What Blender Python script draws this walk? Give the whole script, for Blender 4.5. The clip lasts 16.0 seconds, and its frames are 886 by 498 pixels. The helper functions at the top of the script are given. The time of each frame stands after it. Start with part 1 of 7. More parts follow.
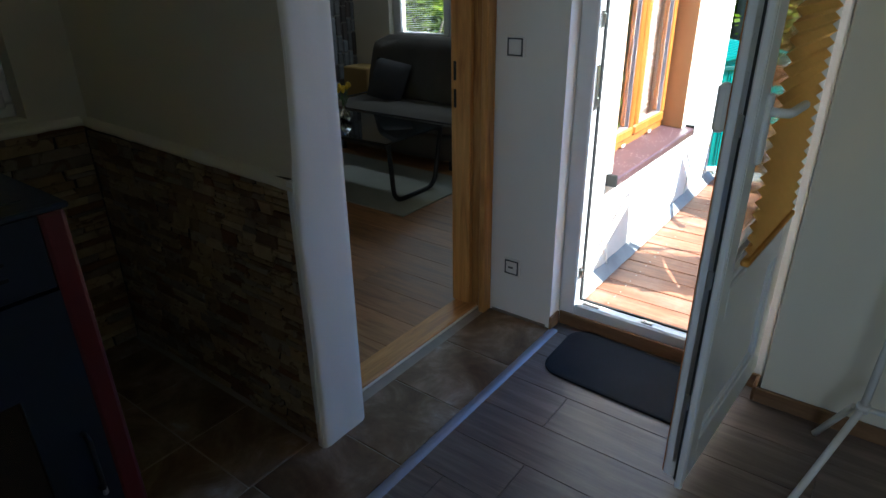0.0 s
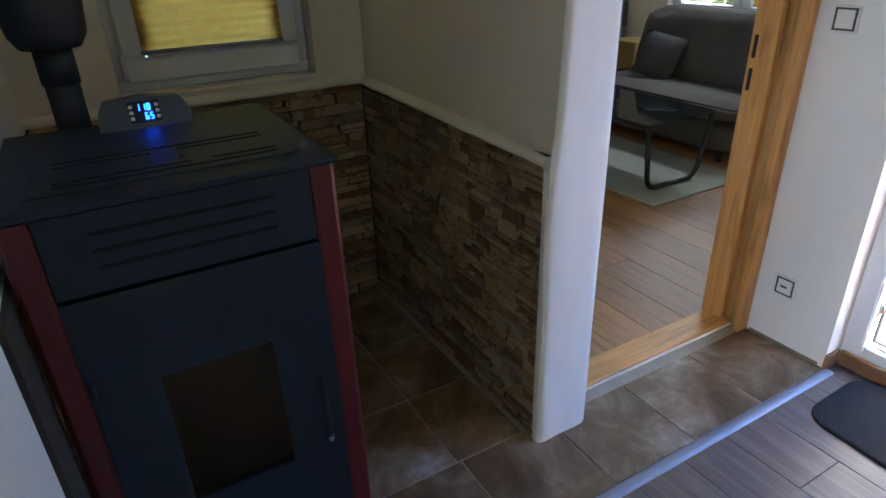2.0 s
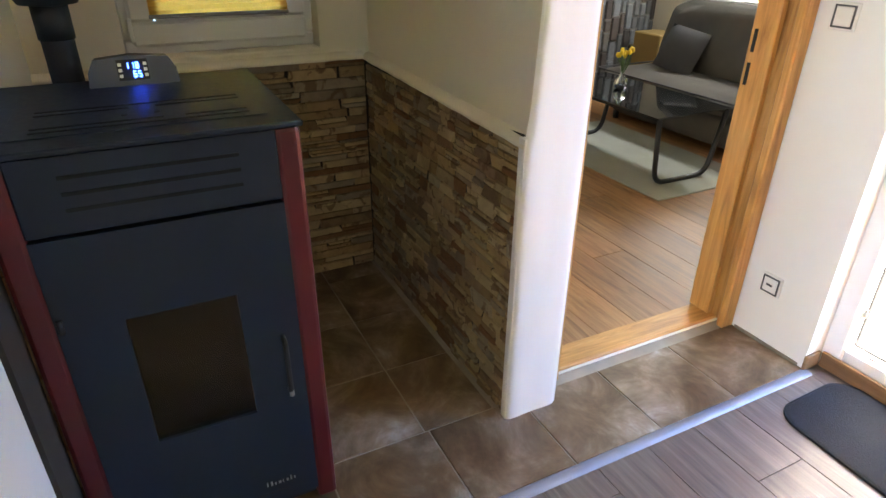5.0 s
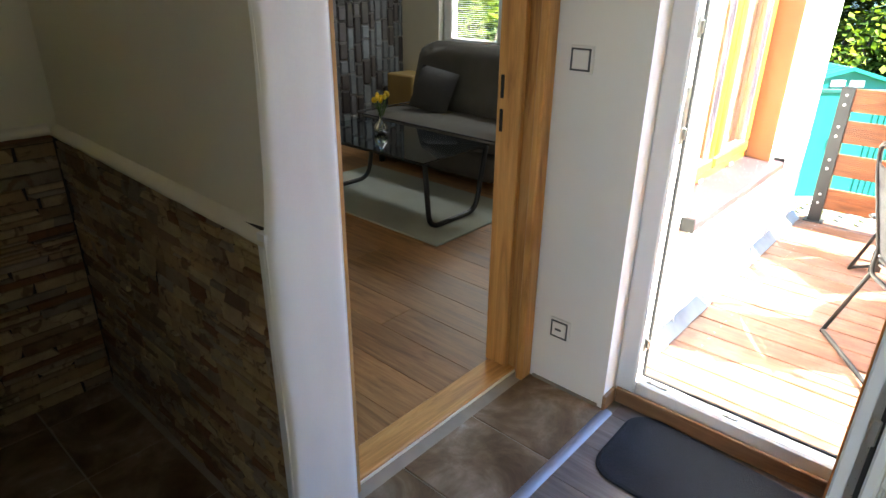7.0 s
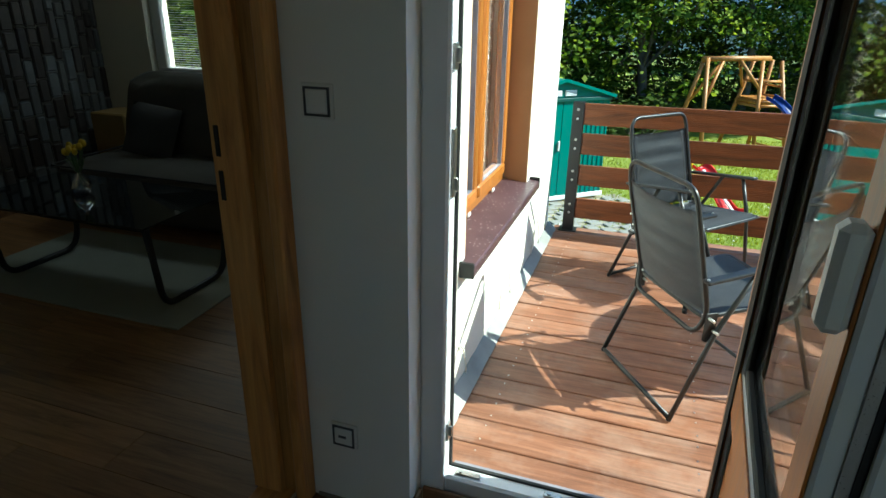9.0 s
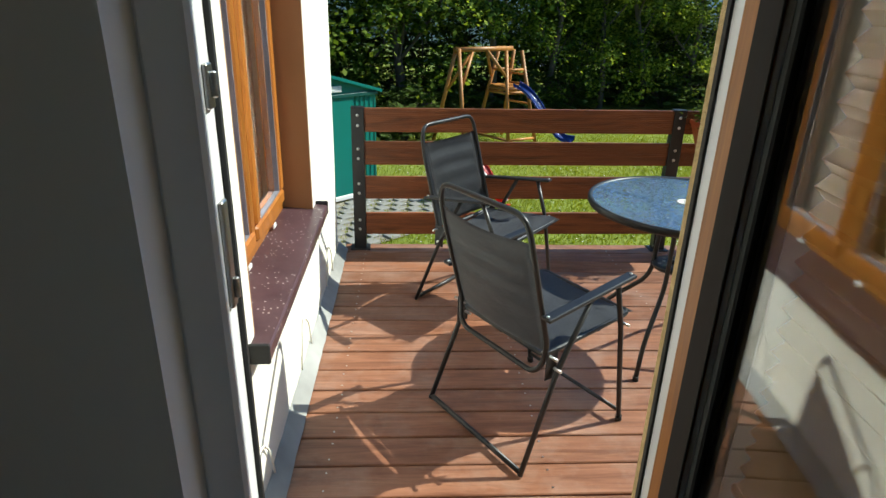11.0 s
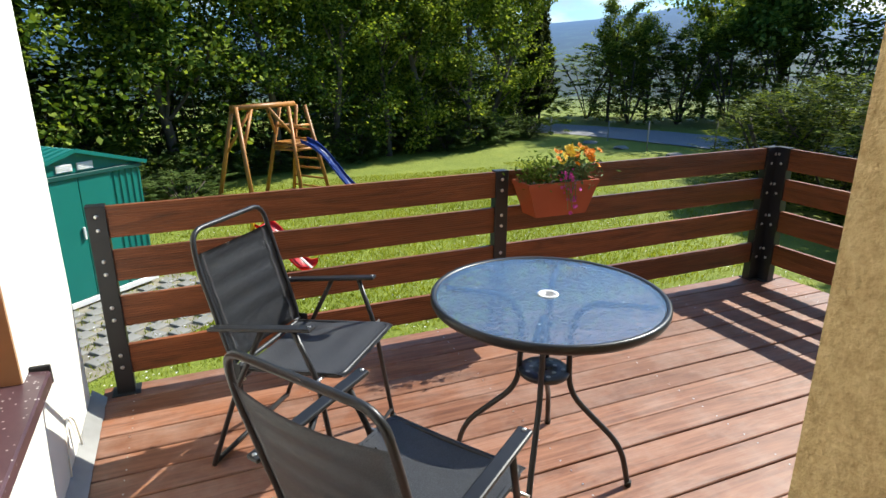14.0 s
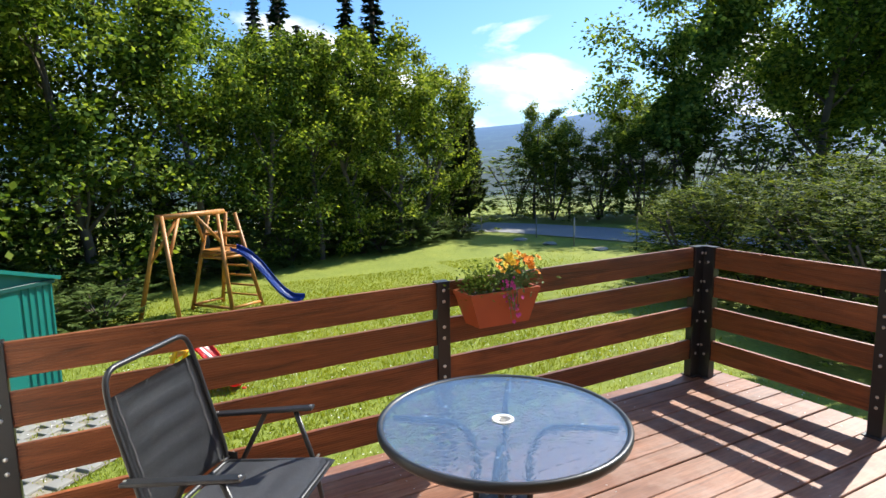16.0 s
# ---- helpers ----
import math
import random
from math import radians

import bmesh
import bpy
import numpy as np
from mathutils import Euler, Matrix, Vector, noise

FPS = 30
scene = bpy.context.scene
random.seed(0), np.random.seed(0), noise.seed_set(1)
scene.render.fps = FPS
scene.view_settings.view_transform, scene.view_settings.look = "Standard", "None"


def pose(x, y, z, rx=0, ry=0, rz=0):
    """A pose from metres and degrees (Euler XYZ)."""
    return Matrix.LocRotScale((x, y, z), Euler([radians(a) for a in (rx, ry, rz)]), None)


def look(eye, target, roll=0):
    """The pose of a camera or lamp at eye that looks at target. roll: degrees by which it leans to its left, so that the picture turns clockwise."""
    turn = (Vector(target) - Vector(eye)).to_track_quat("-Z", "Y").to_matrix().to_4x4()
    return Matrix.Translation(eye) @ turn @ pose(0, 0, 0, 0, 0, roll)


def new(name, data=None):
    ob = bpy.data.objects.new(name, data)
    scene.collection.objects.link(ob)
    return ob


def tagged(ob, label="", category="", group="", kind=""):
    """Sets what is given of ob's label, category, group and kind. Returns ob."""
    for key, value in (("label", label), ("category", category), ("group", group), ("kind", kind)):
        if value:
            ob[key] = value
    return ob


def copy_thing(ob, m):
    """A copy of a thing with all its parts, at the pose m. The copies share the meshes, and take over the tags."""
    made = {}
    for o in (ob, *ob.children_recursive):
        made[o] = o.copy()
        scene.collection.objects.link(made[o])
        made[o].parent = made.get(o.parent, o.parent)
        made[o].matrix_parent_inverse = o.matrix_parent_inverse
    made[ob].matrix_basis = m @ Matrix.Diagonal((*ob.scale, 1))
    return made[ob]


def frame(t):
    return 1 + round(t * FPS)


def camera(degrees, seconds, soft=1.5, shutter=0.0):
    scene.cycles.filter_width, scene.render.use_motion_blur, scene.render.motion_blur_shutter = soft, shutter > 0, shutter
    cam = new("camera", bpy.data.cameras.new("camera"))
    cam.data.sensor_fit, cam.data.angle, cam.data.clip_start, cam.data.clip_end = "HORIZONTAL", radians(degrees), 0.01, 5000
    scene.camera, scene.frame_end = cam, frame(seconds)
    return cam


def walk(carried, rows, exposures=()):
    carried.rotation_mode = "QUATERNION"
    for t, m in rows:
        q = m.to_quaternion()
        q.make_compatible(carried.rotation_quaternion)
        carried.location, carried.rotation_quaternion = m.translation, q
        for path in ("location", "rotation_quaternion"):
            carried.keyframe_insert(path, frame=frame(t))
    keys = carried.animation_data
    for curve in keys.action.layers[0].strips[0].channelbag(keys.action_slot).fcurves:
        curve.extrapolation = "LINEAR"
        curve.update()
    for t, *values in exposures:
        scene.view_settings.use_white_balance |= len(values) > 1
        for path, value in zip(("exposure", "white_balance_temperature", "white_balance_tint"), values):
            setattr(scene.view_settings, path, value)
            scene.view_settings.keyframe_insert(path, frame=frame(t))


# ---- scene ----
cam = camera(72.0, 16.0)
METRES, EYE, TILT, LEAN, TURN = 2.8, 1.45, 0.0, 0.0, 37.1
ROWS = [
    (0.0, 0.0, 0.0, 0.0, -0.33, -24.64, 0.73),
    (0.5, -0.0083, 0.0013, -0.0012, 5.25, -25.33, 0.97),
    (1.0, -0.0162, 0.0065, -0.003, 11.16, -25.81, 1.32),
    (1.5, -0.0225, 0.0295, -0.0101, 17.28, -26.29, 1.11),
    (2.0, -0.0288, 0.0485, -0.0127, 22.61, -26.42, 1.73),
    (2.5, -0.0159, 0.0423, -0.0114, 28.22, -26.54, 1.45),
    (3.0, 0.0097, 0.0238, -0.0131, 33.44, -26.98, 0.83),
    (3.2, 0.0188, 0.0181, -0.0133, 34.56, -27.44, 0.95),
    (5.5, 0.0216, 0.0779, -0.0197, 21.38, -26.9, -0.85),
    (6.0, 0.0152, 0.1138, -0.0185, 15.74, -25.79, -1.01),
    (6.5, 0.0071, 0.1477, -0.0204, 10.35, -24.8, -1.24),
    (7.0, 0.012, 0.1803, -0.0194, 4.87, -23.94, -0.64),
    (7.5, 0.0265, 0.2268, -0.02, -0.5, -23.55, -0.04),
    (8.0, 0.0427, 0.269, -0.0179, -5.61, -22.5, -0.41),
    (8.5, 0.0492, 0.3077, -0.0208, -10.56, -22.27, -0.72),
    (9.0, 0.0428, 0.3569, -0.0219, -18.0, -21.93, -0.82),
    (9.2, 0.041, 0.3733, -0.023, -21.51, -22.20, -0.81),
    (11.3, 0.1204, 0.5677, -0.0195, -42.62, -22.08, -1.07),
    (11.5, 0.1303, 0.5866, -0.0211, -44.7, -21.84, -0.66),
    (12.0, 0.1523, 0.6321, -0.023, -50.17, -21.53, -0.09),
    (12.5, 0.1862, 0.6682, -0.0238, -52.32, -20.66, 0.06),
    (13.0, 0.2275, 0.6933, -0.022, -53.75, -20.05, 0.55),
    (13.5, 0.2593, 0.7095, -0.0187, -55.81, -19.39, -0.03),
    (14.0, 0.2906, 0.7354, -0.0146, -59.77, -17.65, -0.01),
    (14.5, 0.3108, 0.7523, -0.0109, -61.89, -16.17, -0.04),
    (15.0, 0.3241, 0.7628, -0.0075, -63.54, -14.52, -0.02),
    (15.5, 0.3251, 0.7666, -0.002, -65.06, -11.91, 0.39),
    (16.0, 0.3234, 0.7656, 0.0043, -66.27, -8.53, 0.94),
]
EXPOSURES = [(0.0, 2.2, 5500, 1), (1.0, 2.4, 5600, 2), (2.0, 4.0, 5700, 8), (3.0, 5.1, 5700, 8), (5.5, 5.05, 7100, 11), (6.5, 4.6, 7000, 11), (7.0, 3.8, 6500, 5), (8.0, 2.15, 5950, -5), (9.0, 1.15, 5750, -13), (11.5, 0.55, 6300, 1), (13.0, 0.62, 6300, 4), (16.0, 0.98, 6400, 9)]
walk(cam, [(t, pose(0, 0, EYE, TILT, LEAN, TURN) @ pose(METRES * x, METRES * y, METRES * z, 90 + pitch, roll, yaw)) for t, x, y, z, yaw, pitch, roll in ROWS], EXPOSURES)

# ---- world, sun, exposure ----
SUN_AZ, SUN_EL = 76.5, 42.8
world = bpy.data.worlds.new("world")
scene.world = world
world.use_nodes = True
wn = world.node_tree
wn.nodes.clear()
w_out = wn.nodes.new("ShaderNodeOutputWorld")
w_bg = wn.nodes.new("ShaderNodeBackground")
w_sky = wn.nodes.new("ShaderNodeTexSky")
w_sky.sky_type = "NISHITA"
w_sky.sun_disc = False
w_sky.sun_elevation = radians(SUN_EL)
w_sky.sun_rotation = radians(SUN_AZ)
w_bg.inputs["Strength"].default_value = 0.11
# cumulus clouds, spread over the whole sky
w_tc = wn.nodes.new("ShaderNodeTexCoord")
w_sep = wn.nodes.new("ShaderNodeSeparateXYZ")
wn.links.new(w_tc.outputs["Generated"], w_sep.inputs[0])
w_map = wn.nodes.new("ShaderNodeMapping")
w_map.inputs["Scale"].default_value = (1.0, 1.0, 2.4)
w_map.inputs["Location"].default_value = (0.37, 0.9, 0.1)
wn.links.new(w_tc.outputs["Generated"], w_map.inputs["Vector"])
w_noise = wn.nodes.new("ShaderNodeTexNoise")
w_noise.inputs["Scale"].default_value = 3.2
w_noise.inputs["Detail"].default_value = 8.0
w_noise.inputs["Roughness"].default_value = 0.52
w_noise.inputs["Distortion"].default_value = 0.25
wn.links.new(w_map.outputs[0], w_noise.inputs["Vector"])
w_ramp = wn.nodes.new("ShaderNodeValToRGB")
w_ramp.color_ramp.elements[0].position, w_ramp.color_ramp.elements[1].position = 0.47, 0.56
w_low = wn.nodes.new("ShaderNodeMath")
w_low.operation = "MULTIPLY_ADD"
w_low.inputs[1].default_value = -0.42
wn.links.new(w_sep.outputs["Z"], w_low.inputs[0])
wn.links.new(w_noise.outputs["Fac"], w_low.inputs[2])
w_sum = w_low
for spot, size, lift in (((0.603, 0.787, 0.125), 0.17, 0.15), ((0.801, 0.578, 0.152), 0.14, 0.12), ((-0.70, 0.65, 0.30), 0.2, 0.10)):
    w_dist = wn.nodes.new("ShaderNodeVectorMath")
    w_dist.operation = "DISTANCE"
    w_dist.inputs[1].default_value = spot
    wn.links.new(w_tc.outputs["Generated"], w_dist.inputs[0])
    w_near = wn.nodes.new("ShaderNodeMapRange")
    w_near.interpolation_type = "SMOOTHSTEP"
    w_near.inputs["From Min"].default_value, w_near.inputs["From Max"].default_value = 0.0, size
    w_near.inputs["To Min"].default_value, w_near.inputs["To Max"].default_value = lift, 0.0
    wn.links.new(w_dist.outputs["Value"], w_near.inputs["Value"])
    w_add = wn.nodes.new("ShaderNodeMath")
    w_add.operation = "ADD"
    wn.links.new(w_sum.outputs[0], w_add.inputs[0])
    wn.links.new(w_near.outputs[0], w_add.inputs[1])
    w_sum = w_add
wn.links.new(w_sum.outputs[0], w_ramp.inputs["Fac"])
w_puff = wn.nodes.new("ShaderNodeTexNoise")
w_puff.inputs["Scale"].default_value = 9.0
w_puff.inputs["Detail"].default_value = 5.0
wn.links.new(w_map.outputs[0], w_puff.inputs["Vector"])
w_tone = wn.nodes.new("ShaderNodeValToRGB")
w_tone.color_ramp.elements[0].position, w_tone.color_ramp.elements[1].position = 0.38, 0.52
w_tone.color_ramp.elements[0].color, w_tone.color_ramp.elements[1].color = (0.50, 0.58, 0.72, 1), (1, 1, 1, 1)
wn.links.new(w_puff.outputs["Fac"], w_tone.inputs["Fac"])
w_body = wn.nodes.new("ShaderNodeMix")
w_body.data_type, w_body.blend_type = "RGBA", "MULTIPLY"
w_body.inputs[0].default_value = 1.0
w_body.inputs[7].default_value = (7.5, 7.6, 7.9, 1)
wn.links.new(w_tone.outputs["Color"], w_body.inputs[6])
w_blue = wn.nodes.new("ShaderNodeMix")
w_blue.data_type, w_blue.blend_type = "RGBA", "MULTIPLY"
w_blue.inputs[0].default_value = 1.0
w_blue.inputs[7].default_value = (0.47, 0.71, 1.0, 1)
wn.links.new(w_sky.outputs[0], w_blue.inputs[6])
w_mix = wn.nodes.new("ShaderNodeMix")
w_mix.data_type = "RGBA"
wn.links.new(w_body.outputs[2], w_mix.inputs[7])
wn.links.new(w_ramp.outputs["Color"], w_mix.inputs[0])
wn.links.new(w_blue.outputs[2], w_mix.inputs[6])
wn.links.new(w_mix.outputs[2], w_bg.inputs["Color"])
wn.links.new(w_bg.outputs[0], w_out.inputs["Surface"])
sun_data = bpy.data.lights.new("sun", "SUN")
sun_data.energy, sun_data.angle, sun_data.color = 5.0, radians(0.5), (1.0, 0.94, 0.84)
sun = new("sun", sun_data)
SUN_DIR = Vector((math.sin(radians(SUN_AZ)) * math.cos(radians(SUN_EL)), math.cos(radians(SUN_AZ)) * math.cos(radians(SUN_EL)), math.sin(radians(SUN_EL))))
sun.matrix_world = look(SUN_DIR * 30, (0, 0, 0))

# ---- makers ----
def bm_box(x0, x1, y0, y1, z0, z1, bevel=0.0, seg=1, bm=None):
    own = bmesh.new()
    bmesh.ops.create_cube(own, size=1.0)
    for v in own.verts:
        v.co = Vector(((x0 + x1) / 2 + v.co.x * (x1 - x0), (y0 + y1) / 2 + v.co.y * (y1 - y0), (z0 + z1) / 2 + v.co.z * (z1 - z0)))
    if bevel > 0:
        bmesh.ops.bevel(own, geom=own.edges[:], offset=bevel, segments=seg, affect="EDGES", profile=0.5)
    if bm is None:
        return own
    return bm_add(bm, own)


def bm_add(bm, other, m=None):
    """Adds other to bm, moved by m."""
    verts = [bm.verts.new(m @ v.co if m else v.co.copy()) for v in other.verts]
    other.verts.index_update()
    for f in other.faces:
        g = bm.faces.new([verts[v.index] for v in f.verts])
        g.smooth = f.smooth
        g.material_index = f.material_index
    other.free()
    return bm


def bm_tube(points, radius, seg=10, closed=False, bm=None, smooth_path=0, flat=1.0):
    """A round bar along points; smooth_path rounds its corners by that many metres."""
    pts = [Vector(p) for p in points]
    if smooth_path > 0:
        out = []
        n = len(pts)
        for i, p in enumerate(pts):
            if not closed and i in (0, n - 1):
                out.append(p)
                continue
            a, b = pts[i - 1] - p, pts[(i + 1) % n] - p
            r = min(smooth_path, a.length * 0.49, b.length * 0.49)
            p0, p1 = p + a.normalized() * r, p + b.normalized() * r
            for k in range(6):
                u = k / 5
                out.append(p0 * (1 - u) ** 2 + p * 2 * u * (1 - u) + p1 * u * u)
        pts = out
    n = len(pts)
    bm = bm or bmesh.new()
    rings, up = [], None
    for i, p in enumerate(pts):
        a = pts[i - 1] if (i > 0 or closed) else p
        b = pts[(i + 1) % n] if (i < n - 1 or closed) else p
        d = (b - a).normalized()
        if up is None:
            up = Vector((0, 0, 1)) if abs(d.z) < 0.9 else Vector((0, 1, 0))
        side = d.cross(up).normalized()
        up = side.cross(d).normalized()
        rings.append([bm.verts.new(p + (side * math.cos(t) + up * math.sin(t) * flat) * radius) for t in [2 * math.pi * k / seg for k in range(seg)]])
    for i in range(n if closed else n - 1):
        r0, r1 = rings[i], rings[(i + 1) % n]
        for k in range(seg):
            bm.faces.new((r0[k], r0[(k + 1) % seg], r1[(k + 1) % seg], r1[k])).smooth = True
    if not closed:
        bm.faces.new(rings[0][::-1])
        bm.faces.new(rings[-1])
    return bm


def bm_lathe(profile, seg=32, bm=None, at=(0, 0, 0), cap=True):
    """Profile of (radius, height) turned round z."""
    bm = bm or bmesh.new()
    rings = [[bm.verts.new((at[0] + r * math.cos(2 * math.pi * k / seg), at[1] + r * math.sin(2 * math.pi * k / seg), at[2] + z)) for k in range(seg)] for r, z in profile]
    for a, b in zip(rings, rings[1:]):
        for k in range(seg):
            bm.faces.new((a[k], a[(k + 1) % seg], b[(k + 1) % seg], b[k])).smooth = True
    if cap:
        bm.faces.new(rings[0][::-1])
        bm.faces.new(rings[-1])
    return bm


def bm_grid(nu, nv, place, bm=None, smooth=True):
    bm = bm or bmesh.new()
    vs = [[bm.verts.new(place(u / nu, v / nv)) for v in range(nv + 1)] for u in range(nu + 1)]
    for u in range(nu):
        for v in range(nv):
            bm.faces.new((vs[u][v], vs[u + 1][v], vs[u + 1][v + 1], vs[u][v + 1])).smooth = smooth
    return bm


def mesh_of(name, bm, material):
    me = bpy.data.meshes.new(name)
    bmesh.ops.recalc_face_normals(bm, faces=bm.faces[:])
    bm.to_mesh(me)
    bm.free()
    for m in (material if isinstance(material, (list, tuple)) else [material]):
        me.materials.append(m)
    return me


def part(name, bm, material, parent=None, label="", kind="", category="", at=None):
    ob = new(name, mesh_of(name, bm, material))
    if at is not None:
        ob.matrix_basis = at
    ob.parent = parent
    return tagged(ob, label, category, kind=kind)


def thing(name, at, label, category, group=""):
    ob = new(name)
    ob.empty_display_size = 0.1
    ob.matrix_basis = at
    return tagged(ob, label, category, group)


def solid(name, bm, material, label, category, group="", at=None):
    ob = part(name, bm, material, None, label, "", category, at)
    return tagged(ob, group=group)


def struct(name, bm, material, label="", category="", parent=None):
    return part(name, bm, material, parent, label, "structure", category)


# ---- materials ----
class Mat:
    """A node material with short ways to wire it."""
    def __init__(self, name, rough=0.6, metal=0.0, spec=0.5):
        self.m = bpy.data.materials.new(name)
        self.m.use_nodes = True
        self.t = self.m.node_tree
        self.b = self.t.nodes["Principled BSDF"]
        self.b.inputs["Roughness"].default_value = rough
        self.b.inputs["Metallic"].default_value = metal
        self.b.inputs["Specular IOR Level"].default_value = spec

    def node(self, kind, **sets):
        n = self.t.nodes.new(kind)
        for key, value in sets.items():
            key = key.replace("_", " ")
            for i in n.inputs:
                if i.name.lower() == key.lower():
                    i.default_value = value
                    break
        return n

    def link(self, a, b):
        self.t.links.new(a, b)

    def coords(self, scale=(1, 1, 1), rot=(0, 0, 0), vary=False, plain="Object"):
        tc = self.t.nodes.new("ShaderNodeTexCoord")
        mp = self.t.nodes.new("ShaderNodeMapping")
        mp.inputs["Scale"].default_value = scale
        mp.inputs["Rotation"].default_value = [radians(a) for a in rot]
        self.link(tc.outputs[plain], mp.inputs["Vector"])
        if vary:
            oi = self.t.nodes.new("ShaderNodeObjectInfo")
            mul = self.t.nodes.new("ShaderNodeVectorMath")
            mul.operation = "SCALE"
            mul.inputs[0].default_value = (37.0, 51.0, 23.0)
            self.link(oi.outputs["Random"], mul.inputs["Scale"])
            self.link(mul.outputs[0], mp.inputs["Location"])
        return mp.outputs[0]

    def noise(self, vec, scale=5.0, detail=4.0, rough=0.6, distortion=0.0):
        n = self.t.nodes.new("ShaderNodeTexNoise")
        n.inputs["Scale"].default_value = scale
        n.inputs["Detail"].default_value = detail
        n.inputs["Roughness"].default_value = rough
        n.inputs["Distortion"].default_value = distortion
        self.link(vec, n.inputs["Vector"])
        return n.outputs["Fac"]

    def ramp(self, fac, stops):
        r = self.t.nodes.new("ShaderNodeValToRGB")
        el = r.color_ramp.elements
        while len(el) < len(stops):
            el.new(0.5)
        for e, (p, c) in zip(el, stops):
            e.position = p
            e.color = (*c, 1) if len(c) == 3 else c
        self.link(fac, r.inputs["Fac"])
        return r.outputs["Color"]

    def mix(self, a, b, fac, blend="MIX"):
        n = self.t.nodes.new("ShaderNodeMix")
        n.data_type = "RGBA"
        n.blend_type = blend
        for v, i in ((fac, 0), (a, 6), (b, 7)):
            if isinstance(v, (int, float)):
                n.inputs[i].default_value = v
            elif isinstance(v, tuple):
                n.inputs[i].default_value = (*v, 1)
            else:
                self.link(v, n.inputs[i])
        return n.outputs[2]

    def random(self, island=False):
        if island:
            return self.t.nodes.new("ShaderNodeNewGeometry").outputs["Random Per Island"]
        return self.t.nodes.new("ShaderNodeObjectInfo").outputs["Random"]

    def both_random(self):
        """One value for each object and each loose piece."""
        n = self.t.nodes.new("ShaderNodeMath")
        n.operation = "ADD"
        self.link(self.random(), n.inputs[0])
        self.link(self.random(True), n.inputs[1])
        w = self.t.nodes.new("ShaderNodeMath")
        w.operation = "FRACT"
        self.link(n.outputs[0], w.inputs[0])
        return w.outputs[0]

    def color(self, c):
        if isinstance(c, tuple):
            self.b.inputs["Base Color"].default_value = (*c, 1)
        else:
            self.link(c, self.b.inputs["Base Color"])
        return self

    def bump(self, fac, strength=0.3, distance=0.002):
        n = self.t.nodes.new("ShaderNodeBump")
        n.inputs["Strength"].default_value = strength
        n.inputs["Distance"].default_value = distance
        self.link(fac, n.inputs["Height"])
        self.link(n.outputs[0], self.b.inputs["Normal"])
        return self

    def rough(self, fac, lo, hi):
        n = self.t.nodes.new("ShaderNodeMapRange")
        n.inputs["To Min"].default_value = lo
        n.inputs["To Max"].default_value = hi
        self.link(fac, n.inputs["Value"])
        self.link(n.outputs[0], self.b.inputs["Roughness"])
        return self


def simple(name, color, rough=0.5, metal=0.0, vary=0.12, scale=14.0, bump=0.08, spec=0.5):
    """A coloured surface with slight stains and fine relief."""
    m = Mat(name, rough, metal, spec)
    v = m.coords()
    n1, n2 = m.noise(v, scale * 0.25, 3), m.noise(v, scale * 12, 3)
    dark = tuple(c * (1 - vary) for c in color)
    light = tuple(min(1, c * (1 + vary)) for c in color)
    m.color(m.ramp(n1, [(0.3, dark), (0.7, light)]))
    m.rough(n2, max(0, rough - 0.08), min(1, rough + 0.08))
    if bump:
        m.bump(n2, bump, 0.001)
    return m.m



def wood(name, dark, mid, light, rough=0.45, along=0, scale=1.0, knots=0.0, bump=0.15, weather=0.0):
    """Sawn or printed wood, its grain along the axis given."""
    m = Mat(name, rough)
    st = [9.0 * scale] * 3
    st[along] = 0.7 * scale
    v = m.coords(tuple(st), vary=True)
    g = m.noise(v, 2.2, 6, 0.65, 1.6)
    fine = m.noise(v, 14.0, 3, 0.6)
    c = m.ramp(g, [(0.28, dark), (0.5, mid), (0.72, light)])
    c = m.mix(c, m.ramp(fine, [(0.35, (0.55, 0.55, 0.55)), (0.65, (1, 1, 1))]), 0.35, "MULTIPLY")
    tone = m.ramp(m.random(), [(0.0, (0.72, 0.72, 0.74)), (1.0, (1.12, 1.08, 1.04))])
    c = m.mix(c, tone, 0.8, "MULTIPLY")
    if knots:
        kv = [2.6 * scale] * 3
        kv[along] = 1.5 * scale
        vk = m.coords(tuple(kv), vary=True)
        vo = m.t.nodes.new("ShaderNodeTexVoronoi")
        vo.inputs["Scale"].default_value = 1.7
        m.link(vk, vo.inputs["Vector"])
        k = m.ramp(vo.outputs["Distance"], [(0.0, (1, 1, 1)), (0.05, (0.9, 0.9, 0.9)), (0.16, (0, 0, 0))])
        c = m.mix(c, dark, m.mix((0, 0, 0), k, knots), "MIX")
    if weather:
        w = m.noise(m.coords((1.2, 1.2, 1.2), vary=True), 3.0, 5, 0.7)
        wf = m.ramp(w, [(0.45, (0, 0, 0)), (0.75, (weather, weather, weather))])
        c = m.mix(c, (0.42, 0.33, 0.28), wf)
    m.color(c)
    m.rough(g, rough - 0.1, rough + 0.15)
    m.bump(m.mix(g, fine, 0.5), bump, 0.002)
    return m.m


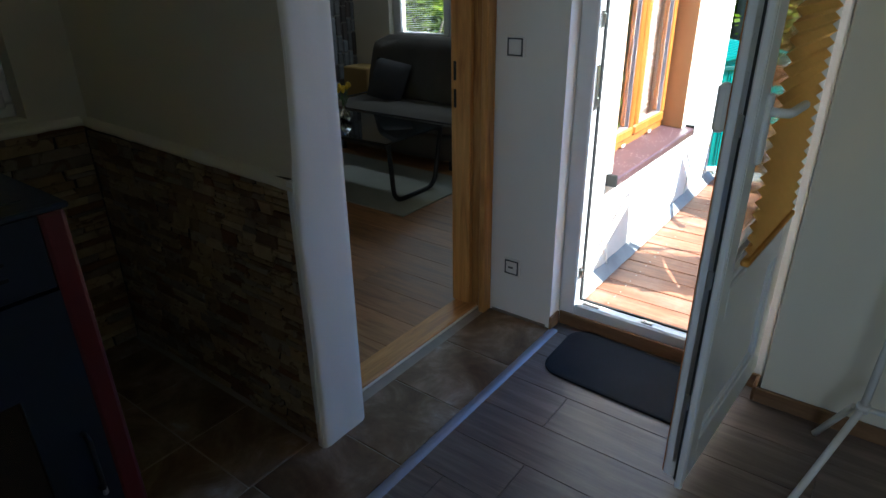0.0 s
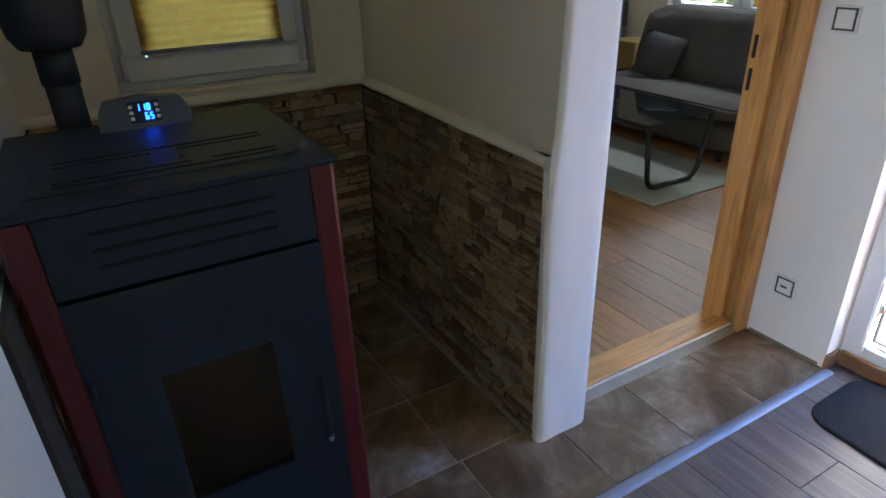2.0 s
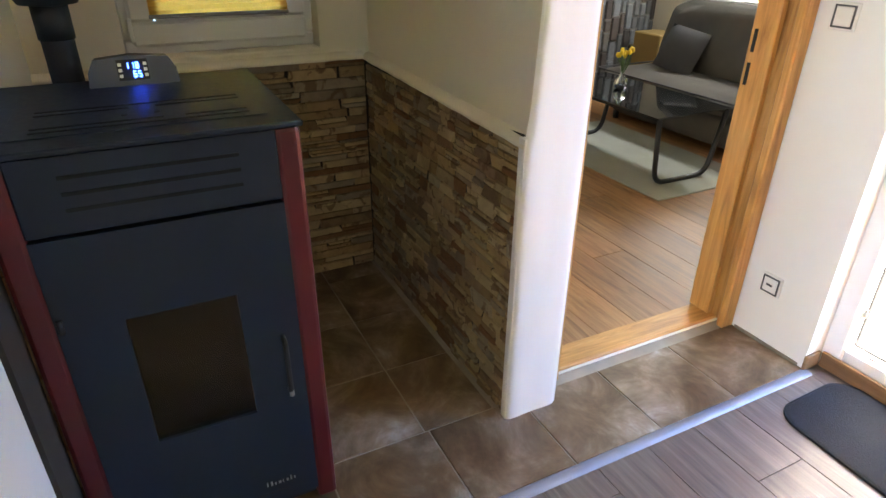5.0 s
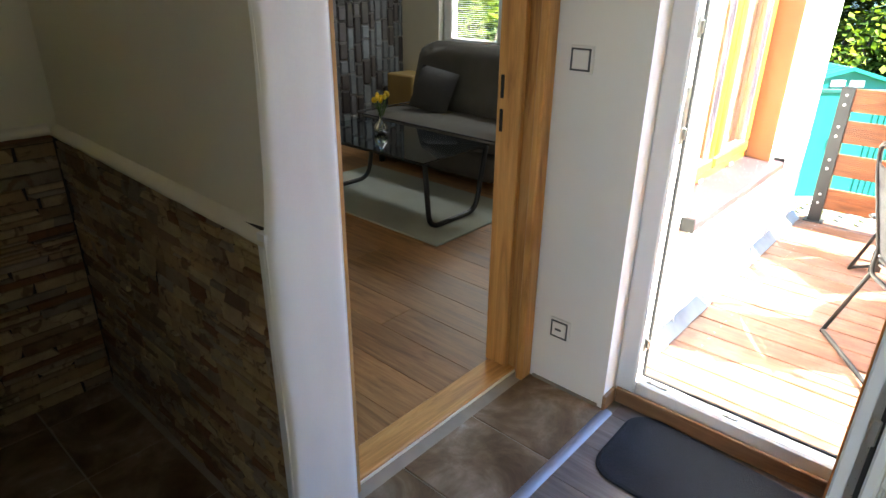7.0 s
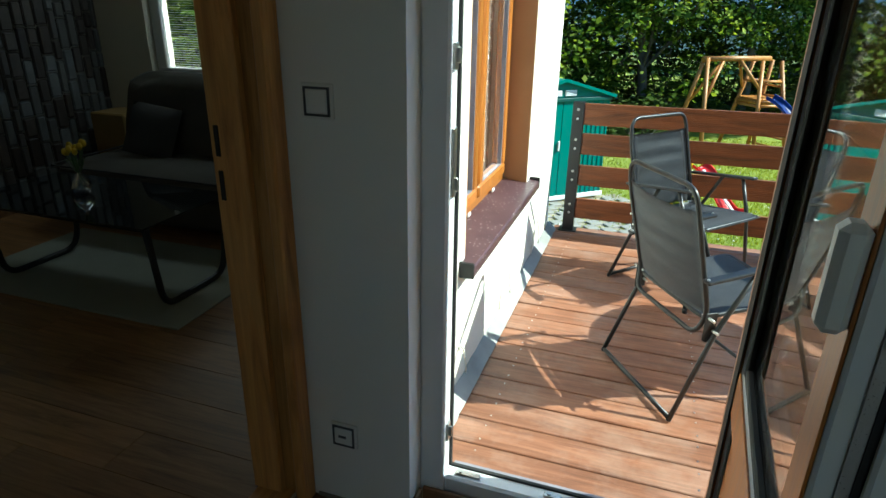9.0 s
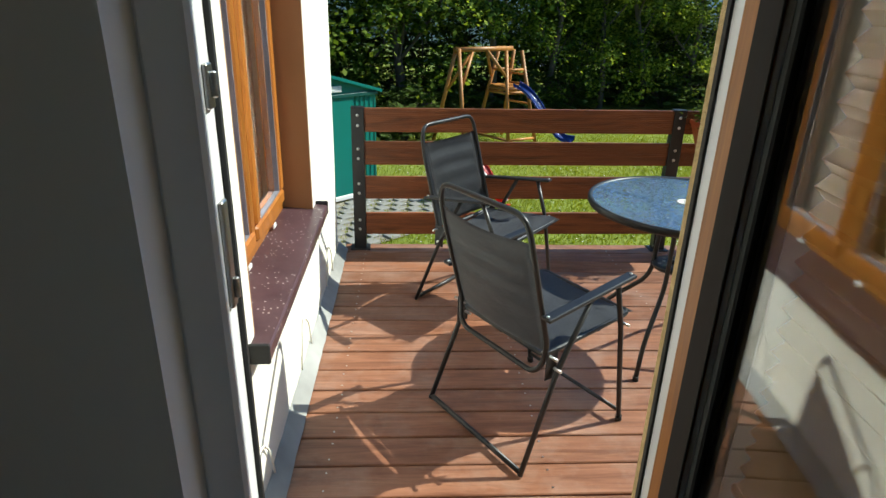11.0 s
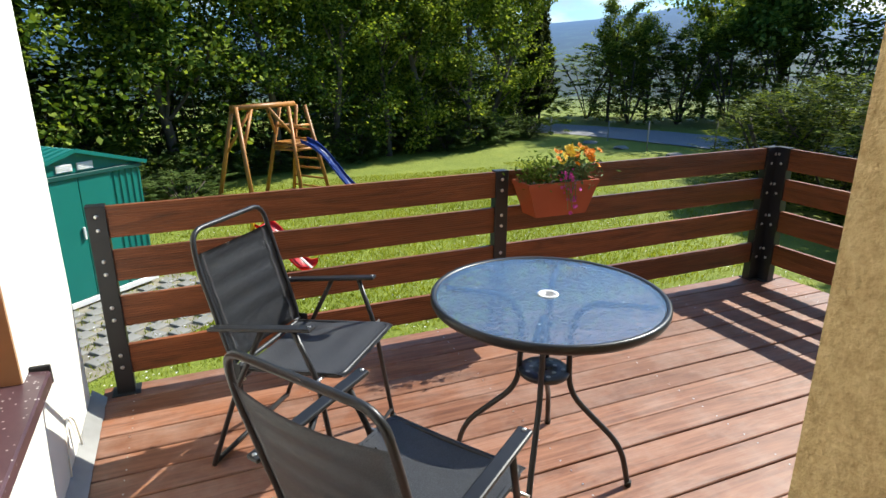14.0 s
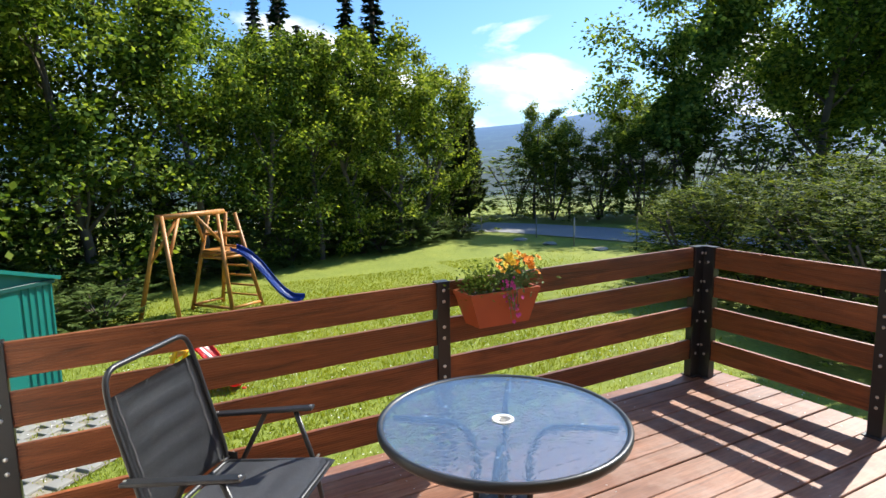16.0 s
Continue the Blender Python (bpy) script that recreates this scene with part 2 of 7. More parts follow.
def glass(name, tint=(1, 1, 1), rough=0.0, relief=0.0):
    m = Mat(name, rough)
    m.color(tint)
    m.b.inputs["Transmission Weight"].default_value = 1.0
    m.b.inputs["IOR"].default_value = 1.45
    if relief:
        v = m.coords()
        vo = m.t.nodes.new("ShaderNodeTexVoronoi")
        vo.feature = "DISTANCE_TO_EDGE"
        vo.inputs["Scale"].default_value = 40
        m.link(v, vo.inputs["Vector"])
        r = m.ramp(vo.outputs["Distance"], [(0.0, (0, 0, 0)), (0.25, (1, 1, 1))])
        m.bump(r, relief, 0.0025)
    return m.m


M_WALL = simple("wall_paint_cream", (0.74, 0.70, 0.59), 0.9, 0, 0.03, 6, 0.25)
M_WHITE = simple("white_paint", (0.78, 0.78, 0.77), 0.85, 0, 0.03, 8, 0.2)
M_RENDER = simple("white_house_render", (0.80, 0.78, 0.70), 0.9, 0, 0.05, 10, 0.5)
M_PVC = simple("white_pvc", (0.74, 0.75, 0.77), 0.32, 0, 0.03, 1.5, 0)
M_CREAM = simple("cream_paint", (0.62, 0.55, 0.38), 0.5, 0, 0.06, 6, 0.05)
M_BLACK = simple("black_coated_steel", (0.018, 0.019, 0.021), 0.38, 0.1, 0.25, 20, 0.1)
M_RUBBER = simple("black_rubber", (0.012, 0.012, 0.012), 0.7, 0, 0.2, 20, 0.1)
M_STEEL = simple("bright_steel", (0.62, 0.62, 0.60), 0.3, 1.0, 0.08, 30, 0.05)
M_ALU = simple("aluminium_strip", (0.26, 0.26, 0.31), 0.5, 0.4, 0.1, 30, 0.1)
M_GREYPL = simple("grey_plastic", (0.055, 0.062, 0.075), 0.45, 0, 0.08, 20, 0.05)
M_GREEN = simple("green_sheet_metal", (0.008, 0.165, 0.135), 0.38, 0, 0.12, 3, 0.05)
M_STOVE = simple("anthracite_stove_steel", (0.0085, 0.0160, 0.029), 0.5, 0.0, 0.12, 6, 0.12, 0.35)
M_RED = simple("burgundy_stove_side", (0.085, 0.007, 0.010), 0.35, 0, 0.08, 6, 0.03)
M_FLUE = simple("matt_black_flue", (0.010, 0.010, 0.011), 0.65, 0, 0.2, 12, 0.1)
M_GROUT = simple("cement_grout", (0.20, 0.18, 0.155), 0.95, 0, 0.15, 20, 0.3)
M_UNDER = simple("dark_underlay", (0.03, 0.025, 0.02), 0.95, 0, 0.2, 20, 0.1)
M_TERRA = simple("terracotta_plastic", (0.36, 0.075, 0.025), 0.5, 0, 0.1, 10, 0.06)
M_RUG = simple("pale_green_rug", (0.36, 0.37, 0.31), 0.95, 0, 0.08, 10, 0.6)
M_SOFA = simple("grey_brown_upholstery", (0.085, 0.075, 0.062), 0.95, 0, 0.2, 10, 0.6)
M_CUSHION = simple("grey_cushion_fabric", (0.055, 0.052, 0.052), 0.95, 0, 0.15, 12, 0.5)
M_YELLOWWOOD = simple("yellow_pine", (0.30, 0.20, 0.07), 0.5, 0, 0.12, 8, 0.1)
M_RESIN = simple("dark_coffee_sill", (0.085, 0.035, 0.035), 0.42, 0, 0.2, 8, 0.1)
M_BLUEPL = simple("blue_plastic", (0.015, 0.05, 0.28), 0.3, 0, 0.06, 6, 0.02)
M_REDPL = simple("red_plastic", (0.62, 0.015, 0.02), 0.3, 0, 0.06, 6, 0.02)
M_YELPL = simple("yellow_plastic", (0.75, 0.42, 0.01), 0.3, 0, 0.06, 6, 0.02)
M_WHITEPL = simple("white_plastic", (0.75, 0.75, 0.74), 0.35, 0, 0.04, 8, 0.02)
M_CONCRETE = simple("grey_concrete", (0.26, 0.25, 0.225), 0.95, 0, 0.2, 8, 0.5)
M_FLASH = simple("grey_bitumen_flashing", (0.30, 0.30, 0.29), 0.6, 0.1, 0.3, 14, 0.8)
M_BARK = simple("bark", (0.10, 0.08, 0.06), 0.95, 0, 0.35, 6, 0.8)
M_ORANGE = simple("orange_petals", (0.85, 0.32, 0.01), 0.7, 0, 0.2, 40, 0.0)
M_YPETAL = simple("yellow_petals", (0.85, 0.60, 0.04), 0.6, 0, 0.15, 40, 0.0)
M_PINK = simple("pink_petals", (0.50, 0.06, 0.30), 0.7, 0, 0.25, 40, 0.0)
M_STEM = simple("flower_green", (0.12, 0.20, 0.07), 0.8, 0, 0.3, 40, 0.0)
M_SLATBLIND = simple("white_blind_slats", (0.75, 0.75, 0.72), 0.5, 0, 0.03, 8, 0.0)
M_DARKSTRIP = wood("near_black_strip", (0.006, 0.003, 0.002), (0.012, 0.007, 0.005), (0.02, 0.011, 0.008), 0.85, 2, 1.2, 0, 0.04)
M_LAMSKIRT = wood("skirting_wood", (0.16, 0.08, 0.035), (0.24, 0.13, 0.06), (0.32, 0.19, 0.10), 0.45)
M_LAMHALL = wood("hall_laminate", (0.10, 0.075, 0.062), (0.17, 0.13, 0.11), (0.25, 0.20, 0.175), 0.38, 0, 1.0, 0.3)
M_LAMROOM = wood("living_room_oak", (0.20, 0.092, 0.030), (0.40, 0.205, 0.078), (0.52, 0.29, 0.125), 0.42, 0, 1.0, 0.35)
M_OAKDOOR = wood("oak_door_veneer", (0.24, 0.10, 0.026), (0.56, 0.29, 0.085), (0.68, 0.39, 0.14), 0.42, 2, 0.8, 0.6, 0.05)
M_OAKTHR = wood("oak_threshold", (0.34, 0.16, 0.05), (0.60, 0.32, 0.10), (0.72, 0.43, 0.17), 0.42, 1, 1.0, 0.3, 0.05)
M_GOLDOAK = wood("golden_oak_foil", (0.26, 0.085, 0.012), (0.42, 0.15, 0.025), (0.52, 0.21, 0.04), 0.3, 2, 1.2, 0, 0.04)
M_DECK = wood("stained_larch_boards", (0.13, 0.047, 0.021), (0.25, 0.103, 0.052), (0.36, 0.17, 0.098), 0.5, 0, 1.0, 0.75, 0.35, 0.35)
M_RAIL = wood("mahogany_stained_boards", (0.090, 0.027, 0.011), (0.23, 0.074, 0.026), (0.35, 0.120, 0.043), 0.42, 0, 1.0, 0.2, 0.25)
M_RAILY = wood("mahogany_stained_side_boards", (0.090, 0.027, 0.011), (0.23, 0.074, 0.026), (0.35, 0.120, 0.043), 0.42, 1, 1.0, 0.2, 0.25)
M_SWING = wood("honey_glazed_pine", (0.34, 0.13, 0.025), (0.50, 0.21, 0.045), (0.62, 0.29, 0.08), 0.45, 2, 1.0, 0.2, 0.2)
M_GLASS = glass("window_glass")
M_TABLEGLASS = glass("rippled_table_glass", (0.88, 0.95, 1.0), 0.01, 0.15)
_g = M_TABLEGLASS.node_tree.nodes["Principled BSDF"].inputs
_g["Base Color"].default_value, _g["Transmission Weight"].default_value, _g["IOR"].default_value = (0.50, 0.68, 0.90, 1), 0.92, 1.45
M_SMOKE = glass("stove_glass", (0.60, 0.45, 0.28), 0.03)
M_SLOT = simple("slot_black", (0.0015, 0.0015, 0.0015), 0.9, 0, 0.1, 10, 0)

m = Mat("floor_tile", 0.45)
_v = m.coords((1, 1, 1), vary=True, plain="Object")
_a, _b = m.noise(_v, 4.5, 5, 0.65, 0.5), m.noise(_v, 30, 4)
_c = m.ramp(_a, [(0.32, (0.085, 0.045, 0.020)), (0.47, (0.16, 0.10, 0.052)), (0.60, (0.27, 0.20, 0.14)), (0.72, (0.46, 0.41, 0.36))])
m.color(m.mix(_c, m.ramp(_b, [(0.3, (0.75, 0.75, 0.75)), (0.7, (1.1, 1.1, 1.1))]), 0.5, "MULTIPLY"))
m.rough(_a, 0.32, 0.6).bump(m.mix(_a, _b, 0.4), 0.3, 0.003)
M_TILE = m.m

m = Mat("slate_cladding", 0.9)
_v = m.coords((1, 1, 1), vary=True)
_w = m.coords((1, 1, 1.6), plain="Generated")
_a, _b = m.noise(_v, 11, 5, 0.7), m.noise(_v, 70, 4, 0.7)
_p = m.noise(_v, 18, 3, 0.5, 1.0)
_r = m.ramp(m.both_random(), [(0.0, (0.17, 0.11, 0.06)), (0.22, (0.36, 0.26, 0.14)), (0.5, (0.46, 0.36, 0.22)), (0.68, (0.20, 0.16, 0.12)), (0.84, (0.36, 0.31, 0.23)), (0.93, (0.19, 0.10, 0.045))])
_c = m.mix(_r, m.ramp(_a, [(0.3, (0.66, 0.62, 0.58)), (0.7, (1.22, 1.2, 1.12))]), 0.8, "MULTIPLY")
_c = m.mix(_c, (0.13, 0.075, 0.035), m.ramp(_p, [(0.56, (0, 0, 0)), (0.64, (0.8, 0.8, 0.8))]))
m.color(_c)
m.rough(_b, 0.85, 1.0).bump(m.mix(_a, _b, 0.5), 0.8, 0.005)
M_SLATE = m.m

m = Mat("room_stone_wall", 0.6)
_v = m.coords((1, 1, 1), vary=True)
_a = m.noise(_v, 14, 5, 0.7)
_r = m.ramp(m.random(), [(0.0, (0.035, 0.028, 0.026)), (0.35, (0.075, 0.062, 0.055)), (0.65, (0.11, 0.11, 0.11)), (0.9, (0.18, 0.19, 0.20))])
m.color(m.mix(_r, m.ramp(_a, [(0.3, (0.6, 0.6, 0.6)), (0.7, (1.2, 1.2, 1.2))]), 0.7, "MULTIPLY"))
m.bump(_a, 0.6, 0.004)
M_ROOMSTONE = m.m

m = Mat("yellow_spray_render", 0.95)
_v = m.coords()
_a, _b, _d = m.noise(_v, 170, 3, 0.6), m.noise(_v, 60, 3, 0.6), m.noise(_v, 3, 3)
_h = m.mix(_a, _b, 0.55)
_c = m.ramp(_h, [(0.34, (0.40, 0.28, 0.125)), (0.50, (0.52, 0.38, 0.18)), (0.66, (0.62, 0.47, 0.24))])
m.color(m.mix(_c, m.ramp(_d, [(0.3, (0.92, 0.92, 0.92)), (0.7, (1.05, 1.05, 1.05))]), 0.8, "MULTIPLY"))
m.bump(_h, 1.0, 0.008)
M_YRENDER = m.m

M_REVEAL = simple("beige_reveal_paint", (0.40, 0.23, 0.11), 0.85, 0, 0.08, 8, 0.3)

m = Mat("sill_speckled", 0.35)
_v = m.coords()
_s = m.t.nodes.new("ShaderNodeTexVoronoi")
_s.inputs["Scale"].default_value = 48
m.link(_v, _s.inputs["Vector"])
_n = m.noise(_v, 9, 4, 0.7)
_f = m.ramp(_s.outputs["Distance"], [(0.0, (1, 1, 1)), (0.13, (1, 1, 1)), (0.17, (0, 0, 0))])
_f = m.mix((0, 0, 0), _f, m.ramp(_n, [(0.42, (0, 0, 0)), (0.52, (1, 1, 1))]))
m.color(m.mix(m.ramp(_n, [(0.3, (0.052, 0.026, 0.030)), (0.7, (0.085, 0.045, 0.050))]), (0.5, 0.47, 0.44), _f))
M_SILL = m.m

m = Mat("door_mat_fibre", 0.95)
_v = m.coords()
_a, _b = m.noise(_v, 240, 3, 0.7), m.noise(_v, 8, 4)
m.color(m.mix(m.ramp(_a, [(0.35, (0.0020, 0.0030, 0.0055)), (0.7, (0.0110, 0.0140, 0.0210))]), m.ramp(_b, [(0.3, (0.4000, 0.4000, 0.4000)), (0.7, (1.2, 1.2, 1.2))]), 0.7, "MULTIPLY"))
m.bump(_a, 1.0, 0.004)
M_MAT = m.m

m = Mat("woven_sling_fabric", 0.48)
_v = m.coords()
_a, _b = m.noise(_v, 420, 2, 0.5), m.noise(_v, 7, 3)
m.color(m.mix(m.ramp(_a, [(0.35, (0.050, 0.053, 0.060)), (0.7, (0.110, 0.116, 0.130))]), m.ramp(_b, [(0.3, (0.9, 0.9, 0.9)), (0.7, (1.12, 1.12, 1.12))]), 0.7, "MULTIPLY"))
m.bump(_a, 0.5, 0.001)
M_SLING = m.m

m = Mat("pleated_blind", 0.7)
m.color(m.ramp(m.noise(m.coords(), 30, 3), [(0.3, (0.62, 0.36, 0.08)), (0.7, (0.72, 0.44, 0.12))]))
_t = m.t.nodes.new("ShaderNodeBsdfTranslucent")
_t.inputs["Color"].default_value = (0.85, 0.52, 0.14, 1)
_x = m.t.nodes.new("ShaderNodeMixShader")
_x.inputs[0].default_value = 0.5
m.link(m.b.outputs[0], _x.inputs[1])
m.link(_t.outputs[0], _x.inputs[2])
m.link(_x.outputs[0], m.t.nodes["Material Output"].inputs["Surface"])
M_BLIND = m.m


def leafy(name, dark, mid, light, glow=0.35):
    m = Mat(name, 0.78, 0.0, 0.08)
    r = m.random(True)
    v = m.coords()
    n = m.noise(v, 0.55, 3)
    c = m.ramp(r, [(0.0, dark), (0.5, mid), (1.0, light)])
    c = m.mix(c, m.ramp(n, [(0.3, (0.7, 0.75, 0.7)), (0.7, (1.2, 1.15, 1.0))]), 0.8, "MULTIPLY")
    m.color(c)
    t = m.t.nodes.new("ShaderNodeBsdfTranslucent")
    m.link(m.mix(c, (1.65, 1.6, 0.5), 0.8, "MULTIPLY"), t.inputs["Color"])
    x = m.t.nodes.new("ShaderNodeMixShader")
    x.inputs[0].default_value = glow
    m.link(m.b.outputs[0], x.inputs[1])
    m.link(t.outputs[0], x.inputs[2])
    m.link(x.outputs[0], m.t.nodes["Material Output"].inputs["Surface"])
    return m.m


M_LEAF = leafy("maple_leaves", (0.022, 0.048, 0.010), (0.095, 0.155, 0.024), (0.330, 0.400, 0.080), 0.38)
M_LEAF2 = leafy("birch_leaves", (0.040, 0.075, 0.012), (0.145, 0.205, 0.030), (0.380, 0.430, 0.095), 0.42)
M_LEAFDARK = leafy("dark_green_leaves", (0.035, 0.075, 0.018), (0.120, 0.190, 0.040), (0.340, 0.410, 0.100), 0.45)
M_NEEDLE = leafy("spruce_needles", (0.010, 0.024, 0.012), (0.020, 0.045, 0.018), (0.035, 0.070, 0.025), 0.15)
M_THUJA = leafy("thuja_sprays", (0.030, 0.045, 0.012), (0.055, 0.075, 0.020), (0.085, 0.105, 0.030), 0.2)
M_BUSH = leafy("yew_sprays", (0.010, 0.024, 0.005), (0.050, 0.085, 0.010), (0.280, 0.330, 0.035), 0.4)
M_WEED = leafy("weed_leaves", (0.055, 0.085, 0.020), (0.100, 0.150, 0.040), (0.170, 0.220, 0.080), 0.3)
M_BLADE = leafy("grass_blades", (0.150, 0.180, 0.015), (0.220, 0.260, 0.026), (0.300, 0.330, 0.050), 0.45)

m = Mat("lawn_and_land", 0.9)
_v = m.coords()
_a, _b, _d = m.noise(_v, 0.5, 5, 0.7), m.noise(_v, 14, 5, 0.75), m.noise(_v, 0.012, 5, 0.6)
_c = m.ramp(_b, [(0.30, (0.120, 0.150, 0.013)), (0.5, (0.200, 0.245, 0.022)), (0.72, (0.280, 0.310, 0.048))])
_c = m.mix(_c, m.ramp(_a, [(0.35, (0.8, 0.85, 0.8)), (0.55, (1, 1, 1)), (0.75, (1.35, 1.15, 1.0))]), 0.8, "MULTIPLY")
# far ground: dark teal woods, then blue; distance haze put into the colour
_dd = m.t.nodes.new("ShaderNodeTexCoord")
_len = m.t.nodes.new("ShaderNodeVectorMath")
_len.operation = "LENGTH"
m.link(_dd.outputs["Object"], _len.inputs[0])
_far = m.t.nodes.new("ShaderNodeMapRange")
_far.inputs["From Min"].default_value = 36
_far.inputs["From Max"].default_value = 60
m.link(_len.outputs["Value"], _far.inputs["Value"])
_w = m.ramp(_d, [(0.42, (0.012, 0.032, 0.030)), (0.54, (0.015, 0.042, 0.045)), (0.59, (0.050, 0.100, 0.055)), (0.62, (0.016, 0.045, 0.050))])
_haze = m.t.nodes.new("ShaderNodeMapRange")
_haze.inputs["From Min"].default_value = 900
_haze.inputs["From Max"].default_value = 3200
m.link(_len.outputs["Value"], _haze.inputs["Value"])
_w = m.mix(_w, (0.035, 0.125, 0.27), _haze.outputs[0])
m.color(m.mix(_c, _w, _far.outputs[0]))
m.bump(_b, 0.9, 0.03)
M_LAND = m.m

m = Mat("asphalt_lane", 0.9)
_b = m.noise(m.coords(), 30, 5, 0.7)
m.color(m.ramp(_b, [(0.3, (0.20, 0.20, 0.21)), (0.7, (0.34, 0.34, 0.34))]))
m.bump(_b, 0.6, 0.01)
M_ROAD = m.m

m = Mat("blue_digits", 0.3)
m.b.inputs["Emission Color"].default_value = (0.02, 0.08, 1.0, 1)
m.b.inputs["Emission Strength"].default_value = 1.6
m.color((0.0, 0.01, 0.1))
M_DIGIT = m.m

# ---- plan ----
XA, XF, YS, YB, XN, YL = -1.27, -1.355, 1.01, 2.118, -2.47, -0.14
DX0, DX1, YO = -1.02, -0.182, 2.40
XH, YE = -1.12, 4.93
DECK, RY, RX = -0.09, 5.03, 3.03
GROUND = -1.5
TOP = 2.55
FY0, FY1 = 2.20, 2.285   # terrace door frame
NY0, NY1, NZ0, NZ1 = 0.155, 0.84, 0.988, 1.9   # niche window


def slab(name, x0, x1, y0, y1, z0, z1, material, label="", bevel=0.0, parent=None):
    return struct(name, bm_box(x0, x1, y0, y1, z0, z1, bevel), material, label, "", parent)


def lawn_height(x, y):
    """Level near the house, falling beyond the lane into a valley, with hills behind."""
    d = math.hypot(x, y)
    az = math.degrees(math.atan2(x, y))
    z = GROUND - 0.25 * min(1, max(0, (y - 9) / 8)) * (1 if x < 8 else 0.6)
    z += 0.05 * noise.noise(Vector((x * 0.25, y * 0.25, 0))) * min(1, d / 8)
    if d > 42:
        u = min(1, (d - 42) / 260)
        z -= 34 * u * u * (3 - 2 * u)
    if d > 500:
        u = min(1, (d - 500) / 700)
        z += 46 * u * u * (3 - 2 * u) * (0.75 + 0.5 * noise.noise(Vector((az * 0.09, 3.1, 0))))
    if d > 1400:
        u = min(1, (d - 1400) / 1800)
        crest = 150 + 60 * math.exp(-((az - 47) / 9) ** 2) + 45 * noise.noise(Vector((az * 0.06, 7.7, 0))) + 8 * noise.noise(Vector((az * 0.5, 1.7, 0)))
        z += crest * u * u * (3 - 2 * u)
    return z


# ground: one sheet of rings out to the far hills
bm = bmesh.new()
_radii = [0.0] + [0.9 * 1.09 ** k for k in range(1, 101) if 0.9 * 1.09 ** k < 4600]
_n = 220
_rings = []
for r in _radii:
    _rings.append([bm.verts.new((r * math.sin(2 * math.pi * k / _n), r * math.cos(2 * math.pi * k / _n), lawn_height(r * math.sin(2 * math.pi * k / _n), r * math.cos(2 * math.pi * k / _n)))) for k in (range(_n) if r else range(1))])
for a, b in zip(_rings, _rings[1:]):
    for k in range(_n):
        if len(a) == 1:
            bm.faces.new((a[0], b[k], b[(k + 1) % _n])).smooth = True
        else:
            bm.faces.new((a[k], b[k], b[(k + 1) % _n], a[(k + 1) % _n])).smooth = True
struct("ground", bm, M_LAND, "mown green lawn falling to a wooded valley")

# the lane beyond the lawn
bm = bmesh.new()
_line = [(5.0, 38.0), (10.0, 30.5), (13.6, 26.0), (15.4, 23.6), (16.5, 21.2), (17.3, 18.4), (19.0, 14.6), (24.0, 9.5), (38.0, 2.0)]
_left, _right = [], []
for i, (x, y) in enumerate(_line):
    a, b = _line[max(0, i - 1)], _line[min(len(_line) - 1, i + 1)]
    d = Vector((b[0] - a[0], b[1] - a[1], 0)).normalized()
    s = Vector((-d.y, d.x, 0)) * 1.8
    for side, out in ((s, _left), (-s, _right)):
        px, py = x + side.x, y + side.y
        out.append(bm.verts.new((px, py, lawn_height(px, py) + 0.03)))
for i in range(len(_line) - 1):
    bm.faces.new((_left[i], _right[i], _right[i + 1], _left[i + 1]))
struct("lane", bm, M_ROAD, "narrow grey asphalt lane")

# ---- house shell ----
slab("floor_slab", -6.2, 2.69, -2.7, YO - 0.03, -0.30, -0.012, M_GROUT)
slab("floor_slab_room", -6.2, XH - 0.31, YO, YE - 0.01, -0.30, -0.012, M_GROUT)
# walls
slab("wall_niche_back", XN - 0.3, XN, YL - 0.15, NY0, 0, TOP, M_WALL, "cream painted wall behind the stove")
slab("wall_niche_side", XN - 0.3, XN, NY1, YS + 0.03, 0, TOP, M_WALL)
slab("wall_niche_under_window", XN - 0.3, XN, NY0, NY1, 0, 0.975, M_WALL)
slab("wall_niche_over_window", XN - 0.3, XN, NY0, NY1, 1.9, TOP, M_WALL)
slab("wall_partition", XN - 0.3, XA - 0.01, YS + 0.03, YS + 0.19, 0, TOP, M_WALL, "cream painted partition wall")
bm = bm_grid(28, 60, lambda u, v: Vector((XA + 0.004 - 0.014 * abs(2 * u - 1) ** 14 + 0.002 * noise.noise(Vector((u * 3, v * 14, 0))), YS + (0.0 if v * TOP < 0.93 else 0.026 - 0.02 * math.exp(-(v * TOP - 0.93) * 9)) + 0.006 * noise.noise(Vector((v * 9, 2, 0))) * (1 - u) + u * (0.196 - (0.0 if v * TOP < 0.93 else 0.026 - 0.02 * math.exp(-(v * TOP - 0.93) * 9))) , v * TOP)))
bm_box(XA - 0.012, XA - 0.004, YS + 0.03, YS + 0.196, 0, TOP, bm=bm)
bm_box(XA - 0.03, XA - 0.004, YS + 0.002, YS + 0.03, 0, 0.93, bm=bm)
struct("wall_end", bm, M_WHITE, "white painted wall end with a worn edge")
slab("wall_left", XN, -0.40, YL - 0.15, YL, 0, TOP, M_WHITE, "white painted wall beside the stove")
slab("wall_door_return", XF - 0.15, XF - 0.002, YS + 0.19, 1.27, 0, TOP, M_WHITE)
slab("wall_over_room_door", XF - 0.14, XF, 1.27, YB, 2.04, TOP, M_WALL)
slab("wall_terrace", XF - 0.145, DX0, YB, YO, 0, TOP, M_WHITE, "white painted wall with switch and socket")
slab("wall_terrace_over", DX0, DX1, YB, YO, 2.12, TOP, M_WHITE)
